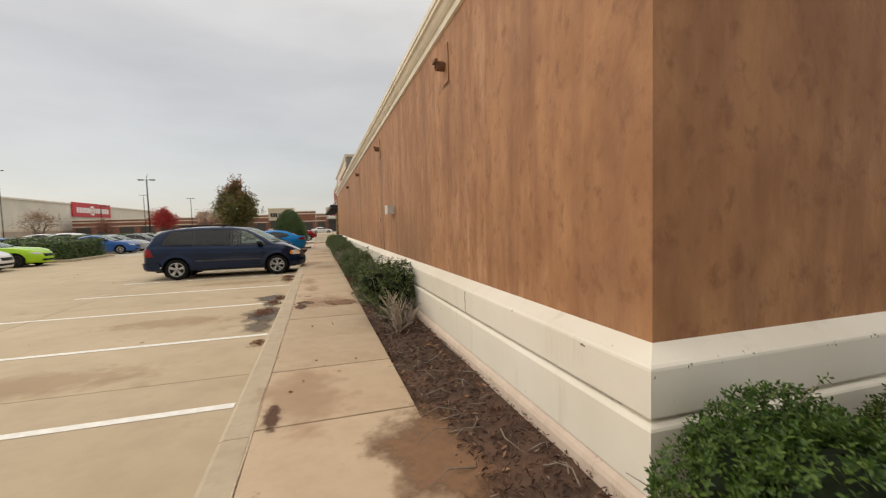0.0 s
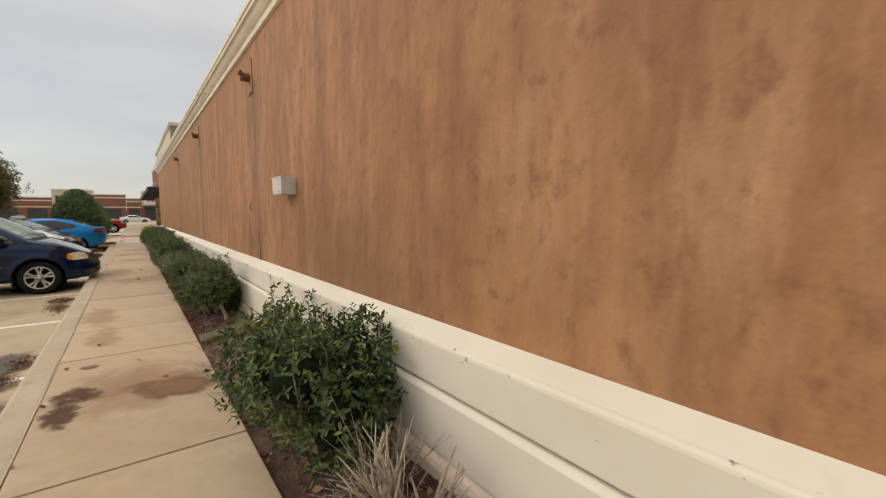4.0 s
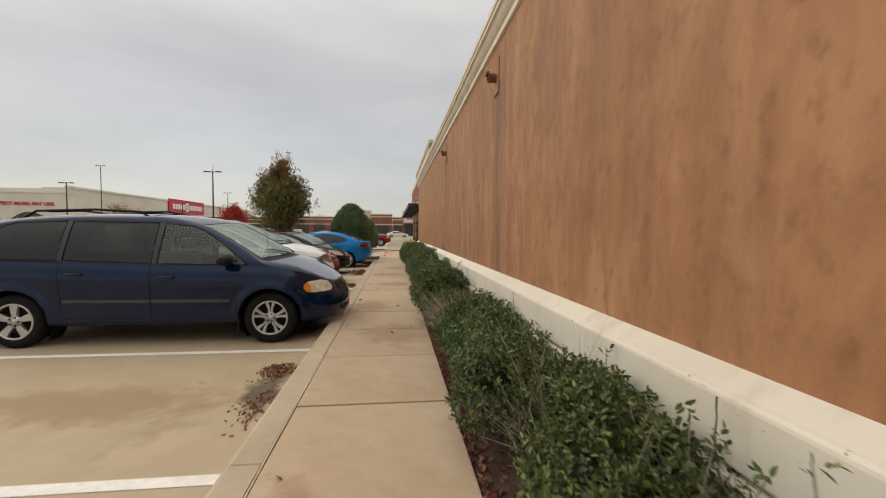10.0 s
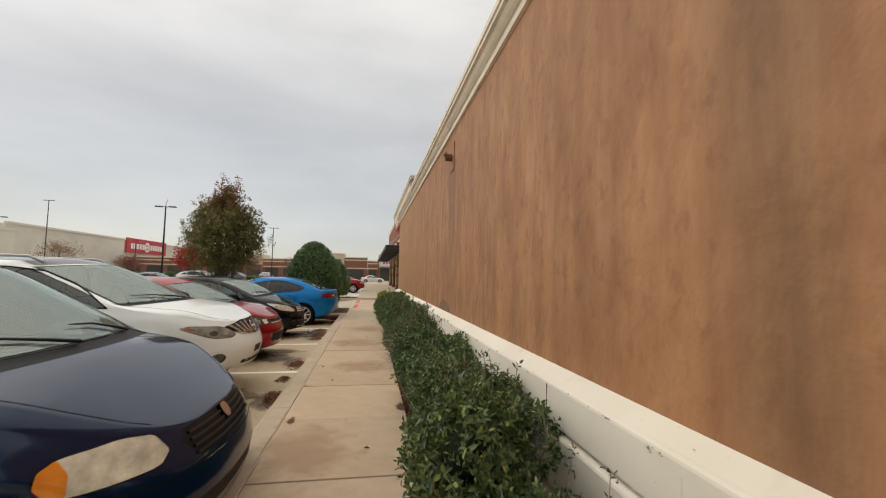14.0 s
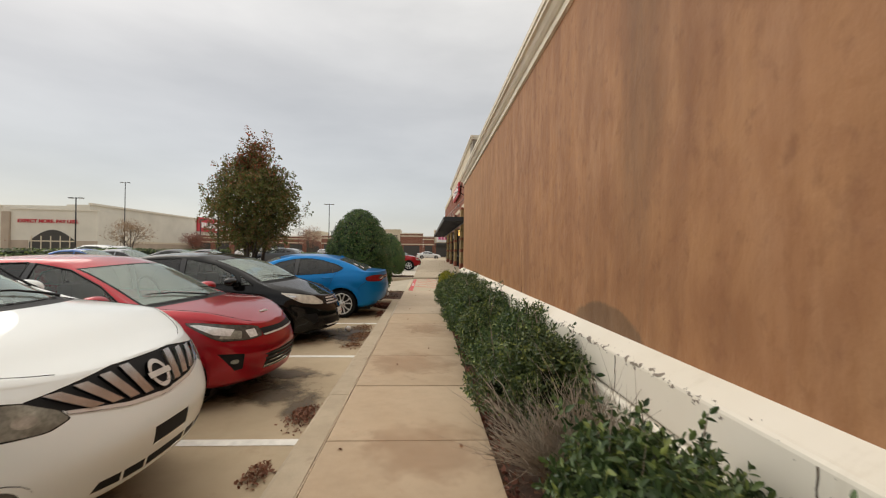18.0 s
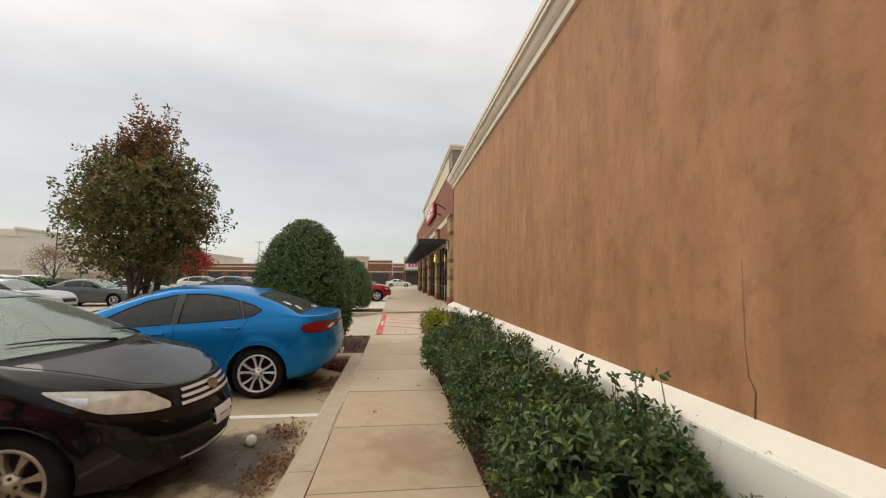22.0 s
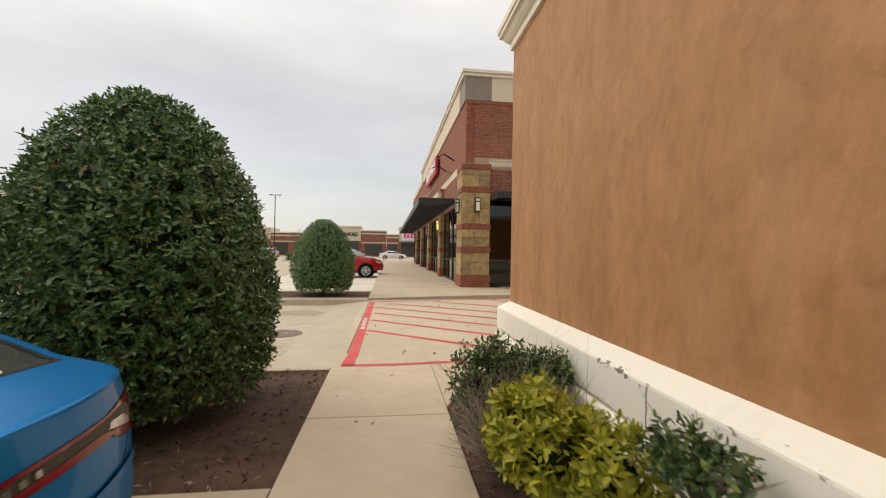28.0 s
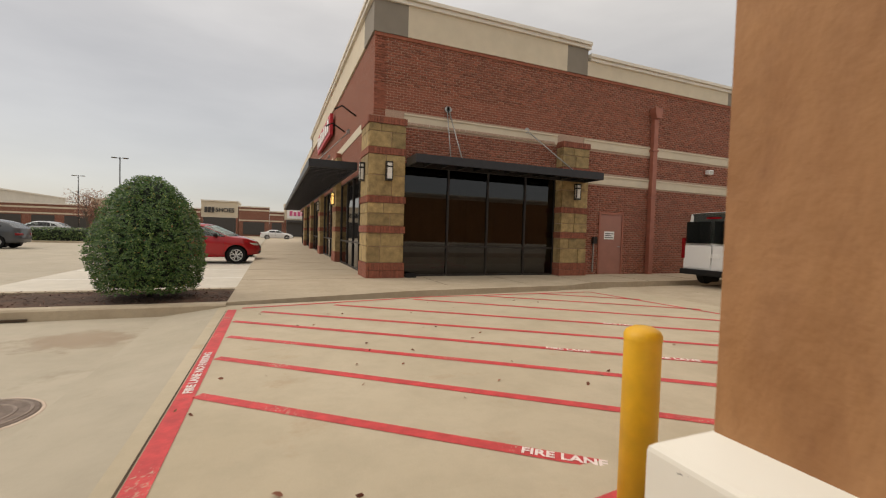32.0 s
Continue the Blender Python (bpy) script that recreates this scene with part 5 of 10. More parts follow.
def make_car(name, label, category, s, mat, place, detail=True):
    """A car: its half surface is cut into body, doors, panes, lamps and trim, and mirrored.
    s["marks"]: (part, material, 'd' or 'top', outline, 'both' or 'one', height over the paint, label)."""
    car = thing(name, label, category, "parked cars", place)
    sh = Shape(s, detail)
    L, W, R, arch = s["L"], s["W"], s["R"], sh.arch
    dz, df = sh.d_at, sh.d_front
    ds = list(np.linspace(0, dz(s["sf"]), 34 if detail else 14))
    ds += list(np.arange(dz(s["sf"]), dz(L - s["sr"]), 0.05 if detail else 0.13))[1:] + list(np.linspace(dz(L - s["sr"]), sh.pd[-1], 24 if detail else 10))
    k1 = sh.nl + sh.ng
    P, A, B = [], [], []
    for d in ds:
        x, ring = sh.ring(d)
        ye = max(1e-6, ring[k1 - 1][1])
        P.append([(-(sh.lean(x, z) + sx), y, z) for sx, y, z in ring])
        A.append([d + sx if j < k1 else x for j, (sx, y, z) in enumerate(ring)])
        B.append([z if j < k1 else y / ye for j, (sx, y, z) in enumerate(ring)])
    P = np.array(P)
    N = np.cross(np.gradient(P, axis=0), np.gradient(P, axis=1))
    ln = np.linalg.norm(N, axis=2, keepdims=True)
    N = N / np.maximum(ln, 1e-12)
    N *= np.sign(N[len(ds) // 2, 8, 1])
    N[0], N[-1] = N[1], N[-2]
    N[0, :, 1], N[-1, :, 1] = 0, 0
    N[:, -1, 1] = 0
    N /= np.maximum(np.linalg.norm(N, axis=2, keepdims=True), 1e-9)
    side_p, top_p = [], []
    for i in range(len(ds) - 1):
        for j in range(P.shape[1] - 1):
            cell = []
            for a, b in ((i, j), (i + 1, j), (i + 1, j + 1), (i, j + 1)):
                fa, fb = (A[a][b], B[a][b]) if j < k1 - 1 else ((A[a][b], B[a][b]) if b >= k1 else (sh.plan(ds[a])[0], 1.0))
                cell.append(np.r_[fa, fb, P[a, b], N[a, b]])
            (side_p if j < k1 - 1 else top_p).append(cell)
    zones = {"d": side_p, "top": top_p}
    def take(zone, outline):
        got, zones[zone] = cut(zones[zone], outline)
        return got
    def ax(pts):
        return [(dz(x), z) for x, z in pts]
    # wheel arches
    for xa in s["axles"]:
        take("d", [(dz(xa + arch * math.cos(q)), R + arch * math.sin(q)) for q in np.linspace(0, 2 * math.pi, 45)])
    # side glass with rubber round it, black posts between
    tinted = s.get("tint", TINTED)
    for k, win in enumerate(s["windows"]):
        if not hasattr(win[0], "__len__"):
            a, b = win
            q = [curve(x, s["belt"]) + 0.04 for x in (a, b)]
            e = [sh.ring(dz(x))[1][k1 - 2][2] - 0.012 for x in (a, a * 0.7 + b * 0.3, (a + b) / 2, b)]
            win = [(a, q[0]), (b, q[1]), (b, e[3]), ((a + b) / 2, e[2]), (a * 0.7 + b * 0.3, e[1]), (a, e[0])]
        got = take("d", ax(win))
        for sd in (1, -1):
            ob = sheet("side_window", got, SIDEGLASS if k < s.get("clear", 1) else tinted, car, (sd,), -0.004)
            ob.visible_shadow = False
            if detail:
                loop = hull(win)
                path = []
                for p, q in zip(loop, loop[1:] + loop[:1]):
                    n = max(1, int(math.dist(p, q) / 0.12))
                    path += [(p[0] + (q[0] - p[0]) * i / n, p[1] + (q[1] - p[1]) * i / n) for i in range(n)]
                path.append(path[0])
                loop3 = [sh.glass_at(x, z, -0.003) for x, z in path]
                rod("window_seal", [Vector((p.x, p.y * sd, p.z)) for p in loop3], 0.009, TRIM, car, 5)
    for post in s.get("posts", ()):
        got = take("d", ax(post))
        for sd in (1, -1):
            sheet("window_post", got, POST_BLACK, car, (sd,), 0.0)
    # windscreen, rear window, bonnet and scuttle
    w0, w1 = s["ws"]
    ob = sheet("windscreen", take("top", [(w0, -1), (w1, -1), (w1, 0.93), (w0, 0.93)]), GLASS, car, (1, -1), -0.003)
    ob.visible_shadow = False
    sheet("windscreen_seal", take("top", [(w0 - 0.01, -1), (w1 + 0.015, -1), (w1 + 0.015, 0.955), (w0 - 0.01, 0.955)]), TRIM, car, (1, -1))
    r0, r1 = s["rw"]
    ob = sheet("rear_window", take("top", [(r0, -1), (r1, -1), (r1, 0.90), (r0, 0.90)]), REARGLASS, car, (1, -1), -0.003)
    ob.visible_shadow = False
    sheet("rear_window_seal", take("top", [(r0 - 0.02, -1), (r1 + 0.02, -1), (r1 + 0.02, 0.94), (r0 - 0.02, 0.94)]), TRIM, car, (1, -1))
    sheet("scuttle", take("top", [(w0 - s.get("cowl", 0.11), -1), (w0, -1), (w0, 0.97), (w0 - s.get("cowl", 0.11), 0.97)]), TRIM, car, (1, -1), -0.004)
    # lamps, grille and other marks cut into the skin
    for part_, m, zone, outline, how, out, lab in s.get("marks", ()):
        if zone == "d":
            outline = [(df(p[1]) if p[0] == "y" else dz(p[1]) if p[0] == "x" else sh.pd[-1] - p[1], p[2]) for p in outline]
            lo = min(p[0] for p in outline)
            if lo < 0.02:
                outline += [(-0.05, p[1]) for p in outline if p[0] < 0.02]
            hi = max(p[0] for p in outline)
            if hi > sh.pd[-1] - 0.02:
                outline += [(sh.pd[-1] + 0.05, p[1]) for p in outline if p[0] > sh.pd[-1] - 0.02]
        if part_ in ("headlight", "turn_signal", "tail_light") and len(outline) < 12:
            outline = rounded(hull(outline))
        got = take(zone, outline)
        if got:
            for sd in ((1, -1) if how == "both" else (0,)):
                sheet(part_, got, mat if m is None else m, car, (sd,) if sd else (1, -1), out, lab)
        if part_ in ("headlight", "tail_light", "roof_glass"):
            h = hull(outline)
            ca, cb = sum(p[0] for p in h) / len(h), sum(p[1] for p in h) / len(h)
            grown = [(a + 0.009 * (a - ca) / math.hypot(a - ca, b - cb), b + 0.009 * (b - cb) / math.hypot(a - ca, b - cb)) for a, b in h]
            got = take(zone, grown)
            for sd in ((1, -1) if how == "both" else (0,)):
                sheet("seal", got, TRIM, car, (sd,) if sd else (1, -1), -0.002)
    sheet("bonnet", take("top", [(0.05, -1), (w0 - 0.1, -1), (w0 - 0.1, 1.1), (0.05, 1.1)]), mat, car, (1, -1))
    for k, door in enumerate(s["doors"]):
        a, b, z0 = door[:3]
        a1, b1 = door[3:] if len(door) > 3 else (a, b)
        za, zb_ = curve(a, s["belt"]) + 0.012, curve(b, s["belt"]) + 0.012
        got = take("d", ax([(a1, z0), (b1, z0), (b, zb_), (a, za)]))
        for sd in (1, -1):
            sheet(("front_door", "rear_door")[k], got, mat, car, (sd,))
        seam(sh, [(dz(a), za), (dz(a1), z0), (dz(b1), z0), (dz(b), zb_)], car)
        zh = curve(b, s["belt"]) - s.get("handle", 0.12)
        db = dz(b)
        for sd in (1, -1):
            p = [sh.at(sd * (db - 0.09 - q), zh, o) for q, o in ((0.0, 0.0), (0.02, 0.022), (0.10, 0.03), (0.18, 0.022), (0.20, 0.0))]
            rod("door_handle", p, [0.012, 0.014, 0.014, 0.014, 0.012], s.get("handle_mat", mat), car, 8)
    sheet("body", zones["d"] + zones["top"], mat, car, (1, -1))
    if detail:
        n = [x for x in np.linspace(s.get("hood_x", 0.22), w0 + 0.02, 16)]
        for sd in (1, -1):
            rod("bonnet_seam", [Vector((p.x, p.y * sd, p.z)) for p in (sh.top_at(x, sh.ring(dz(x))[1][k1 - 1][1] * 0.97, 0.0) for x in n)], 0.0024, TRIM, car, 5)
    for side in (1, -1):
        for xa in s["axles"]:
            y0 = W / 2 - 0.015
            def rim_y(x, z):
                return abs(sh.at(dz(x), max(z, s["zb"] + 0.03)).y) - 0.003
            pts = [Vector((-(xa + arch * math.cos(q)), side * rim_y(xa + arch * math.cos(q), R + arch * math.sin(q)), R + arch * math.sin(q))) for q in np.linspace(-0.1, math.pi + 0.1, 28)]
            rod("arch_lip", pts, 0.007, mat, car, 6)
            vv, ff = [], []
            for depth in (0.0, 0.34):
                for q in np.linspace(-0.7, math.pi + 0.7, 22):
                    qx, qz = xa + (arch + 0.004) * math.cos(q), R + (arch + 0.004) * math.sin(q)
                    vv.append((-qx, side * (y0 - depth if depth else rim_y(qx, qz) - 0.006), qz))
            ff = [(k, k + 1, k + 23, k + 22) for k in range(21)] + [tuple(range(22, 44))]
            raw("wheel_well", vv, ff, TRIM, car)
    for xa, style in zip(s["axles"], (s["style"], s.get("rear_style", s["style"]))):
        for side in (1, -1):
            wheel(car, -xa, side * (W / 2 - 0.135), R, 0.215, s["rim"], s["spokes"], style, s.get("rim_mat", ALLOY), side)
    # floor pan and cabin
    zfl = s["zb"]
    box("floor_pan", -(L - 0.35), -0.35, -W * 0.36, W * 0.36, zfl, zfl + 0.1, TRIM, car)
    xc = w0 + sh.sweep(w0) * 0.5
    belt = curve((w0 + r1) / 2, s["belt"])
    box("dashboard", -(xc + 0.62), -(xc + 0.20), -W * 0.36, W * 0.36, belt - 0.20, belt - 0.02, SEAT, car, 0.04)
    for side in (1, -1):
        x0 = xc + 1.30
        bm = bmesh.new()
        add_box(bm, -x0 - 0.15, -x0 + 0.38, side * 0.36 - 0.25, side * 0.36 + 0.25, 0.42, 0.62, 0.05)
        add_box(bm, -x0 - 0.30, -x0 - 0.12, side * 0.36 - 0.24, side * 0.36 + 0.24, 0.55, belt + 0.12, 0.06)
        add_box(bm, -x0 - 0.30, -x0 - 0.20, side * 0.36 - 0.12, side * 0.36 + 0.12, belt + 0.14, belt + 0.30, 0.04)
        part("front_seat", bm, SEAT, car)
    x0 = xc + 2.2
    if x0 < L - 0.7:
        bm = bmesh.new()
        add_box(bm, -x0 - 0.2, -x0 + 0.35, -W * 0.36, W * 0.36, 0.42, 0.62, 0.05)
        add_box(bm, -x0 - 0.32, -x0 - 0.14, -W * 0.36, W * 0.36, 0.55, belt + 0.05, 0.06)
        part("rear_seat", bm, SEAT, car)
    xw, zw = xc + 0.74, belt + 0.02
    pts = [Vector((-xw - 0.06 * math.sin(q), 0.37 + 0.18 * math.cos(q), zw + 0.17 * math.sin(q))) for q in np.linspace(0, 2 * math.pi, 25)]
    rod("steering_wheel", pts, 0.014, TRIM, car, 6)
    # door mirrors: a rounded shell on a foot
    xm = s.get("mirror", w0 + 0.55)
    zb_ = curve(xm, s["belt"])
    yb = abs(sh.at(dz(xm), zb_).y)
    mv, mf = lathe([(max(0.0, math.sin(a)) ** 0.7, -math.cos(a)) for a in np.linspace(0, math.pi, 13)], 16)
    for side in (1, -1):
        shell = [(-xm + 0.075 * x - (0.03 if x < 0 else 0), side * (yb + 0.13 + 0.115 * y), zb_ + s.get("mirror_z", 0.10) + 0.068 * z) for x, y, z in mv]
        raw("door_mirror", shell, mf, s.get("mirror_mat", TRIM), car, "", True)
        rod("mirror_foot", [(-xm + 0.02, side * (yb - 0.03), zb_ + 0.015), (-xm, side * (yb + 0.05), zb_ + 0.05), (-xm, side * (yb + 0.10), zb_ + 0.085)], [0.035, 0.030, 0.028], TRIM, car, 8)
    for y0, y1 in ((0.58, 0.02), (-0.06, -0.60)):
        pts = [(w0 - 0.03, y0), (w0 + 0.03, y0 * 0.7 + y1 * 0.3), (w0 + 0.09, y0 * 0.35 + y1 * 0.65), (w0 + 0.11, y1)]
        rod("wiper", [sh.top_at(x, y, 0.02) for x, y in pts], [0.012, 0.009, 0.007, 0.004], TRIM, car, 5)
    return car, sh


def ring_mark(kind, u, z, ru, rz, turn=0.0, n=20):
    """An oval outline for a mark: kind 'y' or 'x' or 'r' names what u measures."""
    return [(kind, u + ru * math.cos(q) * math.cos(turn) - rz * math.sin(q) * math.sin(turn), z + ru * math.cos(q) * math.sin(turn) + rz * math.sin(q) * math.cos(turn)) for q in np.linspace(0, 2 * math.pi, n + 1)[:-1]]


LOTM = lambda nose, yc, rz=0: pose(nose, yc, LOT, 0, 0, rz)

# dark blue minivan
VAN_BLUE = paint("midnight_blue_paint", (0.0007, 0.0115, 0.044), 0.30, 0.30, 1.0, 1.40)
MILKY = plain("milky_lens", (0.74, 0.70, 0.58), 0.10, 0.1, 0.5, 1.0, vary=0.35, scale=11)
MOULDING = plain("grey_moulding", (0.055, 0.056, 0.060), 0.5, vary=0.15, scale=20)
van_s = dict(L=4.95, W=1.98, zb=0.24, under=[(0, 0.27), (0.5, 0.25), (1.3, 0.26), (3.4, 0.25), (4.4, 0.33), (4.95, 0.36)], sf=1.0, sr=0.40, nf=2.7, nr=4.0, R=0.335, rim=0.225, spokes=5, style="split", rear_style="star", rim_mat=plain("dull_alloy", (0.50, 0.50, 0.485), 0.36, 0.55, vary=0.2, scale=16), axles=(0.92, 3.95),
             lean_top=0.55, lean_low=0.5, znose=0.45, tail_top=0.10, crown=0.06, tumble=0.27, sweep=0.20, flare=0.026, gap=0.065, cowl=0.13, hood_x=0.11,
             belt=[(0, 0.73), (0.25, 0.82), (0.55, 0.93), (0.95, 1.0), (1.4, 1.01), (2.4, 1.03), (3.4, 1.07), (4.34, 1.10), (4.95, 1.06)],
             top=[(0, 0.76), (0.10, 0.83), (0.3, 0.95), (0.6, 1.06), (0.86, 1.125), (0.90, 1.15), (1.30, 1.40), (1.66, 1.585), (1.95, 1.65), (2.5, 1.70), (3.2, 1.705), (3.9, 1.67), (4.3, 1.60), (4.5, 1.51), (4.68, 1.28), (4.82, 1.11), (4.95, 1.03)],
             ws=(0.88, 1.66), rw=(4.48, 4.68), clear=1, handle=0.15, mirror=1.42, mirror_z=0.09,
             windows=[[(1.20, 1.03), (1.26, 1.08), (1.52, 1.295), (1.76, 1.46), (1.92, 1.53), (2.26, 1.565), (2.30, 1.05)],
                      [(2.37, 1.055), (2.34, 1.57), (3.36, 1.585), (3.40, 1.095)],
                      [(3.47, 1.10), (3.43, 1.585), (4.02, 1.56), (4.16, 1.51), (4.34, 1.20), (4.34, 1.125)]],
             posts=[[(2.30, 1.05), (2.26, 1.568), (2.345, 1.572), (2.375, 1.052)], [(3.40, 1.092), (3.36, 1.588), (3.435, 1.588), (3.475, 1.095)]],
             doors=((1.36, 2.36, 0.36, 1.34, 2.36), (2.38, 3.43, 0.36, 2.38, 3.40)),
             marks=[("turn_signal", LAMP_AMBER, "d", [("x", 0.455, 0.710), ("x", 0.43, 0.765), ("x", 0.37, 0.795), ("x", 0.345, 0.735), ("x", 0.37, 0.654), ("x", 0.43, 0.668)], "both", 0.006, "amber indicator lens"),
                    ("headlight", MILKY, "d", [("x", 0.455, 0.710), ("x", 0.43, 0.765), ("x", 0.36, 0.797), ("y", 0.72, 0.805), ("y", 0.60, 0.780), ("y", 0.555, 0.70), ("y", 0.62, 0.655), ("x", 0.36, 0.652), ("x", 0.43, 0.668)], "both", 0.004, "clouded headlight lens"),
                    ("grille_badge", CHROME, "d", ring_mark("y", 0.0, 0.715, 0.05, 0.045), "one", 0.02, "")]
                   + [("grille_bar", BLACK_METAL, "d", [("y", 0.0, 0.618 + 0.032 * k), ("y", 0.42, 0.622 + 0.032 * k), ("y", 0.42, 0.634 + 0.032 * k), ("y", 0.0, 0.630 + 0.032 * k)], "one", 0.010, "") for k in range(4)]
                   + [("grille", TRIM, "d", [("y", 0.0, 0.60), ("y", 0.38, 0.61), ("y", 0.48, 0.70), ("y", 0.44, 0.745), ("y", 0.0, 0.76)], "one", -0.004, ""),
                      ("lower_intake", TRIM, "d", [("y", 0.0, 0.33), ("y", 0.50, 0.34), ("y", 0.55, 0.43), ("y", 0.0, 0.43)], "one", -0.004, ""),
                      ("bumper_groove", TRIM, "d", [("y", 0.0, 0.572), ("x", 0.58, 0.592), ("x", 0.58, 0.600), ("y", 0.0, 0.580)], "one", -0.003, ""),
                      ("side_moulding", MOULDING, "d", [("x", 1.41, 0.553), ("x", 2.355, 0.558), ("x", 2.355, 0.600), ("x", 1.41, 0.592)], "both", 0.012, ""),
                      ("side_moulding", MOULDING, "d", [("x", 2.375, 0.558), ("x", 3.38, 0.566), ("x", 3.38, 0.608), ("x", 2.375, 0.600)], "both", 0.012, ""),
                      ("slide_rail", TRIM, "d", [("x", 3.46, 1.062), ("x", 4.22, 1.088), ("x", 4.22, 1.104), ("x", 3.46, 1.078)], "both", -0.006, ""),
                      ("tail_light", LAMP_RED, "d", [("x", 4.55, 0.77), ("x", 4.90, 0.76), ("x", 4.90, 1.02), ("x", 4.66, 1.03)], "both", 0.008, ""),
                      ("rear_bumper", VAN_BLUE, "d", [("x", 4.36, 0.34), ("r", 0.0, 0.34), ("r", 0.0, 0.56), ("x", 4.40, 0.56)], "one", 0.045, "")])
van, sh = make_car("minivan", "dark blue minivan parked nose to the kerb", "van", van_s, VAN_BLUE, LOTM(-0.48, 16.23))
for side in (1, -1):
    rod("roof_rail", [Vector((-x, side * 0.62, z)) for x, z in ((2.55, 1.655), (2.65, 1.715), (3.2, 1.74), (3.9, 1.715), (4.05, 1.63))], 0.016, TRIM, van, 6)
for x in (2.62, 3.75):
    rod("roof_bar", [Vector((-x, -0.62, 1.71)), Vector((-x, 0, 1.745)), Vector((-x, 0.62, 1.71))], 0.015, TRIM, van, 6)
rod("aerial", [Vector((-0.98, -0.80, 1.00)), Vector((-0.98, -0.805, 1.06)), Vector((-0.99, -0.81, 1.82))], [0.010, 0.003, 0.002], TRIM, van, 6)
# thin black rod in place of the shaded line of the pressed crease
seam(sh, [(sh.d_at(1.0), 0.905), (sh.d_at(2.4), 0.925), (sh.d_at(3.4), 0.955), (sh.d_at(4.5), 0.975)], van, "body_crease", 0.004)
for side in (1, -1):
    box("mud_flap", -1.325, -1.30, side * 0.9 - 0.07, side * 0.9 + 0.07, 0.17, 0.36, RUBBER, van, 0.008)

# pearl white crossover
PEARL = paint("pearl_white_paint", (0.84, 0.88, 0.86))
LAMP_FOG = plain("fog_lens", (0.42, 0.42, 0.38), 0.16, 0.3, 0.5, 0.8, vary=0.35, scale=22)
DULL_AMBER = plain("lamp_dull_amber", (0.36, 0.11, 0.045), 0.2, coat=0.6, vary=0.2, scale=14)
def fin(y0, y1):
    """One slanting grille fin between two places off the centre line at its foot and its head."""
    w = 0.038
    return [("y", max(0, y0 - w), 0.775 + 0.10 * y0), ("y", y0 + w * 0.5, 0.775 + 0.10 * y0), ("y", y1 + w, 0.955 - 0.09 * y1), ("y", max(0, y1 - w * 0.6), 0.955 - 0.09 * y1)]
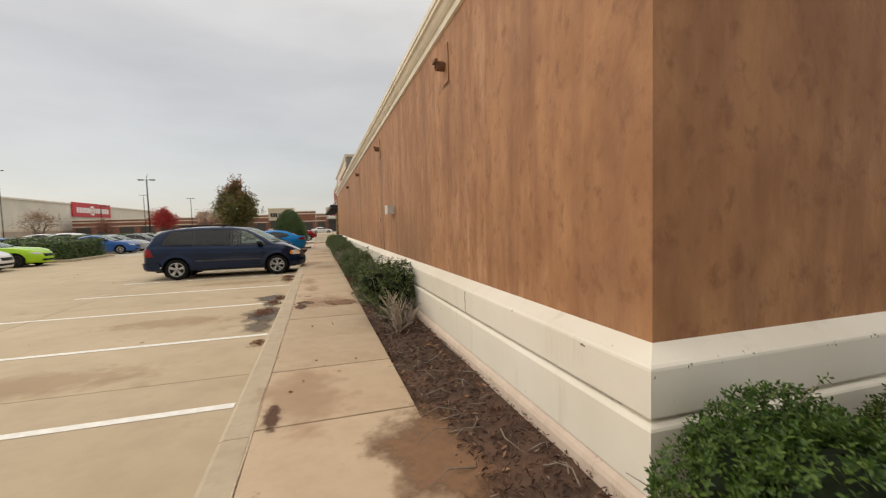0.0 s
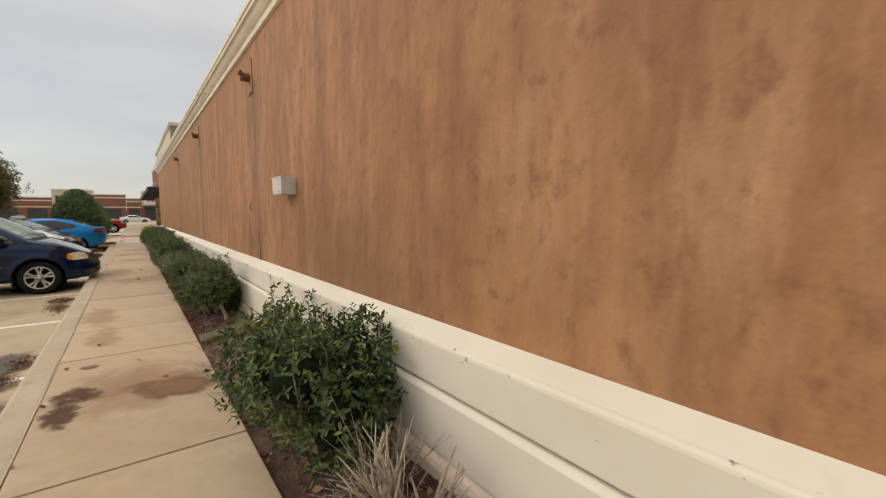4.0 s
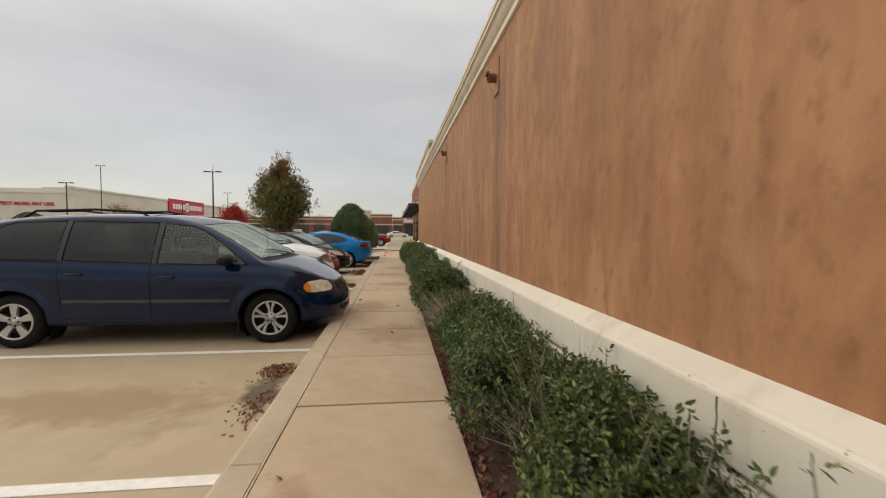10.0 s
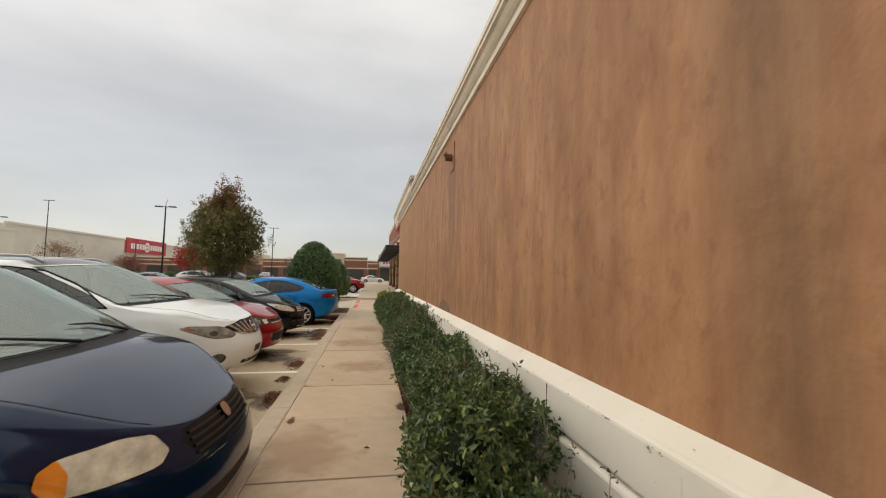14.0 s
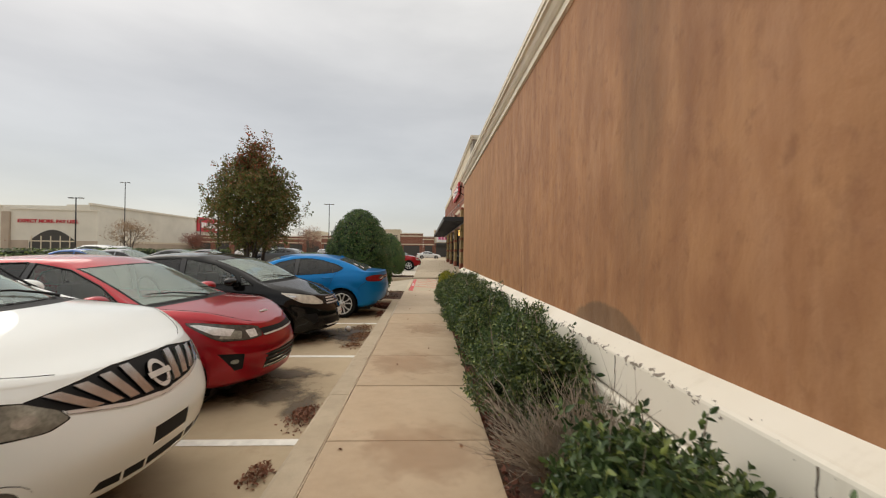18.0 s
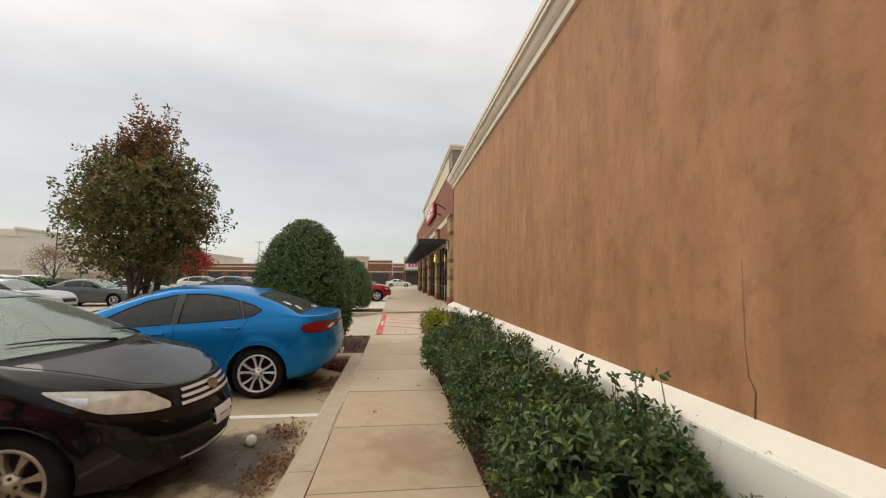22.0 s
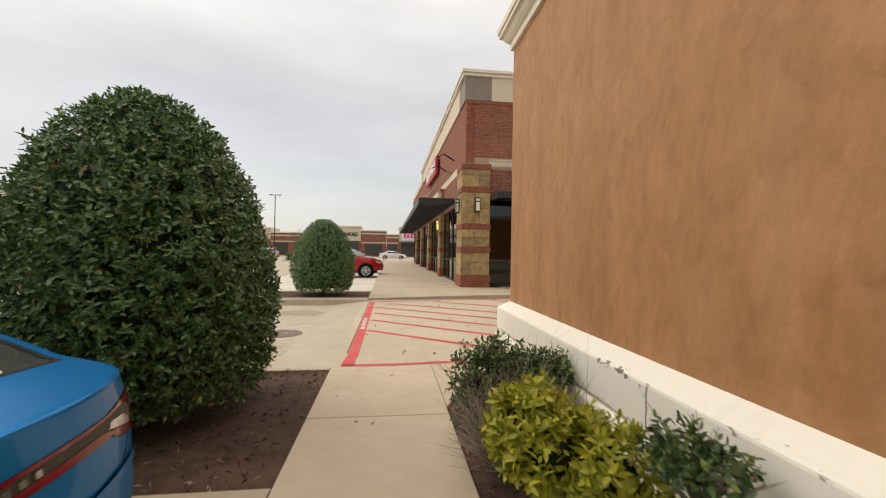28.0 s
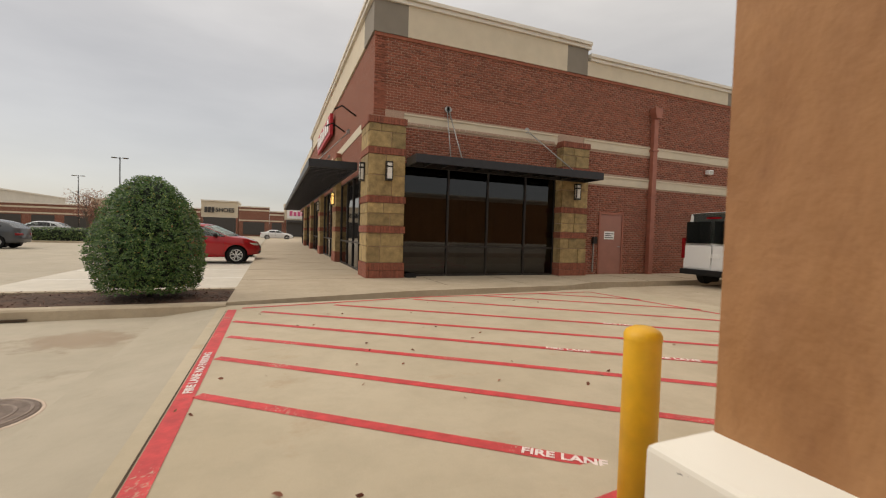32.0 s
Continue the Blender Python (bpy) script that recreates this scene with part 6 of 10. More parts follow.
mur_s = dict(L=4.78, W=1.88, zb=0.30, under=[(0, 0.41), (0.3, 0.39), (0.6, 0.36), (1.3, 0.29), (4.0, 0.29), (4.78, 0.36)], sf=0.94, sr=0.5, nf=2.5, nr=3.0, R=0.375, rim=0.245, spokes=5, style="pair", axles=(0.95, 3.78),
             lean_top=0.55, lean_low=0.55, znose=0.62, tumble=0.36, sweep=0.42, flare=0.022, gap=0.07, cowl=0.10, hood_x=0.09,
             belt=[(0, 0.935), (0.2, 0.965), (0.5, 1.03), (0.8, 1.075), (1.3, 1.10), (2.5, 1.12), (4.0, 1.19), (4.78, 1.14)],
             top=[(0, 0.965), (0.12, 1.0), (0.4, 1.105), (0.7, 1.17), (0.90, 1.205), (0.95, 1.225), (1.45, 1.46), (1.86, 1.62), (2.25, 1.68), (2.9, 1.69), (3.6, 1.63), (4.2, 1.48), (4.6, 1.22), (4.78, 1.15)],
             ws=(0.93, 1.84), rw=(4.15, 4.6), clear=1, mirror=1.72, mirror_z=0.10, mirror_mat=PEARL,
             windows=[[(1.34, 1.135), (1.72, 1.40), (2.05, 1.53), (2.45, 1.575), (2.50, 1.155)], [(2.57, 1.16), (2.52, 1.58), (3.2, 1.565), (3.45, 1.50), (3.50, 1.19)], [(3.57, 1.20), (3.52, 1.48), (3.85, 1.38), (4.05, 1.26), (4.0, 1.225)]],
             posts=[[(2.50, 1.155), (2.45, 1.578), (2.525, 1.582), (2.575, 1.158)]],
             doors=((1.45, 2.55, 0.40, 1.42, 2.55), (2.57, 3.50, 0.40, 2.57, 3.25)),
             marks=[("roof_glass", plain("roof_glass", (0.008, 0.009, 0.010), 0.08, 0.0, 0.5, 0.6), "top", [(1.90, -1), (3.0, -1), (3.0, 0.88), (1.90, 0.88)], "one", 0.002, "black glass roof panel"),
                    ("badge_bar", ALLOY, "d", [("y", 0.0, 0.835), ("y", 0.088, 0.835), ("y", 0.088, 0.862), ("y", 0.0, 0.862)], "one", 0.022, "round chrome badge"),
                    ("badge_field", TRIM, "d", ring_mark("y", 0.0, 0.848, 0.048, 0.048), "one", 0.008, ""),
                    ("badge", BRIGHT_TRIM, "d", ring_mark("y", 0.0, 0.848, 0.070, 0.070), "one", 0.018, ""),
                    ("headlight_bowl", LAMP_FOG, "d", ring_mark("y", 0.62, 0.835, 0.034, 0.024), "both", 0.004, ""),
                    ("headlight_bowl", LAMP_DARK, "d", ring_mark("y", 0.735, 0.845, 0.038, 0.027), "both", 0.004, ""),
                    ("turn_signal", DULL_AMBER, "d", [("x", 0.42, 0.880), ("x", 0.54, 0.912), ("x", 0.50, 0.925), ("x", 0.42, 0.900)], "both", 0.004, ""),
                    ("headlight", LAMP_SMOKE, "d", [("x", 0.59, 0.915), ("x", 0.46, 0.94), ("y", 0.62, 0.905), ("y", 0.52, 0.845), ("y", 0.50, 0.805), ("y", 0.58, 0.778), ("y", 0.76, 0.795), ("x", 0.32, 0.845)], "both", 0.004, "smoked headlight lens")]
                   + [("grille_fin", SMOKED_FIN, "d", fin(a, b), "both", 0.012, "") for a, b in ((0.13, 0.17), (0.22, 0.29), (0.31, 0.41), (0.40, 0.52))]
                   + [("grille", TRIM, "d", [("y", 0.0, 0.968), ("y", 0.25, 0.955), ("y", 0.61, 0.905), ("y", 0.50, 0.835), ("y", 0.25, 0.785), ("y", 0.0, 0.765)], "one", -0.004, ""),
                      ("grille_frame", BRIGHT_TRIM, "d", [("y", 0.0, 0.765), ("y", 0.25, 0.785), ("y", 0.50, 0.835), ("y", 0.50, 0.822), ("y", 0.25, 0.768), ("y", 0.0, 0.748)], "one", 0.006, ""),
                      ("plate_recess", TRIM, "d", [("y", 0.0, 0.53), ("y", 0.15, 0.53), ("y", 0.15, 0.62), ("y", 0.0, 0.62)], "one", -0.003, ""),
                      ("lower_intake", TRIM, "d", [("y", 0.0, 0.43), ("y", 0.165, 0.43), ("y", 0.165, 0.478), ("y", 0.0, 0.478)], "one", -0.003, ""),
                      ("lower_intake", TRIM, "d", [("y", 0.18, 0.43), ("y", 0.31, 0.435), ("y", 0.31, 0.482), ("y", 0.18, 0.478)], "both", -0.003, ""),
                      ("lower_intake", TRIM, "d", [("y", 0.325, 0.436), ("y", 0.46, 0.448), ("y", 0.43, 0.487), ("y", 0.325, 0.483)], "both", -0.003, ""),
                      ("fog_light", LAMP_DARK, "d", ring_mark("y", 0.74, 0.555, 0.066, 0.058), "both", -0.012, ""),
                      ("fog_light_bezel", PEARL, "d", ring_mark("y", 0.74, 0.555, 0.10, 0.076, 0.15), "both", 0.010, "")])
mur, sh = make_car("crossover_car", "pearl white crossover parked nose to the kerb", "car", mur_s, PEARL, LOTM(-1.17, 19.39))
for side in (1, -1):
    rod("roof_rail", [Vector((-x, side * 0.60, z)) for x, z in ((2.15, 1.62), (2.3, 1.69), (3.1, 1.70), (3.8, 1.60), (3.95, 1.53))], 0.018, GALV, mur, 6)

# small red hatchback
LAMP_BRIGHT = plain("lamp_chrome", (0.86, 0.86, 0.85), 0.14, 0.15, 0.5, 1.0, vary=0.3, scale=26)
KIA_RED = paint("cherry_red_paint", (0.34, 0.006, 0.016), 0.55, 0.36)
kia_s = dict(L=4.06, W=1.73, zb=0.18, under=[(0, 0.25), (0.4, 0.21), (1.2, 0.20), (4.06, 0.22)], sf=0.85, sr=0.4, nf=2.4, nr=3.2, R=0.31, rim=0.205, spokes=9, style="single", axles=(0.83, 3.41), lean_top=0.6, lean_low=0.4, znose=0.50, tumble=0.42,
             sweep=0.27, hood_x=0.10, cowl=0.09,
             belt=[(0, 0.745), (0.25, 0.80), (0.6, 0.865), (1.0, 0.92), (1.4, 0.945), (3.3, 1.02), (4.06, 1.0)],
             top=[(0, 0.775), (0.08, 0.82), (0.25, 0.90), (0.5, 0.965), (0.86, 1.015), (0.90, 1.035), (1.25, 1.23), (1.56, 1.365), (1.9, 1.435), (2.3, 1.45), (3.0, 1.42), (3.6, 1.32), (3.90, 1.08), (4.06, 1.0)],
             ws=(0.88, 1.55), rw=(3.55, 3.86), clear=1, mirror=1.36, mirror_z=0.09, mirror_mat=KIA_RED,
             windows=[[(1.22, 0.975), (1.50, 1.16), (1.82, 1.31), (2.14, 1.37), (2.18, 0.995)], [(2.25, 1.0), (2.21, 1.375), (2.7, 1.36), (2.98, 1.30), (3.04, 1.035)], [(3.11, 1.045), (3.06, 1.28), (3.32, 1.20), (3.42, 1.10), (3.38, 1.06)]],
             posts=[[(2.18, 0.995), (2.14, 1.373), (2.215, 1.378), (2.255, 0.998)], [(3.04, 1.033), (2.98, 1.303), (3.065, 1.283), (3.115, 1.043)]],
             doors=((1.22, 2.22, 0.28, 1.20, 2.22), (2.24, 3.08, 0.28, 2.24, 2.95)),
             marks=[("headlight_bowl", LAMP_BRIGHT, "d", [("x", 0.60, 0.825), ("x", 0.50, 0.82), ("y", 0.66, 0.755), ("y", 0.70, 0.70), ("x", 0.40, 0.725)], "both", 0.003, ""),
                    ("headlight_bowl", LAMP_BRIGHT, "d", [("y", 0.48, 0.665), ("y", 0.56, 0.66), ("y", 0.58, 0.735), ("y", 0.48, 0.735)], "both", 0.003, ""),
                    ("headlight_bowl", LAMP_SMOKE, "d", [("x", 0.36, 0.685), ("y", 0.63, 0.665), ("y", 0.61, 0.73), ("y", 0.66, 0.745), ("x", 0.33, 0.73)], "both", 0.003, ""),
                    ("headlight", LAMP_DARK, "d", [("x", 0.66, 0.842), ("x", 0.50, 0.84), ("y", 0.60, 0.768), ("y", 0.43, 0.755), ("y", 0.42, 0.66), ("y", 0.56, 0.645), ("x", 0.36, 0.665)], "both", 0.002, "clear headlight over a smoked housing"),
                    ("grille_trim", BRIGHT_TRIM, "d", [("y", 0.0, 0.650), ("y", 0.40, 0.652), ("y", 0.41, 0.668), ("y", 0.0, 0.666)], "one", 0.010, ""),
                    ("grille", TRIM, "d", [("y", 0.0, 0.662), ("y", 0.41, 0.665), ("y", 0.42, 0.728), ("y", 0.30, 0.718), ("y", 0.0, 0.712)], "one", -0.003, "")]
                   + [("intake_bar", BLACK_METAL, "d", [("y", 0.0, 0.335 + 0.042 * k), ("y", 0.44, 0.335 + 0.042 * k), ("y", 0.44, 0.350 + 0.042 * k), ("y", 0.0, 0.350 + 0.042 * k)], "one", 0.006, "") for k in range(4)]
                   + [("lower_intake", TRIM, "d", [("y", 0.0, 0.315), ("y", 0.46, 0.33), ("y", 0.40, 0.48), ("y", 0.0, 0.50)], "one", -0.003, ""),
                      ("fog_light", LAMP_SMOKE, "d", ring_mark("y", 0.70, 0.455, 0.024, 0.022), "both", 0.002, ""),
                      ("fog_recess", TRIM, "d", [("y", 0.65, 0.375), ("y", 0.70, 0.37), ("x", 0.40, 0.545), ("y", 0.64, 0.52)], "both", -0.004, "")])
kia, sh = make_car("hatchback_car", "shiny cherry red small hatchback parked nose to the kerb", "car", kia_s, KIA_RED, LOTM(-1.34, 21.80))
pb = [sh.top_at(0.115 + 0.022 * b, a) for a, b in ((0.085, 0), (0.05, 1), (0.045, 0), (0.0, 1), (-0.005, 0), (-0.05, 1), (-0.055, 0.1), (-0.085, 1))]
rod("badge", [p + Vector((0, 0, 0.004)) for p in pb], 0.006, SIGN_WHITE, kia, 6, "pale raised badge on the bonnet")

# black sedan
BLACKP = paint("black_paint", (0.0025, 0.0025, 0.003), 0.0, 0.5, 1.0, 1.38)
fi_s = dict(L=4.41, W=1.72, zb=0.17, under=[(0, 0.24), (0.45, 0.19), (1.2, 0.18), (4.41, 0.24)], sf=0.95, sr=0.45, nf=2.3, nr=3.0, R=0.305, rim=0.218, spokes=8, style="wide", axles=(0.89, 3.38), lean_top=0.55, lean_low=0.45, znose=0.45, tumble=0.40,
            rim_mat=plain("bronzed_alloy", (0.46, 0.39, 0.31), 0.4, 0.7, vary=0.15, scale=18), sweep=0.33, hood_x=0.11, cowl=0.10,
            belt=[(0, 0.745), (0.3, 0.80), (0.73, 0.875), (1.15, 0.925), (1.5, 0.935), (2.25, 0.97), (3.4, 1.03), (4.41, 1.02)],
            top=[(0, 0.765), (0.1, 0.805), (0.29, 0.885), (0.55, 0.985), (0.76, 1.045), (0.80, 1.065), (1.2, 1.26), (1.56, 1.385), (2.0, 1.455), (2.5, 1.46), (3.0, 1.42), (3.45, 1.29), (3.85, 1.12), (4.1, 1.09), (4.41, 1.03)],
            ws=(0.78, 1.56), rw=(3.3, 3.8), clear=2, mirror=1.44, mirror_z=0.09, mirror_mat=BLACKP,
            windows=[[(1.18, 0.962), (1.36, 0.965), (1.40, 1.115)], [(1.43, 0.968), (1.47, 1.10), (1.81, 1.275), (2.27, 1.362), (2.24, 0.995)], [(2.33, 1.0), (2.36, 1.366), (2.85, 1.34), (3.10, 1.26), (3.18, 1.04)]],
            posts=[[(2.24, 0.993), (2.27, 1.364), (2.363, 1.368), (2.333, 0.998)]],
            doors=((1.18, 2.28, 0.28, 1.16, 2.30), (2.31, 3.22, 0.28, 2.32, 3.05)),
            marks=[("number_plate", PLATE, "d", [("y", 0.0, 0.415), ("y", 0.155, 0.415), ("y", 0.155, 0.53), ("y", 0.0, 0.53)], "one", 0.02, "white front plate with unreadable marks"),
                   ("badge", CHROME, "d", ring_mark("y", 0.0, 0.69, 0.085, 0.036), "one", 0.018, ""),
                   ("headlight_bowl", CHROME, "d", [("x", 0.62, 0.815), ("x", 0.46, 0.79), ("x", 0.46, 0.74), ("x", 0.56, 0.785)], "both", 0.003, ""),
                   ("headlight", LAMP_CLEAR, "d", [("x", 0.74, 0.85), ("x", 0.52, 0.835), ("y", 0.58, 0.785), ("y", 0.46, 0.68), ("y", 0.47, 0.645), ("y", 0.58, 0.648), ("x", 0.40, 0.685)], "both", 0.004, "yellowed headlight lens")]
                  + [("grille_bar", BRIGHT_TRIM, "d", [("y", 0.0, 0.625 + 0.042 * k), ("y", 0.40 - 0.02 * k, 0.632 + 0.042 * k), ("y", 0.40 - 0.02 * k, 0.652 + 0.042 * k), ("y", 0.0, 0.647 + 0.042 * k)], "one", 0.012, "") for k in range(3)]
                  + [("grille", TRIM, "d", [("y", 0.0, 0.61), ("y", 0.38, 0.615), ("y", 0.44, 0.66), ("y", 0.40, 0.74), ("y", 0.0, 0.755)], "one", -0.003, ""),
                     ("intake_trim", BRIGHT_TRIM, "d", [("y", 0.0, 0.272), ("y", 0.44, 0.280), ("y", 0.44, 0.296), ("y", 0.0, 0.288)], "one", 0.012, ""),
                     ("lower_intake", TRIM, "d", [("y", 0.0, 0.285), ("y", 0.46, 0.29), ("y", 0.52, 0.42), ("y", 0.0, 0.415)], "one", -0.003, ""),
                     ("fog_recess", TRIM, "d", [("y", 0.60, 0.36), ("y", 0.66, 0.34), ("x", 0.42, 0.50), ("y", 0.62, 0.51)], "both", -0.004, "")])
fiesta, sh = make_car("sedan_car", "glossy black small sedan parked nose to the kerb", "car", fi_s, BLACKP, LOTM(-1.32, 24.50))
patch(sh, "plate_marks", [(-0.07, 0.455), (0.13, 0.455), (0.13, 0.49), (-0.07, 0.49)], plain("plate_ink", (0.25, 0.22, 0.22), 0.6), fiesta, 0.026, 6, 2)
patch(sh, "plate_mark", [(-0.14, 0.44), (-0.085, 0.44), (-0.085, 0.50), (-0.14, 0.50)], SIGN_RED, fiesta, 0.026, 3, 3)

# bright blue sedan, tail to the kerb
AZURE = paint("azure_blue_paint", (0.002, 0.175, 0.47), 0.45, 0.40, 0.6, 1.36)
da_s = dict(L=4.62, W=1.83, zb=0.18, under=[(0, 0.22), (0.5, 0.20), (3.3, 0.20), (4.1, 0.24), (4.62, 0.34)], sf=0.9, sr=0.62, nf=2.5, nr=2.7, R=0.320, rim=0.238, spokes=5, style="thin", axles=(0.97, 3.66), lean_top=0.6, znose=0.45, tumble=0.42, ztail=0.62, tail_top=0.16, tail_low=0.75,
            sweep=0.20, mirror_mat=AZURE, flare=0.020, clear=0, handle=0.10,
            belt=[(0, 0.72), (0.5, 0.82), (1.2, 0.86), (1.75, 0.872), (2.25, 0.90), (2.76, 0.945), (3.46, 0.995), (3.85, 1.02), (4.2, 1.03), (4.45, 1.03), (4.62, 1.03)],
            top=[(0, 0.74), (0.3, 0.85), (0.8, 0.96), (1.16, 1.005), (1.2, 1.025), (1.65, 1.22), (2.05, 1.365), (2.45, 1.43), (2.9, 1.435), (3.3, 1.40), (3.62, 1.33), (3.95, 1.20), (4.18, 1.085), (4.25, 1.070), (4.45, 1.060), (4.58, 1.066), (4.62, 1.062)],
            ws=(1.18, 2.04), rw=(3.58, 4.16),
            windows=[[(1.58, 0.885), (1.64, 0.94), (2.0, 1.135), (2.23, 1.235), (2.58, 1.315), (2.57, 0.945)], [(2.67, 0.955), (2.69, 1.325), (2.95, 1.325), (3.20, 1.29), (3.36, 1.245), (3.45, 1.015)], [(3.49, 1.02), (3.405, 1.235), (3.56, 1.185), (3.68, 1.125), (3.66, 1.10), (3.56, 1.045)]],
            posts=[[(2.57, 0.943), (2.58, 1.318), (2.692, 1.328), (2.672, 0.953)], [(3.45, 1.013), (3.36, 1.248), (3.407, 1.238), (3.492, 1.018)]],
            doors=((1.45, 2.62, 0.28, 1.42, 2.62), (2.64, 3.52, 0.28, 2.64, 3.16)),
            marks=[("reverse_light", LAMP_BRIGHT, "d", [("r", 0.66, 0.878), ("r", 0.60, 0.868), ("r", 0.43, 0.908), ("r", 0.45, 0.928), ("r", 0.56, 0.916)], "both", 0.004, "clear reversing lens"),
                   ("tail_light_inset", SIGN_DARK, "d", [("r", 0.72, 0.900), ("r", 0.62, 0.862), ("r", 0.36, 0.915), ("r", 0.36, 0.945), ("r", 0.60, 0.952)], "both", 0.002, ""),
                   ("light_bar_inset", SIGN_DARK, "d", [("r", 0.38, 0.912), ("r", 0.0, 0.912), ("r", 0.0, 0.944), ("r", 0.38, 0.944)], "one", 0.002, ""),
                   ("light_bar", LAMP_RED, "d", [("r", 0.44, 0.882), ("r", 0.0, 0.890), ("r", 0.0, 0.957), ("r", 0.44, 0.957)], "one", 0.004, "red light bar across the boot lid"),
                   ("tail_light", LAMP_RED, "d", [("x", 4.20, 0.890), ("x", 4.24, 0.842), ("x", 4.33, 0.828), ("r", 0.60, 0.832), ("r", 0.44, 0.878), ("r", 0.43, 0.957), ("r", 0.62, 0.972), ("x", 4.36, 0.962), ("x", 4.23, 0.930)], "both", 0.004, ""),
                   ("boot_crease", AZURE, "d", [("r", 0.62, 0.735), ("r", 0.0, 0.715), ("r", 0.0, 0.745), ("r", 0.66, 0.765)], "one", 0.012, ""),
                   ("exhaust", CHROME, "d", [("r", 0.66, 0.345), ("r", 0.50, 0.345), ("r", 0.50, 0.375), ("r", 0.64, 0.375)], "both", 0.014, ""),
                   ("rear_diffuser", TRIM, "d", [("r", 0.75, 0.26), ("r", 0.0, 0.30), ("r", 0.0, 0.42), ("r", 0.66, 0.38)], "one", -0.003, "")])
dart, sh = make_car("compact_sedan", "bright blue compact sedan backed up to the kerb", "car", da_s, AZURE, LOTM(-0.73 - 4.62, 27.42, 180))
dz = sh.d_at
seam(sh, [(dz(4.22), 0.82), (dz(4.08), 0.72), (dz(4.03), 0.64)], dart, "bumper_seam")
seam(sh, [(sh.pd[-1] - 0.60, 0.835), (sh.pd[-1] - 0.47, 0.735), (sh.pd[-1] - 0.40, 0.728), (sh.pd[-1] - 0.02, 0.722)], dart, "boot_seam", 0.005)
def tail_at(r, z, out=0.0):
    """A point on the tail, r to the right of its middle."""
    return sh.at((sh.pd[-1] - abs(r)) * (1 if r >= 0 else -1), z, out)
c_ = tail_at(0.001, 0.515, 0.022)
face_on = Matrix(((0, 0, -1, c_.x), (-1, 0, 0, 0), (0, 1, 0, c_.z), (0, 0, 0, 1))) @ pose(0, 0, 0, -9)
box("number_plate", -0.153, 0.153, -0.077, 0.077, -0.014, 0.004, PLATE, dart, 0.004, "white rear plate with dark characters", face_on)
words("plate_characters", "GJ5 X0R", 0.078, face_on @ pose(0, 0.008, 0.005), SIGN_DARK, dart, 0.001)
box("plate_line", -0.05, 0.05, -0.062, -0.050, 0.004, 0.006, SIGN_DARK, dart, 0.0, "", face_on)
box("plate_line", -0.06, 0.06, 0.054, 0.064, 0.004, 0.006, SIGN_DARK, dart, 0.0, "", face_on)
for k in range(5):
    r_ = 0.10 - 0.05 * k
    raw("badge_bar", [tail_at(r_ + a, b, 0.007) for a, b in ((-0.011, 0.918), (0.011, 0.918), (0.011, 0.937), (-0.011, 0.937))], [(0, 1, 2, 3)], CHROME, dart)
rod("roof_aerial", [sh.top_at(3.47, 0, 0.0), sh.top_at(3.52, 0, 0.018), sh.top_at(3.55, 0, 0.03)], [0.022, 0.014, 0.005], AZURE, dart, 8)
for yy, xx, rr in ((0.52, 3.92, 0.045), (0.44, 4.06, 0.045)):
    raw("window_sticker", [sh.top_at(xx + rr * 1.3 * math.cos(q), yy + rr * math.sin(q), 0.004) for q in np.linspace(0, 2 * math.pi, 17)[:-1]], [tuple(range(16))], PLATE, dart)
p0, p1, p2 = sh.top_at(4.135, -0.05, 0.006), sh.top_at(4.135, -0.37, 0.006), sh.top_at(4.06, -0.37, 0.006)
ax_, up_ = (p1 - p0).normalized(), (p2 - p1).normalized()
nm_ = ax_.cross(up_)
words("window_lettering", "STATUS", 0.085, Matrix(((ax_.x, up_.x, nm_.x, p1.x), (ax_.y, up_.y, nm_.y, p1.y), (ax_.z, up_.z, nm_.z, p1.z), (0, 0, 0, 1))), PLATE, dart, 0.0005)

# ---- planting bed along the wall ----
bed = structure("planting_bed", "dark mulch bed between the walk and the wall", "ground")
gy = np.arange(-2.0, 31.0, 0.16)
def bed_edge(y):
    return WALK_R - 0.012 + max(0.0, y - 29.87) * 0.445
verts = []
for yy in gy:
    for i in range(9):
        u = i / 8
        xx = bed_edge(yy) + (PX + 0.02 - bed_edge(yy)) * u
        zz = -0.035 + 0.13 * u + 0.028 * noise.noise(Vector((xx * 3.1, yy * 2.3, 0.4))) * min(1, u * 4)
        verts.append((xx, yy, zz))
nx_ = 9
faces = [(j * nx_ + i, j * nx_ + i + 1, (j + 1) * nx_ + i + 1, (j + 1) * nx_ + i) for j in range(len(gy) - 1) for i in range(nx_ - 1)]
raw("mulch", verts, faces, MULCH, bed, smooth=True)
mv = [(1.45, 30.85, 0.035)] + [(1.45 + 0.27 * math.copysign(abs(math.cos(q)) ** 0.75, math.cos(q)), 30.85 + 0.355 * math.copysign(abs(math.sin(q)) ** 0.75, math.sin(q)), 0.010) for q in np.linspace(0, 2 * math.pi, 33)[:-1]]
raw("mulch", mv, [(0, 1 + i, 1 + (i + 1) % 32) for i in range(32)], MULCH, bed, smooth=True)
raw("mulch", [(PX, -6, 0.08), (14, -6, 0.08), (14, WALL_Y0, 0.10), (PX, WALL_Y0, 0.10)], [(0, 1, 2, 3)], MULCH, bed)
raw("mulch", [(WALK_R - 0.01, -6, -0.03), (PX, -6, 0.08), (PX, -2, 0.09), (WALK_R - 0.01, -2, -0.03)], [(0, 1, 2, 3)], MULCH, bed)

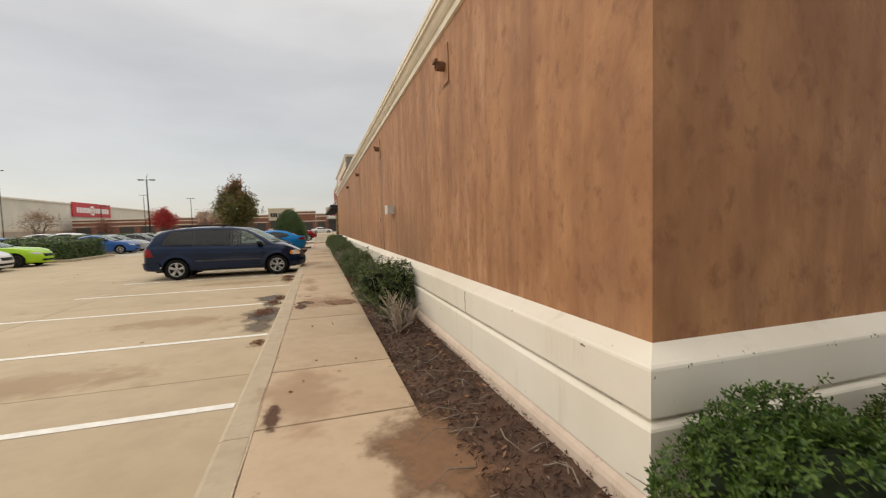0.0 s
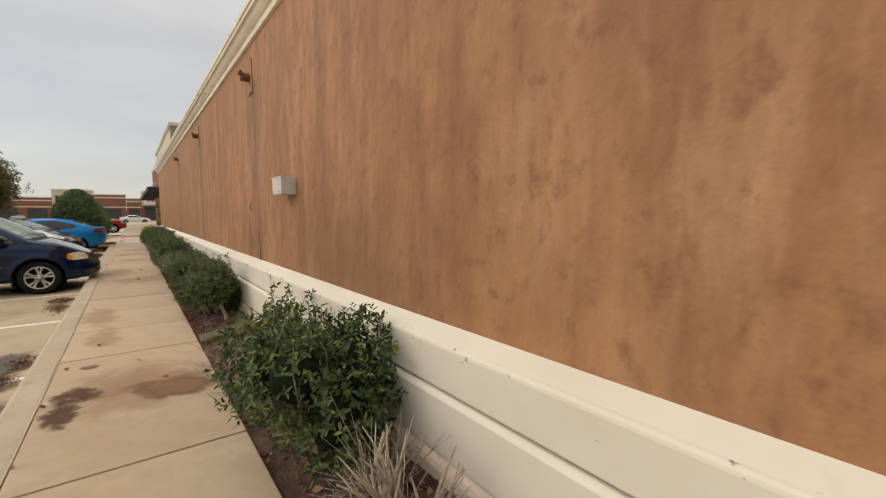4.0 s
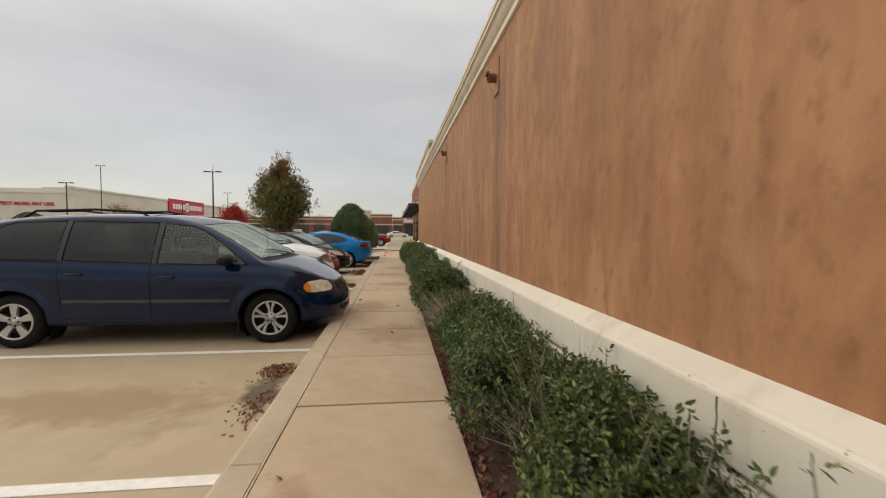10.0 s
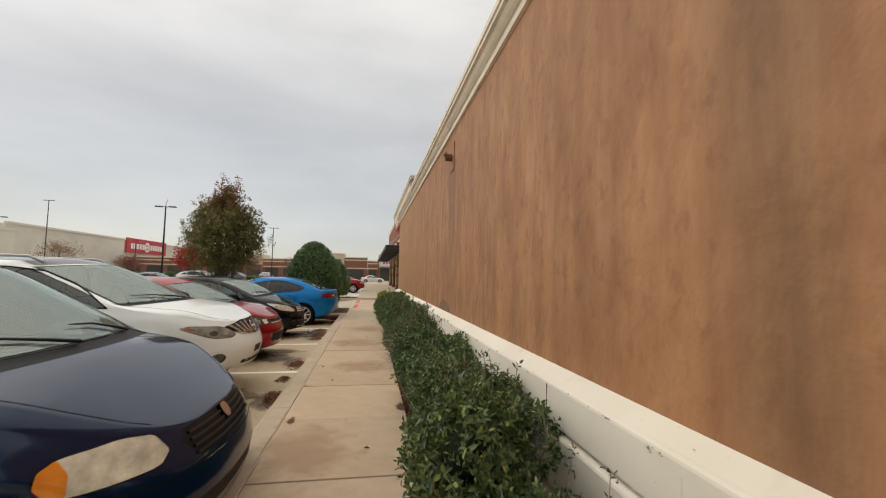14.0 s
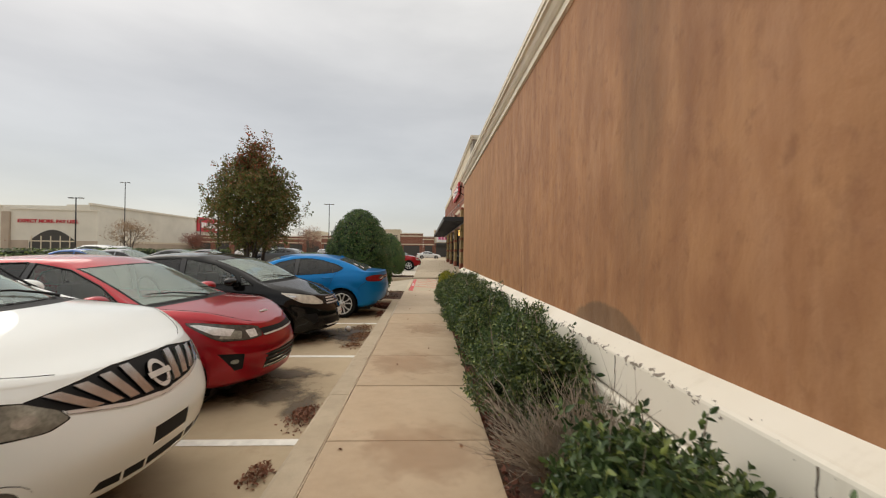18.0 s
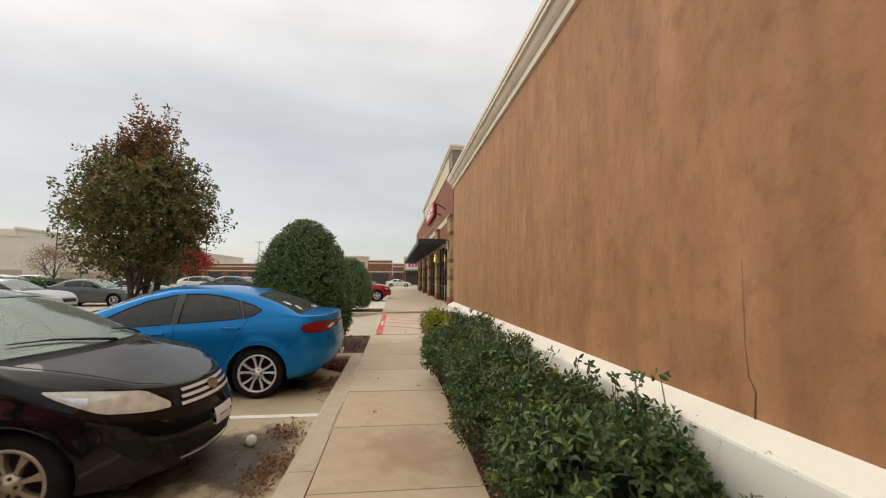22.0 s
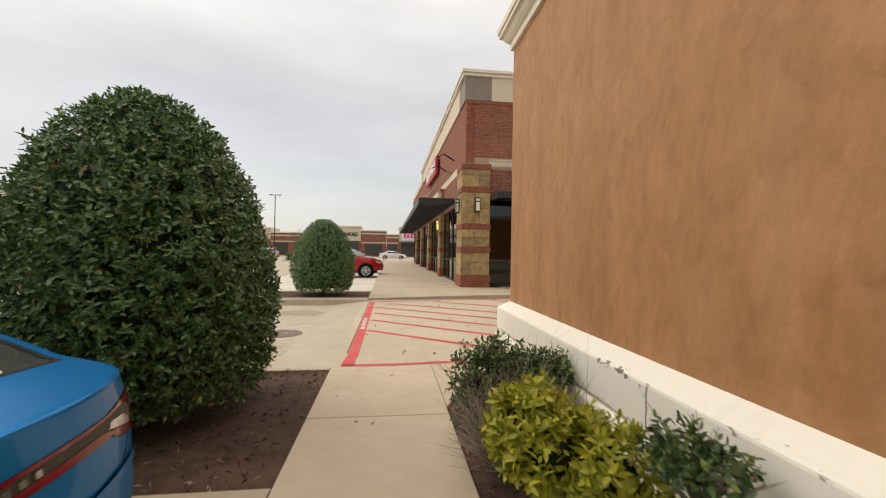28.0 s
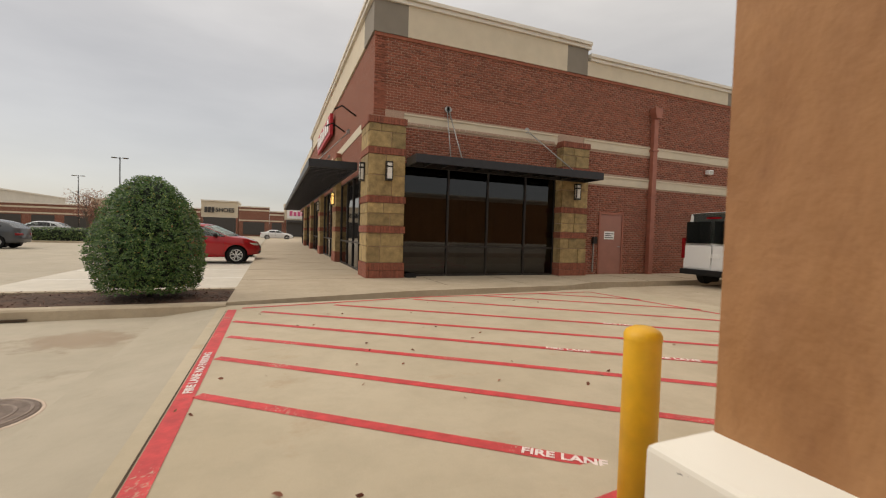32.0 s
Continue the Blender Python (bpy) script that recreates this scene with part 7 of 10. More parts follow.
def bed_z(x):
    return -0.035 + 0.13 * max(0, min(1, (x - WALK_R) / (PX - WALK_R)))

def scatter(name, count, place_fn, size, material, seed, label, category, flat=0.5, aspect=0.4):
    r = np.random.RandomState(seed)
    pts = np.array([place_fn(r) for _ in range(count)])
    nrm = np.tile([0, 0, 1.0], (count, 1))
    v, f = leaf_cloud(pts, nrm, size, seed, flat, aspect)
    ob = new(name, np_mesh(name, v, f, material))
    return tagged(ob, label, category, kind="stuff")

def on_bed(r):
    x = r.uniform(WALK_R - 0.01, PX)
    y = r.uniform(-1.5, 31)
    return (max(x, bed_edge(y) + 0.01), y, bed_z(x) + r.uniform(0.002, 0.02))
scatter("bark_chips", 7000, on_bed, 0.042, BARK, 3, "brown bark chips strewn over the bed", "mulch", 0.5, 0.20)
scatter("fallen_leaves", 1500, on_bed, 0.05, DRYLEAF, 4, "dry brown leaves fallen on the bed", "leaves", 0.6, 0.6)
def near_corner(r):
    x = r.uniform(WALK_R, PX - 0.02)
    return (x, r.uniform(1.2, 5.6), bed_z(x) + r.uniform(0.004, 0.03))
scatter("bark_chips", 1800, near_corner, 0.048, BARK, 5, "coarse shredded bark by the wall corner", "mulch", 0.5, 0.14)
def bed_front(r):
    x = WALK_R + 0.005 + abs(r.normal(0, 0.05))
    return (x, r.uniform(9.5, 27.6), bed_z(x) + r.uniform(0.008, 0.03))
scatter("fallen_leaves", 1700, bed_front, 0.048, DRYLEAF, 6, "curled dry leaves caught along the bed's edge", "leaves", 0.9, 0.5)

def wander(start, ends, seed, thick=0.012, steps=6, jag=0.12, split=2):
    """Bare forking branches from a start point; gives (verts, faces) pieces and the tips."""
    r = random.Random(seed)
    pieces, tips = [], []
    for e in ends:
        pts = [Vector(start)]
        for i in range(1, steps + 1):
            p = Vector(start).lerp(Vector(e), i / steps)
            amt = jag * (Vector(e) - Vector(start)).length * 0.4
            pts.append(p + Vector((r.uniform(-1, 1), r.uniform(-1, 1), r.uniform(-0.6, 0.6))) * amt)
        rad = [thick * (1 - 0.75 * i / steps) for i in range(steps + 1)]
        pieces.append(tube(pts, rad, 6))
        tips.append(pts[-1])
        for k in range(split):
            j = r.randint(steps // 3, steps - 1)
            d = (Vector(e) - Vector(start)).normalized() + Vector((r.uniform(-1, 1), r.uniform(-1, 1), r.uniform(-0.3, 0.8))) * 0.8
            l_ = (Vector(e) - Vector(start)).length * r.uniform(0.25, 0.5)
            q = [pts[j], pts[j] + d * l_ * 0.5 + Vector((r.uniform(-1, 1), r.uniform(-1, 1), 0)) * 0.04 * l_, pts[j] + d * l_]
            pieces.append(tube(q, [rad[j] * 0.7, rad[j] * 0.45, rad[j] * 0.15], 5))
            tips.append(q[-1])
    return pieces, tips

def shrub_points(seed, count, rx, ry, z0, h, lobes=7, depth=0.32):
    """Points just under the skin of a lumpy clipped shrub, with outward normals."""
    r = np.random.RandomState(seed)
    cs = np.stack([r.uniform(-0.55, 0.55, lobes) * rx, r.uniform(-0.6, 0.6, lobes) * ry, z0 + h * r.uniform(0.38, 0.72, lobes)], 1)
    rad = np.stack([r.uniform(0.5, 0.75, lobes) * rx, r.uniform(0.45, 0.7, lobes) * ry, r.uniform(0.28, 0.45, lobes) * h], 1)
    which = r.randint(0, lobes, count)
    d = r.normal(0, 1, (count, 3))
    d[:, 2] = d[:, 2] * 0.9 + 0.15
    d /= np.linalg.norm(d, axis=1, keepdims=True)
    p = cs[which] + rad[which] * d * (1 - depth * r.uniform(0, 1, (count, 1)) ** 1.5)
    p[:, 2] = np.maximum(p[:, 2], z0 + 0.05 * r.uniform(0.5, 2, count))
    return p, d, cs, rad

def make_shrub(name, label, seed, count, rx, ry, h, size, mat, group="", twigs=6, sprigs=4, category="shrub", core=0.0):
    sh_ = thing(name, label, category, group)
    p, d, cs, rad = shrub_points(seed, count // 7, rx, ry, 0.0, h, depth=0.22)
    r = random.Random(seed)
    # upright sprigs above the skin
    extra, en, shoots = [], [], []
    for _ in range(sprigs):
        bx, by, bz = r.uniform(-0.6, 0.6) * rx, r.uniform(-0.7, 0.7) * ry, h * 0.80
        l_ = r.uniform(0.10, 0.26)
        tx, ty = r.uniform(-0.08, 0.08), r.uniform(-0.08, 0.08)
        for i in range(3):
            u = i / 2
            extra.append((bx + tx * u + r.uniform(-0.018, 0.018), by + ty * u + r.uniform(-0.018, 0.018), bz + l_ * u))
            en.append((r.uniform(-1, 1), r.uniform(-1, 1), 0.5))
        shoots.append(tube([Vector((bx * 0.7, by * 0.7, h * 0.45)), Vector((bx, by, bz)), Vector((bx + tx, by + ty, bz + l_))], [0.006, 0.004, 0.002], 5))
    if extra:
        p, d = np.r_[p, extra], np.r_[d, en]
    v, f = sprig_cloud(p, d, size, seed + 1)
    ob = new("leaves", np_mesh("leaves", v, f, mat))
    ob.parent = sh_
    tagged(ob, kind="stuff")
    # solid dark lumps, coloured for the shade between the inner leaves
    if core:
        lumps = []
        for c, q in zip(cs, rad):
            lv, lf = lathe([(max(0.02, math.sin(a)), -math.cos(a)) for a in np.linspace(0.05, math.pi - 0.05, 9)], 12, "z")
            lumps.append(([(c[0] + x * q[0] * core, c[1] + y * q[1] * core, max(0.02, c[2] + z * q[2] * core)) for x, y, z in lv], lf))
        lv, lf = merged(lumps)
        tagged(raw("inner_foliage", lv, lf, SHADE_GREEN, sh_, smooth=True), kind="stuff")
    ends = [(r.uniform(-0.66, 0.66) * rx, r.uniform(-0.66, 0.66) * ry, h * r.uniform(0.45, 0.66)) for _ in range(twigs)]
    pieces, _ = wander((0, 0, -0.06), ends, seed, 0.014)
    v, f = merged(pieces + shoots)
    tagged(raw("stem", v, f, TWIG, sh_, smooth=True), kind="stuff")
    return sh_

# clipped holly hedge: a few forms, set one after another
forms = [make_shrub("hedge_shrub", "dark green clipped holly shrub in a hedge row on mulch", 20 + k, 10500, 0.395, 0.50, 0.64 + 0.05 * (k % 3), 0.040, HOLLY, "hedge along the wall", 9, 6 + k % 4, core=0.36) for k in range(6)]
yy, k = 10.45, 0
spots = []
while yy < 26.75:
    if abs(yy - 19.38) > 0.52 and abs(yy - 14.2) > 0.22:
        spots.append(yy)
    yy += rnd.uniform(0.58, 0.70)
spots.append(20.04)
for k, yy in enumerate(spots):
    x = (1.10 if yy == 20.04 else 1.005 if yy > 22.4 else 0.965) + rnd.uniform(-0.03, 0.04)
    m = Matrix.Translation((x, yy, bed_z(x))) @ Matrix.Rotation(rnd.choice((0, math.pi)) + rnd.uniform(-0.25, 0.25), 4, "Z")
    if k < len(forms):
        forms[k].matrix_basis = m @ Matrix.Diagonal((0.90, 1.0, 0.88, 1))
    else:
        sc_ = rnd.uniform(0.92, 1.08) * (0.86 if yy < 15.4 else 1.0) * (0.84 if min(abs(yy - 14.2), abs(yy - 11.65), abs(yy - 12.4)) < 0.36 else 1.0)
        c_ = copy_thing(forms[k % len(forms)], m)
        c_.scale = (sc_ * (1.18 if yy > 22.4 else 1.0), sc_, sc_ * (1.10 if yy > 22.4 else 1.0))
for x, yy, k in ((0.90, 26.50, 2), (0.86, 25.95, 4)):
    c_ = copy_thing(forms[k], Matrix.Translation((x, yy, bed_z(x))) @ Matrix.Rotation(0.3 * k, 4, "Z"))
    c_.scale = (1.16, 1.0, 1.0)
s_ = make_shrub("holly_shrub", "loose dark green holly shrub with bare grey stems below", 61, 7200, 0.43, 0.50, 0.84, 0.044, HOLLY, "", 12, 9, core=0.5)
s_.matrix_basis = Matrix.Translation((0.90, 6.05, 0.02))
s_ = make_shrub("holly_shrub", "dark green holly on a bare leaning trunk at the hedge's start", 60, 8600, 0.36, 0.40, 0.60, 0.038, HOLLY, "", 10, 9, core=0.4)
s_.matrix_basis = Matrix.Translation((0.97, 9.98, 0.17))
rod("trunk", [(0.06, -0.22, -0.20), (0.08, -0.20, -0.08), (0.03, -0.16, 0.06), (0.06, -0.10, 0.22), (0.0, 0.0, 0.36)], [0.040, 0.026, 0.021, 0.017, 0.010], DEADTWIG, s_, 8)
rod("trunk", [(0.03, -0.17, 0.02), (-0.06, -0.12, 0.14), (-0.12, 0.02, 0.30)], [0.018, 0.013, 0.007], DEADTWIG, s_, 7)
rr_ = random.Random(5)
for k in range(16):
    a = rr_.uniform(2.6, 6.6)
    pts = [(0.06, -0.22, -0.15)]
    for q in range(1, 5):
        pts.append((0.06 + 0.085 * q * math.cos(a) + rr_.uniform(-0.02, 0.02), -0.22 + 0.085 * q * math.sin(a) + rr_.uniform(-0.02, 0.02), -0.15 + rr_.uniform(-0.02, 0.035) + 0.02 * q * math.cos(a)))
    rod("root", pts, [0.012, 0.009, 0.007, 0.005, 0.002], DEADTWIG, s_, 5)
s_ = make_shrub("holly_shrub", "sparse leggy holly shrub against the plinth", 62, 1500, 0.30, 0.34, 0.70, 0.048, HOLLY, "", 10, 7)
s_.matrix_basis = Matrix.Translation((1.02, 6.95, 0.03))
s_ = make_shrub("holly_shrub", "sparse leggy holly shrub against the plinth", 63, 500, 0.22, 0.26, 0.62, 0.048, HOLLY, "", 9, 5)
s_.matrix_basis = Matrix.Translation((1.10, 7.34, 0.04))
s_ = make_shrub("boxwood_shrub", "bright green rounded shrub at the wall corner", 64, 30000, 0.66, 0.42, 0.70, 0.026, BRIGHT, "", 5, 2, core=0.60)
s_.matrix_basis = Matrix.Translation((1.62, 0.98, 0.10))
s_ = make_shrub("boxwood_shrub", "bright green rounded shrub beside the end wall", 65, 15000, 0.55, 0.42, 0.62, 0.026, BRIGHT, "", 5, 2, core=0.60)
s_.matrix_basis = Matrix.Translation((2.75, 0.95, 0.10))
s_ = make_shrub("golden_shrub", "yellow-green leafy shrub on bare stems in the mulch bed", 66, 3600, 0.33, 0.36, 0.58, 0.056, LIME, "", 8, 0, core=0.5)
s_.matrix_basis = Matrix.Translation((0.87, 27.93, 0.24))
for end, thick in (((-0.06, 0.06, 0.28), 0.020), ((0.05, 0.20, 0.26), 0.014), ((-0.14, -0.10, 0.26), 0.012)):
    rod("bare_stem", [(0.15, -0.10, -0.24), (0.10, -0.08, -0.12), (0.03, -0.04, 0.02), end], [thick * 1.2, thick, thick * 0.8, thick * 0.5], DEADTWIG, s_, 7)
s_ = make_shrub("golden_shrub", "small yellow-green sprig low in the bed", 67, 500, 0.20, 0.20, 0.40, 0.055, LIME, "", 4, 0)
s_.matrix_basis = Matrix.Translation((1.06, 27.78, 0.16))
s_ = make_shrub("holly_shrub", "small dark holly tuft on one thin bare stem", 68, 800, 0.15, 0.18, 0.24, 0.042, HOLLY, "", 6, 0)
s_.matrix_basis = Matrix.Translation((1.10, 27.42, 0.58))
rod("bare_stem", [(-0.05, 0.44, -0.56), (-0.02, 0.36, -0.38), (0.0, 0.20, -0.18), (0.0, 0.02, 0.02), (0.01, -0.02, 0.12)], [0.018, 0.013, 0.011, 0.009, 0.005], DEADTWIG, s_, 7)
v, f = merged(wander((0.0, 0.05, -0.02), [(0.05, 0.14, 0.20), (-0.05, 0.18, 0.22), (0.02, 0.22, 0.14), (0.06, 0.05, 0.24)], 7, 0.006, 5, 0.2, 3)[0])
tagged(raw("dead_twigs", v, f, DEADTWIG, s_, smooth=True), kind="stuff")
s_ = make_shrub("holly_shrub", "half-dead holly, green on its far side, grey twigs before", 69, 4600, 0.34, 0.24, 0.80, 0.044, HOLLY, "", 26, 2, core=0.3)
s_.matrix_basis = Matrix.Translation((0.88, 29.02, 0.02))
s_ = make_shrub("holly_shrub", "half-dead holly reaching to the plinth", 70, 1500, 0.20, 0.22, 0.36, 0.044, HOLLY, "", 16, 0)
s_.matrix_basis = Matrix.Translation((1.10, 28.90, 0.42))
rod("bare_stem", [(-0.10, 0.06, -0.42), (-0.06, 0.03, -0.2), (0.0, 0.0, 0.05)], [0.016, 0.012, 0.008], DEADTWIG, s_, 6)

for sx, sy, sz, sd in ((1.18, 23.22, 0.42, 71), (1.19, 22.68, 0.38, 72)):
    s_ = make_shrub("holly_shoot", "tall leafy holly shoot standing above the hedge", sd, 77, 0.05, 0.06, 0.34, 0.045, HOLLY, "", 2, 3)
    s_.matrix_basis = Matrix.Translation((sx, sy, sz))
    rod("shoot", [(0, 0, -0.5), (0.01, 0.0, -0.2), (0, 0.01, 0.2)], [0.008, 0.006, 0.004], TWIG, s_, 6)

def dead_shrub(seed, x, y, n=14, h=0.55, r0=0.42, label="bare grey branching twigs of a dead shrub", stout=0.0065):
    t_ = thing("dead_shrub", label, "shrub", at=Matrix.Translation((x, y, bed_z(x) - 0.02)))
    r = random.Random(seed)
    ends = [(r.uniform(-r0, r0), r.uniform(-r0, r0), h * r.uniform(0.4, 1.0)) for _ in range(n)]
    ends += [(q[0] * r.uniform(0.5, 1.2) - 0.1, q[1] * r.uniform(0.5, 1.2), q[2] * r.uniform(0.6, 1.1)) for q in ends for _ in range(2)]
    pieces, _ = wander((0, 0, 0), ends, seed, 0.0062, 7, 0.16, 4)
    # the first few are the bearing stems, a part of their own
    k = max(3, len(pieces) // 6)
    stems, twigs = pieces[:k], pieces[k:]
    if stout > 0.007:
        stems += wander((0, 0, -0.02), ends[:7], seed + 1, stout, 6, 0.22, 5)[0]
    for name, some in (("stem", stems), ("twig", twigs)):
        v, f = merged(some)
        tagged(raw(name, v, f, DEADTWIG, t_, smooth=True), kind="stuff")
dead_shrub(81, 0.93, 5.22, 5, 0.60, 0.30, "bleached forking stems of a dead shrub on bare soil", 0.026)
dead_shrub(82, 1.12, 5.55, 10, 0.36, 0.30)
dead_shrub(83, 1.08, 11.65, 22, 0.66, 0.36)
dead_shrub(84, 1.00, 14.15, 46, 0.58, 0.36)
dead_shrub(85, 1.00, 19.50, 60, 0.50, 0.42, "dense grey ball of dead twigs in a hedge gap")
dead_shrub(86, 1.12, 19.35, 14, 0.60, 0.30)
dead_shrub(87, 0.92, 28.74, 80, 0.62, 0.28, "dense grey twigs of a half-dead shrub at the bed's end")
dead_shrub(88, 1.08, 28.62, 44, 0.58, 0.20, "grey twigs of a half-dead shrub leaning on the plinth")
dead_shrub(89, 0.85, 7.3, 12, 0.40, 0.35)
for k in range(64):
    x0, y0 = rnd.uniform(0.72, 1.24), rnd.uniform(1.6, 5.2) if k < 40 else rnd.uniform(7.6, 9.9)
    a = rnd.uniform(0, 6.28)
    l_ = rnd.uniform(0.1, 0.35)
    rod("fallen_twig", [Vector((x0, y0, bed_z(x0) + 0.02)), Vector((x0 + l_ * 0.5 * math.cos(a), y0 + l_ * 0.5 * math.sin(a), bed_z(x0) + 0.05)), Vector((x0 + l_ * math.cos(a + 0.3), y0 + l_ * math.sin(a + 0.3), bed_z(x0) + 0.03))], [0.006, 0.004, 0.002], TWIG, None, 5)
    tagged(bpy.data.objects[scene.collection.objects[-1].name], "grey twig lying on the mulch", "twig", "fallen twigs")

# mossy flat edging stones across the bed
for quad, lift in ((((0.67, 9.05), (0.99, 9.09), (0.95, 9.36), (0.68, 9.31)), 0.035), (((1.01, 9.12), (1.25, 9.16), (1.27, 9.42), (0.97, 9.40)), 0.075)):
    b_ = prism("edging_stone", quad, lift - 0.05, lift + 0.012, MOSS, None, "z", 0.010)
    for v_ in b_.data.vertices:
        v_.co.z += 0.10 * (v_.co.x - quad[0][0]) - 0.02 + 0.006 * noise.noise(Vector((v_.co.x * 9, v_.co.y * 9, 1.0)))
    tagged(b_, "flat mossy edging stone lying in the bed", "stone", "edging stones")

# a white plastic lamp housing lying against the plinth
fl = thing("flood_light", "white plastic lamp housing lying on the mulch by the plinth", "lamp", at=pose(1.19, 30.60, 0.0, 0, 0, -12) @ Matrix.Diagonal((0.9, 0.9, 0.92, 1)))
outline = [(-0.02 + 0.15 * math.cos(a), 0.13 * math.sin(a)) for a in np.linspace(math.pi / 2, 3 * math.pi / 2, 15)] + [(0.10, -0.13), (0.16, -0.10), (0.16, 0.10), (0.10, 0.13)]
rings = [(1.0, 0.01), (1.03, 0.045), (1.0, 0.055), (1.0, 0.125), (0.93, 0.15), (0.70, 0.172), (0.3, 0.182)]
k = len(outline)
verts = [(x * sc_, y * sc_, z) for sc_, z in rings for x, y in outline]
faces = [(i * k + j, i * k + (j + 1) % k, (i + 1) * k + (j + 1) % k, (i + 1) * k + j) for i in range(len(rings) - 1) for j in range(k)] + [tuple(range((len(rings) - 1) * k, len(rings) * k))]
raw("housing", verts, faces, SIGN_WHITE, fl, smooth=True)
box("opening", 0.158, 0.165, -0.05, 0.05, 0.04, 0.11, TRIM, fl, 0.01)

# ---- dirt, damp and litter on the walk and along the kerb ----
def blot(name, cx, cy, rx, ry, z, material, label, category):
    k = 28
    pts = [(1.25 * rx * math.cos(2 * math.pi * i / k), 1.25 * ry * math.sin(2 * math.pi * i / k), 0) for i in range(k)]
    ob = raw(name, pts, [tuple(range(k))], material, None, at=Matrix.Translation((cx, cy, z)))
    return tagged(ob, label, category, kind="structure")
SAND = soft_stain("sand_wash", (0.25, 0.140, 0.078), 0.97, 0.8, 2.2)
blot("sand_wash", 0.64, 2.40, 0.42, 0.72, 0.006, SAND, "reddish sand washed over the walk's edge", "stain")
blot("sand_wash", 0.36, 7.86, 0.36, 0.30, 0.006, SAND, "reddish sand washed over the walk's edge", "stain")
E2 = soft_stain("earth_stain", (0.12, 0.062, 0.038), 0.92, 0.85, 9.0)
E3 = soft_stain("earth_tint", (0.45, 0.25, 0.14), 0.24, 0.85, 3.0)
for k, (x, y, rx, ry) in enumerate(((-0.40, 2.0, 0.05, 0.35), (-0.40, 3.25, 0.07, 0.30), (-0.31, 8.06, 0.17, 0.26), (-0.26, 8.82, 0.09, 0.06), (-0.36, 7.7, 0.12, 0.30), (0.62, 17.9, 0.06, 0.16), (-0.42, 17.6, 0.04, 0.12))):
    blot("earth_stain", x, y, rx, ry, 0.005, E2 if k != 3 else SAND, "dark red earth dried on the walk", "stain")
DAMP2 = soft_stain("damp_concrete", (0.17, 0.13, 0.092), 0.72, 0.6, 2.6)
DAMP = soft_stain("wet_concrete", (0.12, 0.092, 0.068), 0.9, 0.45, 2.2)
for k, (x, y, rx, ry) in enumerate(((-0.2, 3.6, 0.4, 0.9), (0.1, 8.2, 0.55, 0.6), (0.05, 7.9, 0.5, 0.6), (-0.2, 9.9, 0.2, 0.6), (-0.3, 11.2, 0.25, 0.8), (0.2, 14.9, 0.5, 0.7), (-0.2, 16.9, 0.4, 0.6), (0.2, 19.9, 0.5, 0.5), (0.0, 22.1, 0.6, 0.6), (0.2, 24.3, 0.4, 0.6), (-2.2, 33.0, 1.0, 0.7), (-3.8, 34.8, 1.6, 0.9), (-5.2, 32.6, 1.4, 0.6), (-2.0, 36.6, 0.8, 0.7), (-2.5, 8.2, 1.2, 0.5), (-2.4, 13.4, 1.4, 0.5), (-3.2, 5.4, 1.6, 0.5))):
    blot("earth_tint", x, y, rx, ry, 0.0035 if x > -1 else LOT + 0.0035, E3, "faint red earth tint dried on the concrete", "stain")
# damp along the kerb; the last four lie below the parked cars' noses
for k, (x, y, rx, ry) in enumerate(((-1.02, 8.20, 0.40, 0.92), (-1.0, 7.3, 0.26, 0.7), (-1.08, 10.08, 0.36, 0.56), (-1.0, 9.4, 0.22, 0.4), (-0.98, 13.6, 0.20, 0.5), (-0.95, 18.95, 0.20, 0.5), (-1.9, 18.0, 0.5, 0.30), (-1.42, 21.6, 0.40, 0.5), (-1.0, 21.2, 0.2, 0.5), (-1.9, 21.9, 0.6, 0.5), (-1.5, 22.3, 0.5, 0.3), (-1.20, 24.7, 0.50, 0.9), (-1.6, 24.9, 0.5, 0.5), (-1.2, 27.3, 0.4, 0.5), (-1.5, 16.2, 0.7, 0.8), (-1.8, 19.1, 0.8, 0.7), (-2.2, 21.8, 1.0, 0.6), (-2.2, 24.5, 1.0, 0.6))):
    blot("damp_patch", x, y, rx, ry, LOT + 0.0035 + 0.0003 * k, DAMP2 if k not in (0, 2, 11) else DAMP, "dark patch on the parking concrete, damp along the kerb", "stain")
def pile(cx, cy, rx, ry, h):
    def fn(r):
        a, b = r.normal(0, 0.42, 2)
        x, y = cx + a * rx, cy + b * ry
        return (min(-0.745, x), y, LOT + 0.006 + h * max(0.0, 1 - a * a - b * b) * r.uniform(0.2, 1))
    return fn
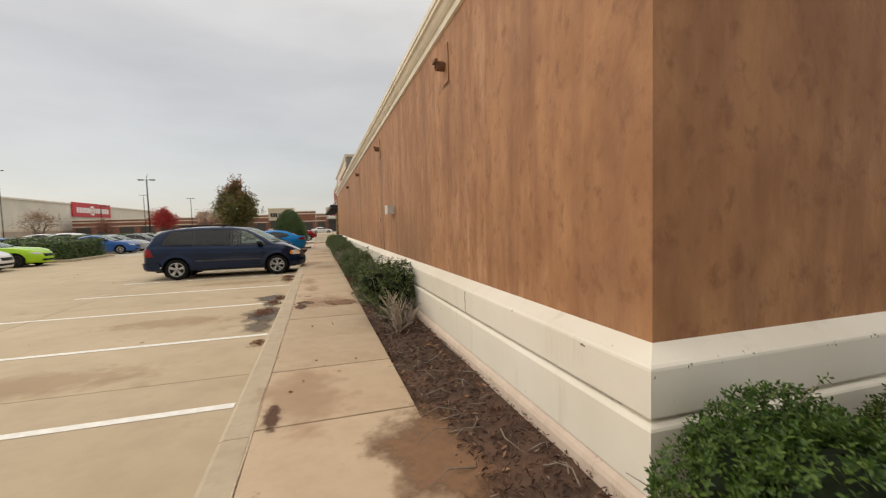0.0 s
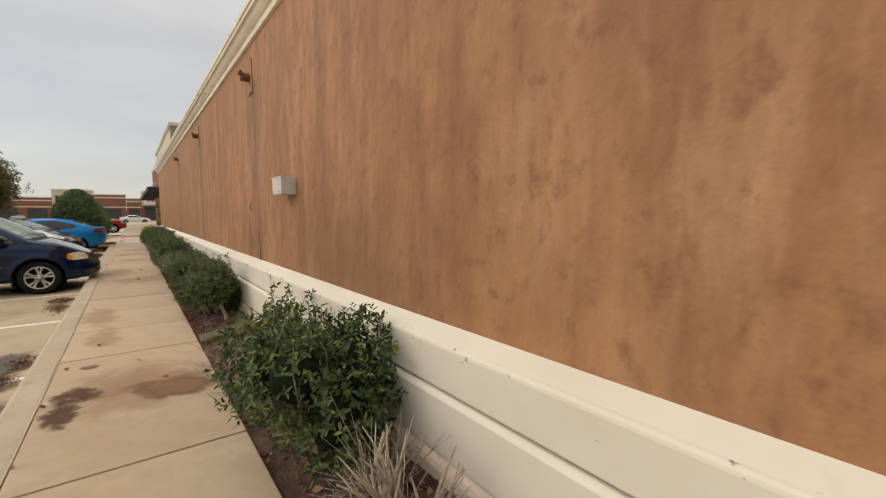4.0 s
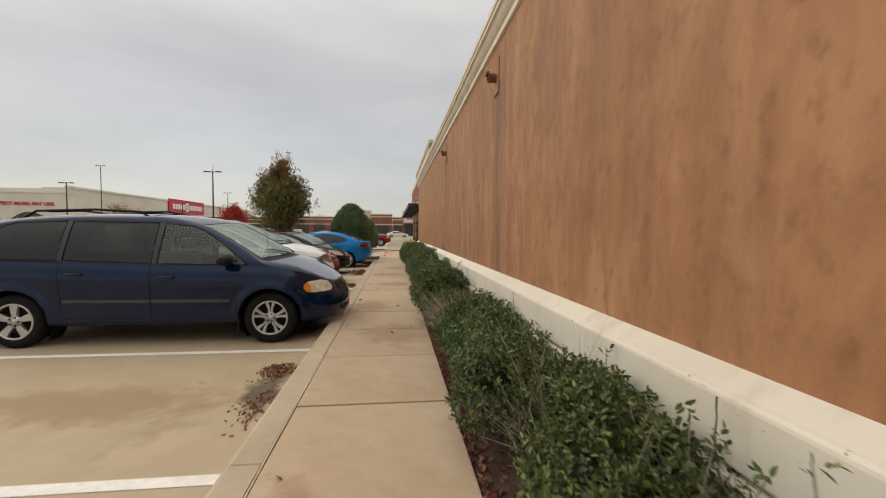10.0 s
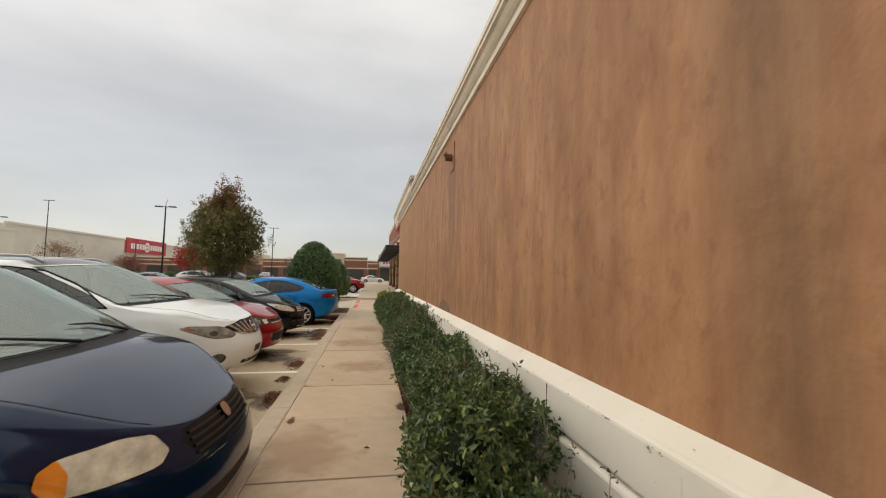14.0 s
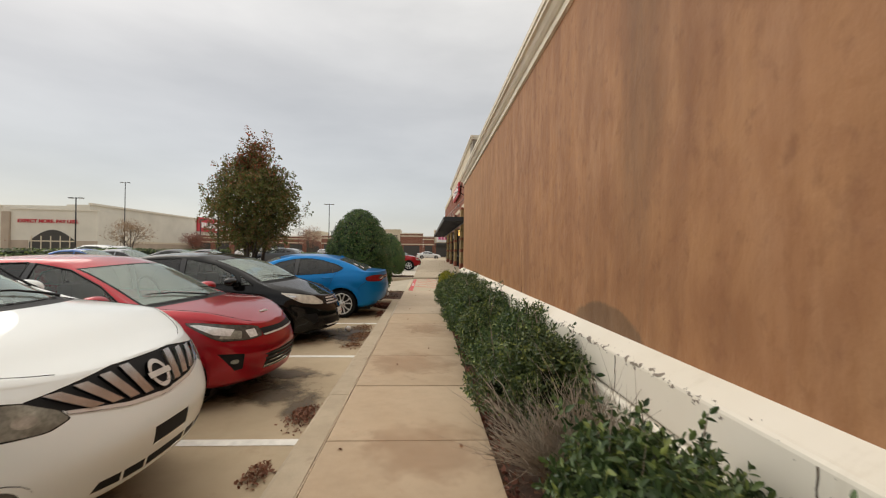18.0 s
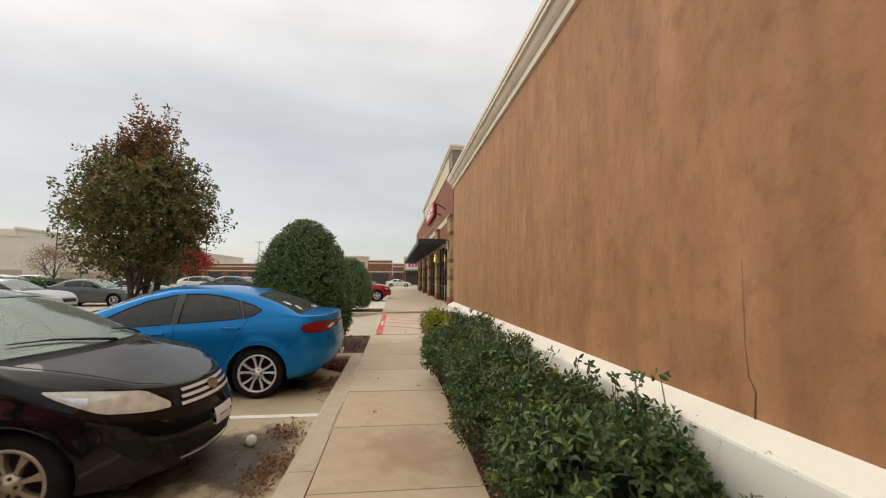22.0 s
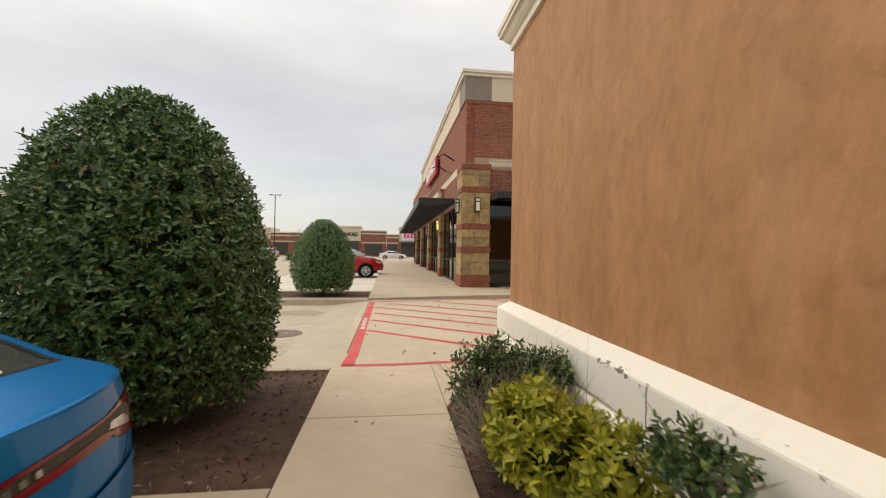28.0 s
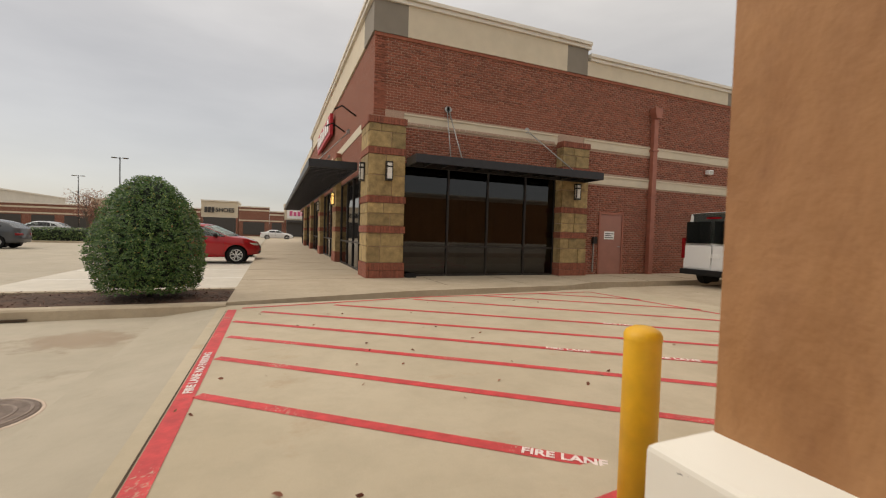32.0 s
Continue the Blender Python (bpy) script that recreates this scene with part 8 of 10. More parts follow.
for k, (x, y, rx, ry, h, n) in enumerate(((-1.04, 8.4, 0.22, 0.40, 0.03, 120), (-0.90, 10.0, 0.14, 0.30, 0.03, 60), (-0.87, 6.17, 0.12, 0.16, 0.04, 60), (-0.96, 9.4, 0.16, 0.22, 0.03, 60), (-0.98, 14.1, 0.20, 0.24, 0.06, 200), (-0.92, 13.2, 0.16, 0.4, 0.04, 80),
                                          (-0.89, 18.95, 0.12, 0.34, 0.05, 150), (-0.93, 19.93, 0.10, 0.18, 0.04, 70), (-0.90, 20.9, 0.15, 0.26, 0.07, 170), (-0.93, 24.4, 0.22, 0.50, 0.06, 220), (-1.0, 25.3, 0.22, 0.30, 0.05, 110), (-0.95, 23.75, 0.16, 0.2, 0.05, 80), (-0.86, 27.2, 0.12, 0.5, 0.05, 130))):
    scatter("leaf_litter", int(n * 2.4), pile(x, y, rx * 1.1, ry * 1.1, h), 0.034, DRYLEAF, 90 + k, "drift of dry brown leaves against the kerb", "leaves", 0.7, 0.5)
def drift_corner(r):
    while True:
        x, y = r.uniform(-1.22, -0.755), r.uniform(27.95, 28.60)
        if (y - 27.95) / 0.65 > (-0.80 - x) / 0.50 * r.uniform(0.8, 1.1):
            return (x, y, LOT + 0.008 + 0.09 * r.uniform(0, 1) * min(1.0, (y - 27.85) / 0.4))
scatter("leaf_litter", 900, drift_corner, 0.075, DRYLEAF, 140, "thick drift of dry brown leaves in the kerb's corner", "leaves", 0.8, 0.55)
tagged(box("joint_sealant", -0.512, -0.499, 25.7, 27.55, -0.01, 0.0045, plain("pale_sealant", (0.62, 0.57, 0.48), 0.7, vary=0.2, scale=9), None, 0.0015), "pale sealant bead in the joint behind the kerb", "joint", kind="structure")
def on_walk(r):
    return (r.uniform(-0.5, 0.65), r.uniform(2, 31), 0.008)
scatter("stray_leaves", 46, on_walk, 0.045, DRYLEAF, 120, "few dry leaves lying on the walk", "leaves", 0.5, 0.6)
def on_lot(r):
    return (r.uniform(-9, -0.8), r.uniform(-2, 40), LOT + 0.008)
scatter("stray_leaves", 60, on_lot, 0.05, DRYLEAF, 121, "few dry leaves blown over the lot", "leaves", 0.6, 0.6)
def on_lane(r):
    return (r.uniform(-0.4, 6.5), r.uniform(31.9, 38), FL + 0.010)
scatter("stray_leaves", 44, on_lane, 0.055, DRYLEAF, 122, "few dry leaves blown over the hatched lane", "leaves", 0.5, 0.5)
cup = thing("plastic_cup", "crushed clear plastic cup among leaves by the kerb", "litter", at=pose(-1.30, 25.05, LOT + 0.045, 80, 20, 30))
v, f = lathe([(0.0, 0.0), (0.032, 0.0), (0.04, 0.06), (0.046, 0.11), (0.048, 0.112)], 16, "z")
raw("cup", v, f, PLASTIC_CLEAR, cup, smooth=True)
v, f = lathe([(0.05, 0.110), (0.052, 0.118), (0.03, 0.13), (0.0, 0.132)], 16, "z")
raw("lid", v, f, SIGN_WHITE, cup, smooth=True)

# ---- tree island ----
isl = structure("tree_island", "mulched parking island edged by a concrete kerb", "island")
def island(parent, x0, x1, y0, y1, z=0.0, kw=0.15, seed=1, right_kerb=False, chips=3000):
    r_ = (y1 - y0) / 2
    outline = [(x1, y0), (x1, y1)]
    n = 14
    cx, cy = x0 + min(r_, 0.9), (y0 + y1) / 2
    rr = min(r_, 0.9)
    for i in range(n + 1):
        a = math.pi / 2 + math.pi * i / n
        yy = cy + (r_) * math.sin(a)
        outline.append((cx + rr * math.cos(a), yy))
    def off(d):
        out = []
        for x, y in outline:
            if x == x1:
                out.append((x - (d if right_kerb else 0), y + d if y < cy else y - d))
            else:
                a = math.atan2((y - cy) / r_, (x - cx) / rr)
                out.append((x - d * math.cos(a), y - d * math.sin(a)))
        return out
    outer, inner = off(0), off(kw)
    k = len(outer)
    bm = bmesh.new()
    rings = [[bm.verts.new((x, y, zz)) for x, y in ring] for ring, zz in ((off(-0.01), LOT - 0.03), (outer, z - 0.03), (off(0.03), z), (inner, z), (inner, z - 0.08))]
    for a, b in zip(rings, rings[1:]):
        for i in range(k):
            if i == 0 and not right_kerb:
                continue
            bm.faces.new((a[i], a[(i + 1) % k], b[(i + 1) % k], b[i]))
    part("kerb_ring", bm, KERB, parent)
    bm = bmesh.new()
    c = bm.verts.new(((x0 + x1) / 2, cy, z + 0.03))
    ring = [bm.verts.new((x, y, z - 0.03)) for x, y in off(kw - 0.005)]
    for i in range(k):
        bm.faces.new((c, ring[i], ring[(i + 1) % k]))
    part("mulch", bm, MULCH, parent, "", True)
    def fn(r):
        return (r.uniform(x0 + 0.4, x1 - 0.03), r.uniform(y0 + kw, y1 - kw), z + r.uniform(-0.01, 0.03))
    scatter("bark_chips", chips, fn, 0.05, BARK, 200 + seed, "brown bark chips on the parking island", "mulch", 0.55, 0.35)
island(isl, -9.4, -0.505, 28.62, 31.25, 0.0, 0.13, seed=1)
isl2 = structure("kerb_island", "mulched island with a rounded kerb at the drive's far side", "island")
island(isl2, -5.6, -0.42, 38.05, 40.35, 0.0, 0.26, seed=2, chips=700)
box("drain_slot", -4.0, -3.1, 38.0, 38.06, LOT + 0.01, LOT + 0.045, JOINT, isl2)

# ---- clipped evergreens ----
def topiary(label, x, y, r0, h, count, seed, size):
    t_ = thing("topiary_bush", label, "bush", "clipped evergreens", Matrix.Translation((x, y, 0.0)))
    r = np.random.RandomState(seed)
    u = r.uniform(0, 1, count * 2)
    zz = 0.06 * h + u * 0.93 * h
    def prof(z_):
        w = z_ / h
        return r0 * np.where(w < 0.34, 0.76 + 0.24 * np.sin(np.clip(w / 0.34, 0, 1) * math.pi / 2), np.clip(1 - ((w - 0.34) / 0.665) ** 1.75, 0, 1) ** 0.56)
    keep = r.uniform(0, 1, count * 2) < (0.25 + 0.75 * prof(zz) / r0)
    zz = zz[keep][:count]
    a = r.uniform(0, 2 * math.pi, len(zz))
    lump = np.array([noise.noise(Vector((math.cos(q) * 2.2, math.sin(q) * 2.2, w * 1.6 + seed))) for q, w in zip(a, zz)])
    depth = r.uniform(0, 1, len(zz)) ** 2 * 0.22
    fine = np.array([noise.noise(Vector((math.cos(q) * 6, math.sin(q) * 6, w * 5 + seed))) for q, w in zip(a, zz)])
    rr = prof(zz) * (1 + 0.07 * lump) + 0.045 * fine - depth + np.where(r.uniform(0, 1, len(zz)) < 0.06, r.uniform(0, 0.07, len(zz)), 0)
    p = np.stack([rr * np.cos(a), rr * np.sin(a), zz], 1)
    sl = (prof(np.minimum(zz + 0.05, h * 0.99)) - prof(zz)) / 0.05
    nrm = np.stack([np.cos(a), np.sin(a), -sl], 1)
    nrm /= np.linalg.norm(nrm, axis=1, keepdims=True)
    p = p[rr > 0.02]
    nrm = nrm[rr > 0.02]
    pick = r.permutation(len(p))[:len(p) // 5]
    v, f = sprig_cloud(p[pick], nrm[pick], size, seed, 6, 0.5, 0.48, 0.25)
    ob = new("leaves", np_mesh("leaves", v, f, TOPIARY))
    ob.parent = t_
    tagged(ob, kind="stuff")
    # dark solid shell; its colour paints the shaded inside of the bush
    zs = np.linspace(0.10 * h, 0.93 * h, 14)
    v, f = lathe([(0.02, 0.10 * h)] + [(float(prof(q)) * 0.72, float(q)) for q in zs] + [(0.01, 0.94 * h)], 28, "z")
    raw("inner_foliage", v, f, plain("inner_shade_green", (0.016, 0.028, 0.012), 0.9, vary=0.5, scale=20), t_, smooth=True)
    rod("trunk", [(0, 0, -0.05), (0.02, 0.01, 0.2), (0, 0, 0.5)], [0.06, 0.05, 0.04], TRUNK, t_)
    return t_
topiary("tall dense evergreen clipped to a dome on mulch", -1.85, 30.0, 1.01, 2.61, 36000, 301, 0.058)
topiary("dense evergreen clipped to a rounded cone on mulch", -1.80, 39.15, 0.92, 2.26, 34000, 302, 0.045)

# ---- trees ----
def tree(label, x, y, z, trunk_h, crown_c, crown_r, count, size, mats, seed, stems=4, trunk_r=0.10, bare=0, limbs=14, category="tree", clump=0):
    t_ = thing("tree", label, category, at=Matrix.Translation((x, y, z)))
    r = random.Random(seed)
    pieces, tips = [], []
    cx, cy, cz = crown_c
    for s in range(stems):
        a = 2 * math.pi * s / stems + r.uniform(-0.4, 0.4)
        lean_ = crown_r[0] * 0.35 if stems > 1 else 0.0
        mid = Vector((lean_ * 0.5 * math.cos(a), lean_ * 0.5 * math.sin(a), trunk_h))
        top = Vector((cx + lean_ * 1.3 * math.cos(a), cy + lean_ * 1.3 * math.sin(a), cz + crown_r[2] * r.uniform(0.3, 0.75)))
        pts = [Vector((0.05 * math.cos(a), 0.05 * math.sin(a), -0.05)), mid * 0.45 + Vector((r.uniform(-0.04, 0.04), 0, 0)), mid, (mid + top) / 2 + Vector((r.uniform(-0.1, 0.1), r.uniform(-0.1, 0.1), 0)), top]
        rad = [trunk_r, trunk_r * 0.8, trunk_r * 0.65, trunk_r * 0.35, trunk_r * 0.08]
        pieces.append(tube(pts, rad, 8))
        for k in range(limbs // stems + 1):
            u = r.uniform(0.35, 0.95)
            seg = min(3, int(u * 4))
            p0 = pts[seg].lerp(pts[seg + 1], u * 4 - seg)
            d = Vector((r.uniform(-1, 1), r.uniform(-1, 1), r.uniform(-0.1, 0.9))).normalized()
            e = Vector((cx + crown_r[0] * d.x * 0.9, cy + crown_r[1] * d.y * 0.9, cz + crown_r[2] * d.z * 0.9))
            e = p0.lerp(e, 0.85)
            m_ = p0.lerp(e, 0.5) + Vector((0, 0, 0.08))
            pieces.append(tube([p0, m_, e], [rad[seg] * 0.45, rad[seg] * 0.28, 0.006], 6))
            tips.append(e)
            for q in range(3 + bare):
                d2 = (d + Vector((r.uniform(-1, 1), r.uniform(-1, 1), r.uniform(-0.4, 0.9))) * 0.9).normalized()
                s0 = p0.lerp(e, r.uniform(0.3, 1.0))
                e2 = s0 + d2 * crown_r[0] * r.uniform(0.18, 0.42)
                pieces.append(tube([s0, s0.lerp(e2, 0.5) + Vector((0, 0, 0.03)), e2], [0.014, 0.008, 0.003], 5))
                tips.append(e2)
    v, f = merged(pieces)
    raw("trunk", v, f, TRUNK, t_, smooth=True)
    rr = np.random.RandomState(seed)
    centres = np.array([tuple(q) for q in tips])
    which = rr.randint(0, len(centres), count)
    p = centres[which] + rr.normal(0, 1, (count, 3)) * np.array(crown_r) * (0.10 if clump else 0.13)
    # a filled shell so that the outline is full but uneven
    half = int(count * (0.8 if not bare else 0.5))
    d = rr.normal(0, 1, (half, 3))
    d /= np.linalg.norm(d, axis=1, keepdims=True)
    lump = np.array([noise.noise(Vector(q) * 2.4 + Vector((seed, 0, 0))) for q in d])
    egg = 1.0 - 0.40 * np.clip(d[:, 2], 0, 1) + 0.06 * np.clip(-d[:, 2], 0, 1)
    fill = rr.uniform(0.25, 1.0, half) ** 0.5
    shell = np.array(crown_c) + d * np.array(crown_r) * np.stack([egg, egg, np.ones(half)], 1) * ((0.90 + 0.42 * lump) * fill)[:, None]
    if not bare:
        p[:half] = shell
        rel = (p - np.array(crown_c)) / np.array(crown_r)
        p = p[np.linalg.norm(rel, axis=1) < 1.22]
        if clump:
            hz = np.clip((p[:, 2] - crown_c[2]) / crown_r[2], -1, 1)
            taper = np.where(hz > -0.3, 1.08 - 0.30 * (hz + 0.3), 1.08 + 0.25 * (hz + 0.3))
            p[:, 0] *= taper
            p[:, 1] = crown_c[1] + (p[:, 1] - crown_c[1]) * taper
            shoots = []
            for q in range(13):
                bx, by = rr.normal(0, 0.30, 2)
                for w in range(26):
                    shoots.append((bx + rr.normal(0, 0.035), by + rr.normal(0, 0.035), crown_c[2] + crown_r[2] * (0.70 + 0.022 * w * (0.6 + 0.4 * (q % 3) / 2)) - 0.5 * (bx * bx + by * by)))
            p = np.r_[p, shoots]
    nrm = p - np.array(crown_c)
    nrm /= np.linalg.norm(nrm, axis=1, keepdims=True) + 1e-6
    nrm[:, 2] -= 0.3
    for k, (mt, test) in enumerate(mats):
        pick = np.array([test(q) for q in (p - np.array(crown_c)) / np.array(crown_r) + rr.normal(0, 0.25, p.shape)])
        if pick.sum():
            if clump:
                q = p[pick][::clump]
                v, f = sprig_cloud(q, nrm[pick][::clump], size, seed + k, clump + 1, 0.7, 0.55, 0.0)
            else:
                v, f = leaf_cloud(p[pick], nrm[pick], size, seed + k, 0.8, 0.6)
            ob = new("leaves", np_mesh("leaves", v, f, mt))
            ob.parent = t_
            tagged(ob, kind="stuff")
    return t_
tree("ornamental pear tree turning from green to russet", -5.05, 30.05, 0.0, 0.95, (0.0, -0.1, 2.85), (1.38, 1.38, 1.80), 24000, 0.085,
     [(PEAR_LOW, lambda q: q[2] < 0.58), (PEAR_TOP, lambda q: q[2] >= 0.58)], 401, 4, 0.085, 0, 30, clump=4)

# ---- brick shop building beyond the drive ----
BY, BX, PY = 42.15, 3.02, 41.80      # faces of the drive side, of the walk side, of the piers
shop = structure("wall_shop", "red brick shop building with stone piers and a tan parapet", "building")
def wall_box(name, x0, x1, y0, y1, z0, z1, mat, parent=None, bevel=0.0):
    return box(name, x0, x1, y0, y1, z0, z1, mat, shop if parent is None else parent, bevel)
# mortar backing with bricks laid on it on the drive side
wall_box("brick_backing", BX + 0.35, 34, BY + 0.003, BY + 0.35, 3.42, 7.2, MORTAR)
wall_box("brick_backing", 10.72, 34, BY + 0.003, BY + 0.35, -0.02, 3.42, MORTAR)
wall_box("walk_side_brick", BX + 0.002, BX + 0.35, BY + 0.003, 78, 3.3, 7.2, BRICKW)
bl, bh, bj = 0.203, 0.066, 0.011
bverts, bfaces, bcount = [], [], 0
first = []
rows_ = int((7.18 - 0.0) / (bh + bj))
for j in range(rows_):
    z0 = j * (bh + bj) + 0.003
    for x0, x1, zlo, zhi in ((3.93, 9.58, 3.42, 4.58), (BX, 20.5, 4.98, 7.18), (10.75, 11.58, 0, 3.33), (12.78, 20.5, 0, 3.33), (11.58, 12.78, 2.3, 3.33), (10.75, 20.5, 3.72, 4.60)):
        if z0 < zlo or z0 + bh > zhi:
            continue
        x = x0 + (bl / 2 if j % 2 else 0) - bl / 2
        while x < x1:
            a, b = max(x, x0), min(x + bl - bj, x1)
            if b - a > 0.04:
                if b - a > bl - bj - 0.001 and 4.98 <= z0 < 5.85 and x < 9.5 and len(first) < 300:
                    first.append(((a + b) / 2, z0 + bh / 2))
                    x += bl
                    continue
                d = 0.004 * ((j * 7 + int(x * 31)) % 3)
                y0 = BY - 0.004 + d * 0.6
                o = len(bverts)
                bverts += [(a, y0, z0), (b, y0, z0), (b, y0, z0 + bh), (a, y0, z0 + bh), (a, BY + 0.014, z0), (b, BY + 0.014, z0), (b, BY + 0.014, z0 + bh), (a, BY + 0.014, z0 + bh)]
                bfaces += [(o, o + 1, o + 2, o + 3), (o + 4, o, o + 3, o + 7), (o + 1, o + 5, o + 6, o + 2), (o + 3, o + 2, o + 6, o + 7), (o + 4, o + 5, o + 1, o)]
            x += bl
ob = new("bricks", np_mesh("bricks", bverts, bfaces, BRICKF))
ob.parent = shop
tagged(ob, "red brick courses with raked mortar joints", kind="stuff")
one_brick = bpy.data.meshes.new("brick")
bm = add_box(bmesh.new(), -(bl - bj) / 2, (bl - bj) / 2, 0, 0.018, -bh / 2, bh / 2)
bm.to_mesh(one_brick)
bm.free()
one_brick.materials.append(BRICKC)
for k, (x, z) in enumerate(first):
    q = new("brick", one_brick)
    q.parent = shop
    q.location = (x, BY - 0.004 + 0.0024 * (k * 7 % 3), z)
wall_box("brick_rest", 20.5, 34, BY - 0.005, BY + 0.012, 0, 7.2, BRICKW)
# cream soldier bands
for x0, x1, z0, z1 in ((3.95, 9.58, 4.60, 4.94), (10.75, 34, 4.62, 4.95), (10.75, 34, 3.36, 3.69)):
    wall_box("cream_band", x0, x1, BY - 0.03, BY + 0.012, z0, z1, EIFS)
    x = x0
    if x1 < 30:
        while x < x1 - 0.2:
            wall_box("band_brick", x + 0.008, x + 0.196, BY - 0.042, BY - 0.031, z0 + 0.015, z0 + 0.09, MORTAR)
            x += 0.204
    wall_box("band_ledge", x0, x1, BY - 0.055, BY + 0.01, z1 - 0.05, z1, EIFS)
# parapet
def parapet(x0, x1, z0, z1, mat, y=BY):
    wall_box("parapet_face", x0, x1, y - 0.06, y + 0.35, z0, z1, mat)
parapet(BX + 0.98, 9.85, 7.2, 8.12, EIFS)
parapet(BX - 0.06, BX + 0.98, 7.2, 8.12, EIFS_DARK)
parapet(9.85, 10.75, 7.2, 8.12, EIFS_DARK)
parapet(10.752, 18.3, 7.2, 7.72, EIFS)
parapet(18.3, 34, 7.2, 7.72, EIFS_DARK)
wall_box("parapet_soldier", BX - 0.02, 34, BY - 0.035, BY + 0.01, 7.10, 7.198, BRICKC)
for x0, x1, z in ((BX - 0.16, 10.85, 8.12), (10.85, 34, 7.72)):
    wall_box("cap_moulding", x0, x1, BY - 0.12, BY + 0.40, z, z + 0.12, CAP, None, 0.02)
    wall_box("cap_moulding", x0 - 0.05, x1, BY - 0.18, BY + 0.42, z + 0.122, z + 0.24, CAP, None, 0.02)
wall_box("parapet_side", BX - 0.06, BX + 0.35, BY + 0.352, BY + 1.3, 7.2, 8.12, EIFS_DARK)
wall_box("parapet_side", BX - 0.06, BX + 0.35, BY + 1.302, 62, 7.2, 8.12, EIFS)
wall_box("parapet_side", BX - 0.06, BX + 0.35, 62.002, 63, 7.2, 8.12, EIFS_DARK)
wall_box("parapet_side", BX - 0.06, BX + 0.35, 63.002, 78, 7.2, 7.7, EIFS)
wall_box("cap_moulding", BX - 0.16, BX + 0.4, BY + 0.42, 63.1, 8.12, 8.24, CAP, None, 0.02)
wall_box("cap_moulding", BX - 0.21, BX + 0.42, BY + 0.44, 63.2, 8.242, 8.36, CAP, None, 0.02)
wall_box("roof_deck", BX + 0.3, 34, BY + 0.3, 78, 7.0, 7.1, EIFS_DARK)
wall_box("back_wall", 33.7, 34, BY + 0.3, 78, 0, 7.2, BRICKW)
wall_box("end_wall", BX + 0.3, 34, 77.7, 78, 0, 7.2, BRICKW)
wall_box("cream_band", BX - 0.02, BX + 0.02, BY + 1.2, 78, 4.62, 4.92, EIFS)

# stone and brick piers
def pier(x0, x1, y0, y1, label):
    p = thing("pier", label, "pier", "shop piers")
    p["kind"] = "structure"
    layers = ((0.0, 0.45, "b"), (0.45, 1.32, "s"), (1.32, 1.53, "b"), (1.53, 2.20, "s"), (2.20, 2.40, "b"), (2.40, 3.60, "s"), (3.60, 3.80, "b"), (3.80, 4.48, "s"), (4.48, 4.68, "b"))
    box("core", x0 + 0.02, x1 - 0.02, y0 + 0.02, y1, -0.02, 4.70, MORTAR, p)
    for z0, z1, kind in layers:
        if kind == "b":
            n = max(4, int((x1 - x0) / 0.077))
            w = (x1 - x0 + 0.06) / n
            rows2 = 2 if z1 - z0 > 0.3 else 1
            for q in range(rows2):
                a, b = z0 + (z1 - z0) * q / rows2, z0 + (z1 - z0) * (q + 1) / rows2
                for k in range(n):
                    box("brick", x0 - 0.03 + k * w + 0.004, x0 - 0.03 + (k + 1) * w - 0.004, y0 - 0.03, y0 + 0.03, a + 0.005, b - 0.005, BRICKC, p)
                n2 = max(3, int((y1 - y0) / 0.077))
                w2 = (y1 - y0) / n2
                for k in range(n2):
                    box("brick", x0 - 0.03, x0 + 0.03, y0 + 0.034 + k * w2, y0 + 0.034 + (k + 1) * w2 - 0.008, a + 0.005, b - 0.005, BRICKC, p)
        else:
            cuts = [0.0, rnd.uniform(0.3, 0.7), 1.0] if z1 - z0 < 1 else [0, 0.5, 1.0]
            for ca, cb in zip(cuts, cuts[1:]):
                a, b = z0 + (z1 - z0) * ca, z0 + (z1 - z0) * cb
                split = rnd.uniform(0.3, 0.7)
                for xa, xb in ((x0, x0 + (x1 - x0) * split), (x0 + (x1 - x0) * split, x1)):
                    o = rnd.uniform(-0.012, 0.012)
                    box("stone", xa + 0.008, xb - 0.008, y0 - 0.01 + o, y0 + 0.06, a + 0.008, b - 0.008, STONE, p, 0.014)
                box("stone", x0 - 0.012, x0 + 0.03, y0 + 0.064, y1 - 0.005, a + 0.008, b - 0.008, STONE, p, 0.012)
    return p
pier(2.84, 3.93, PY, PY + 1.1, "corner pier of buff stone blocks banded with red brick")
pier(9.60, 10.73, PY, PY + 0.36, "pier of buff stone blocks banded with red brick")
for y0 in (48.3, 54.8, 61.3, 67.8):
    pp = thing("pier", "buff stone and red brick pier between shop windows", "pier", "walk side piers")
    pp["kind"] = "structure"
    for z0, z1, m in ((0, 0.45, BRICKC), (0.45, 1.32, STONE), (1.32, 1.53, BRICKC), (1.53, 2.2, STONE), (2.2, 2.4, BRICKC), (2.4, 3.6, STONE), (3.6, 3.8, BRICKC), (3.8, 4.5, STONE), (4.5, 4.68, BRICKC)):
        box("stone" if m is STONE else "brick_band", BX - 0.20 - (0.02 if m is BRICKC else 0), BX + 0.02, y0, y0 + 1.1, z0 + 0.004, z1 - 0.004, m, pp, 0.01)

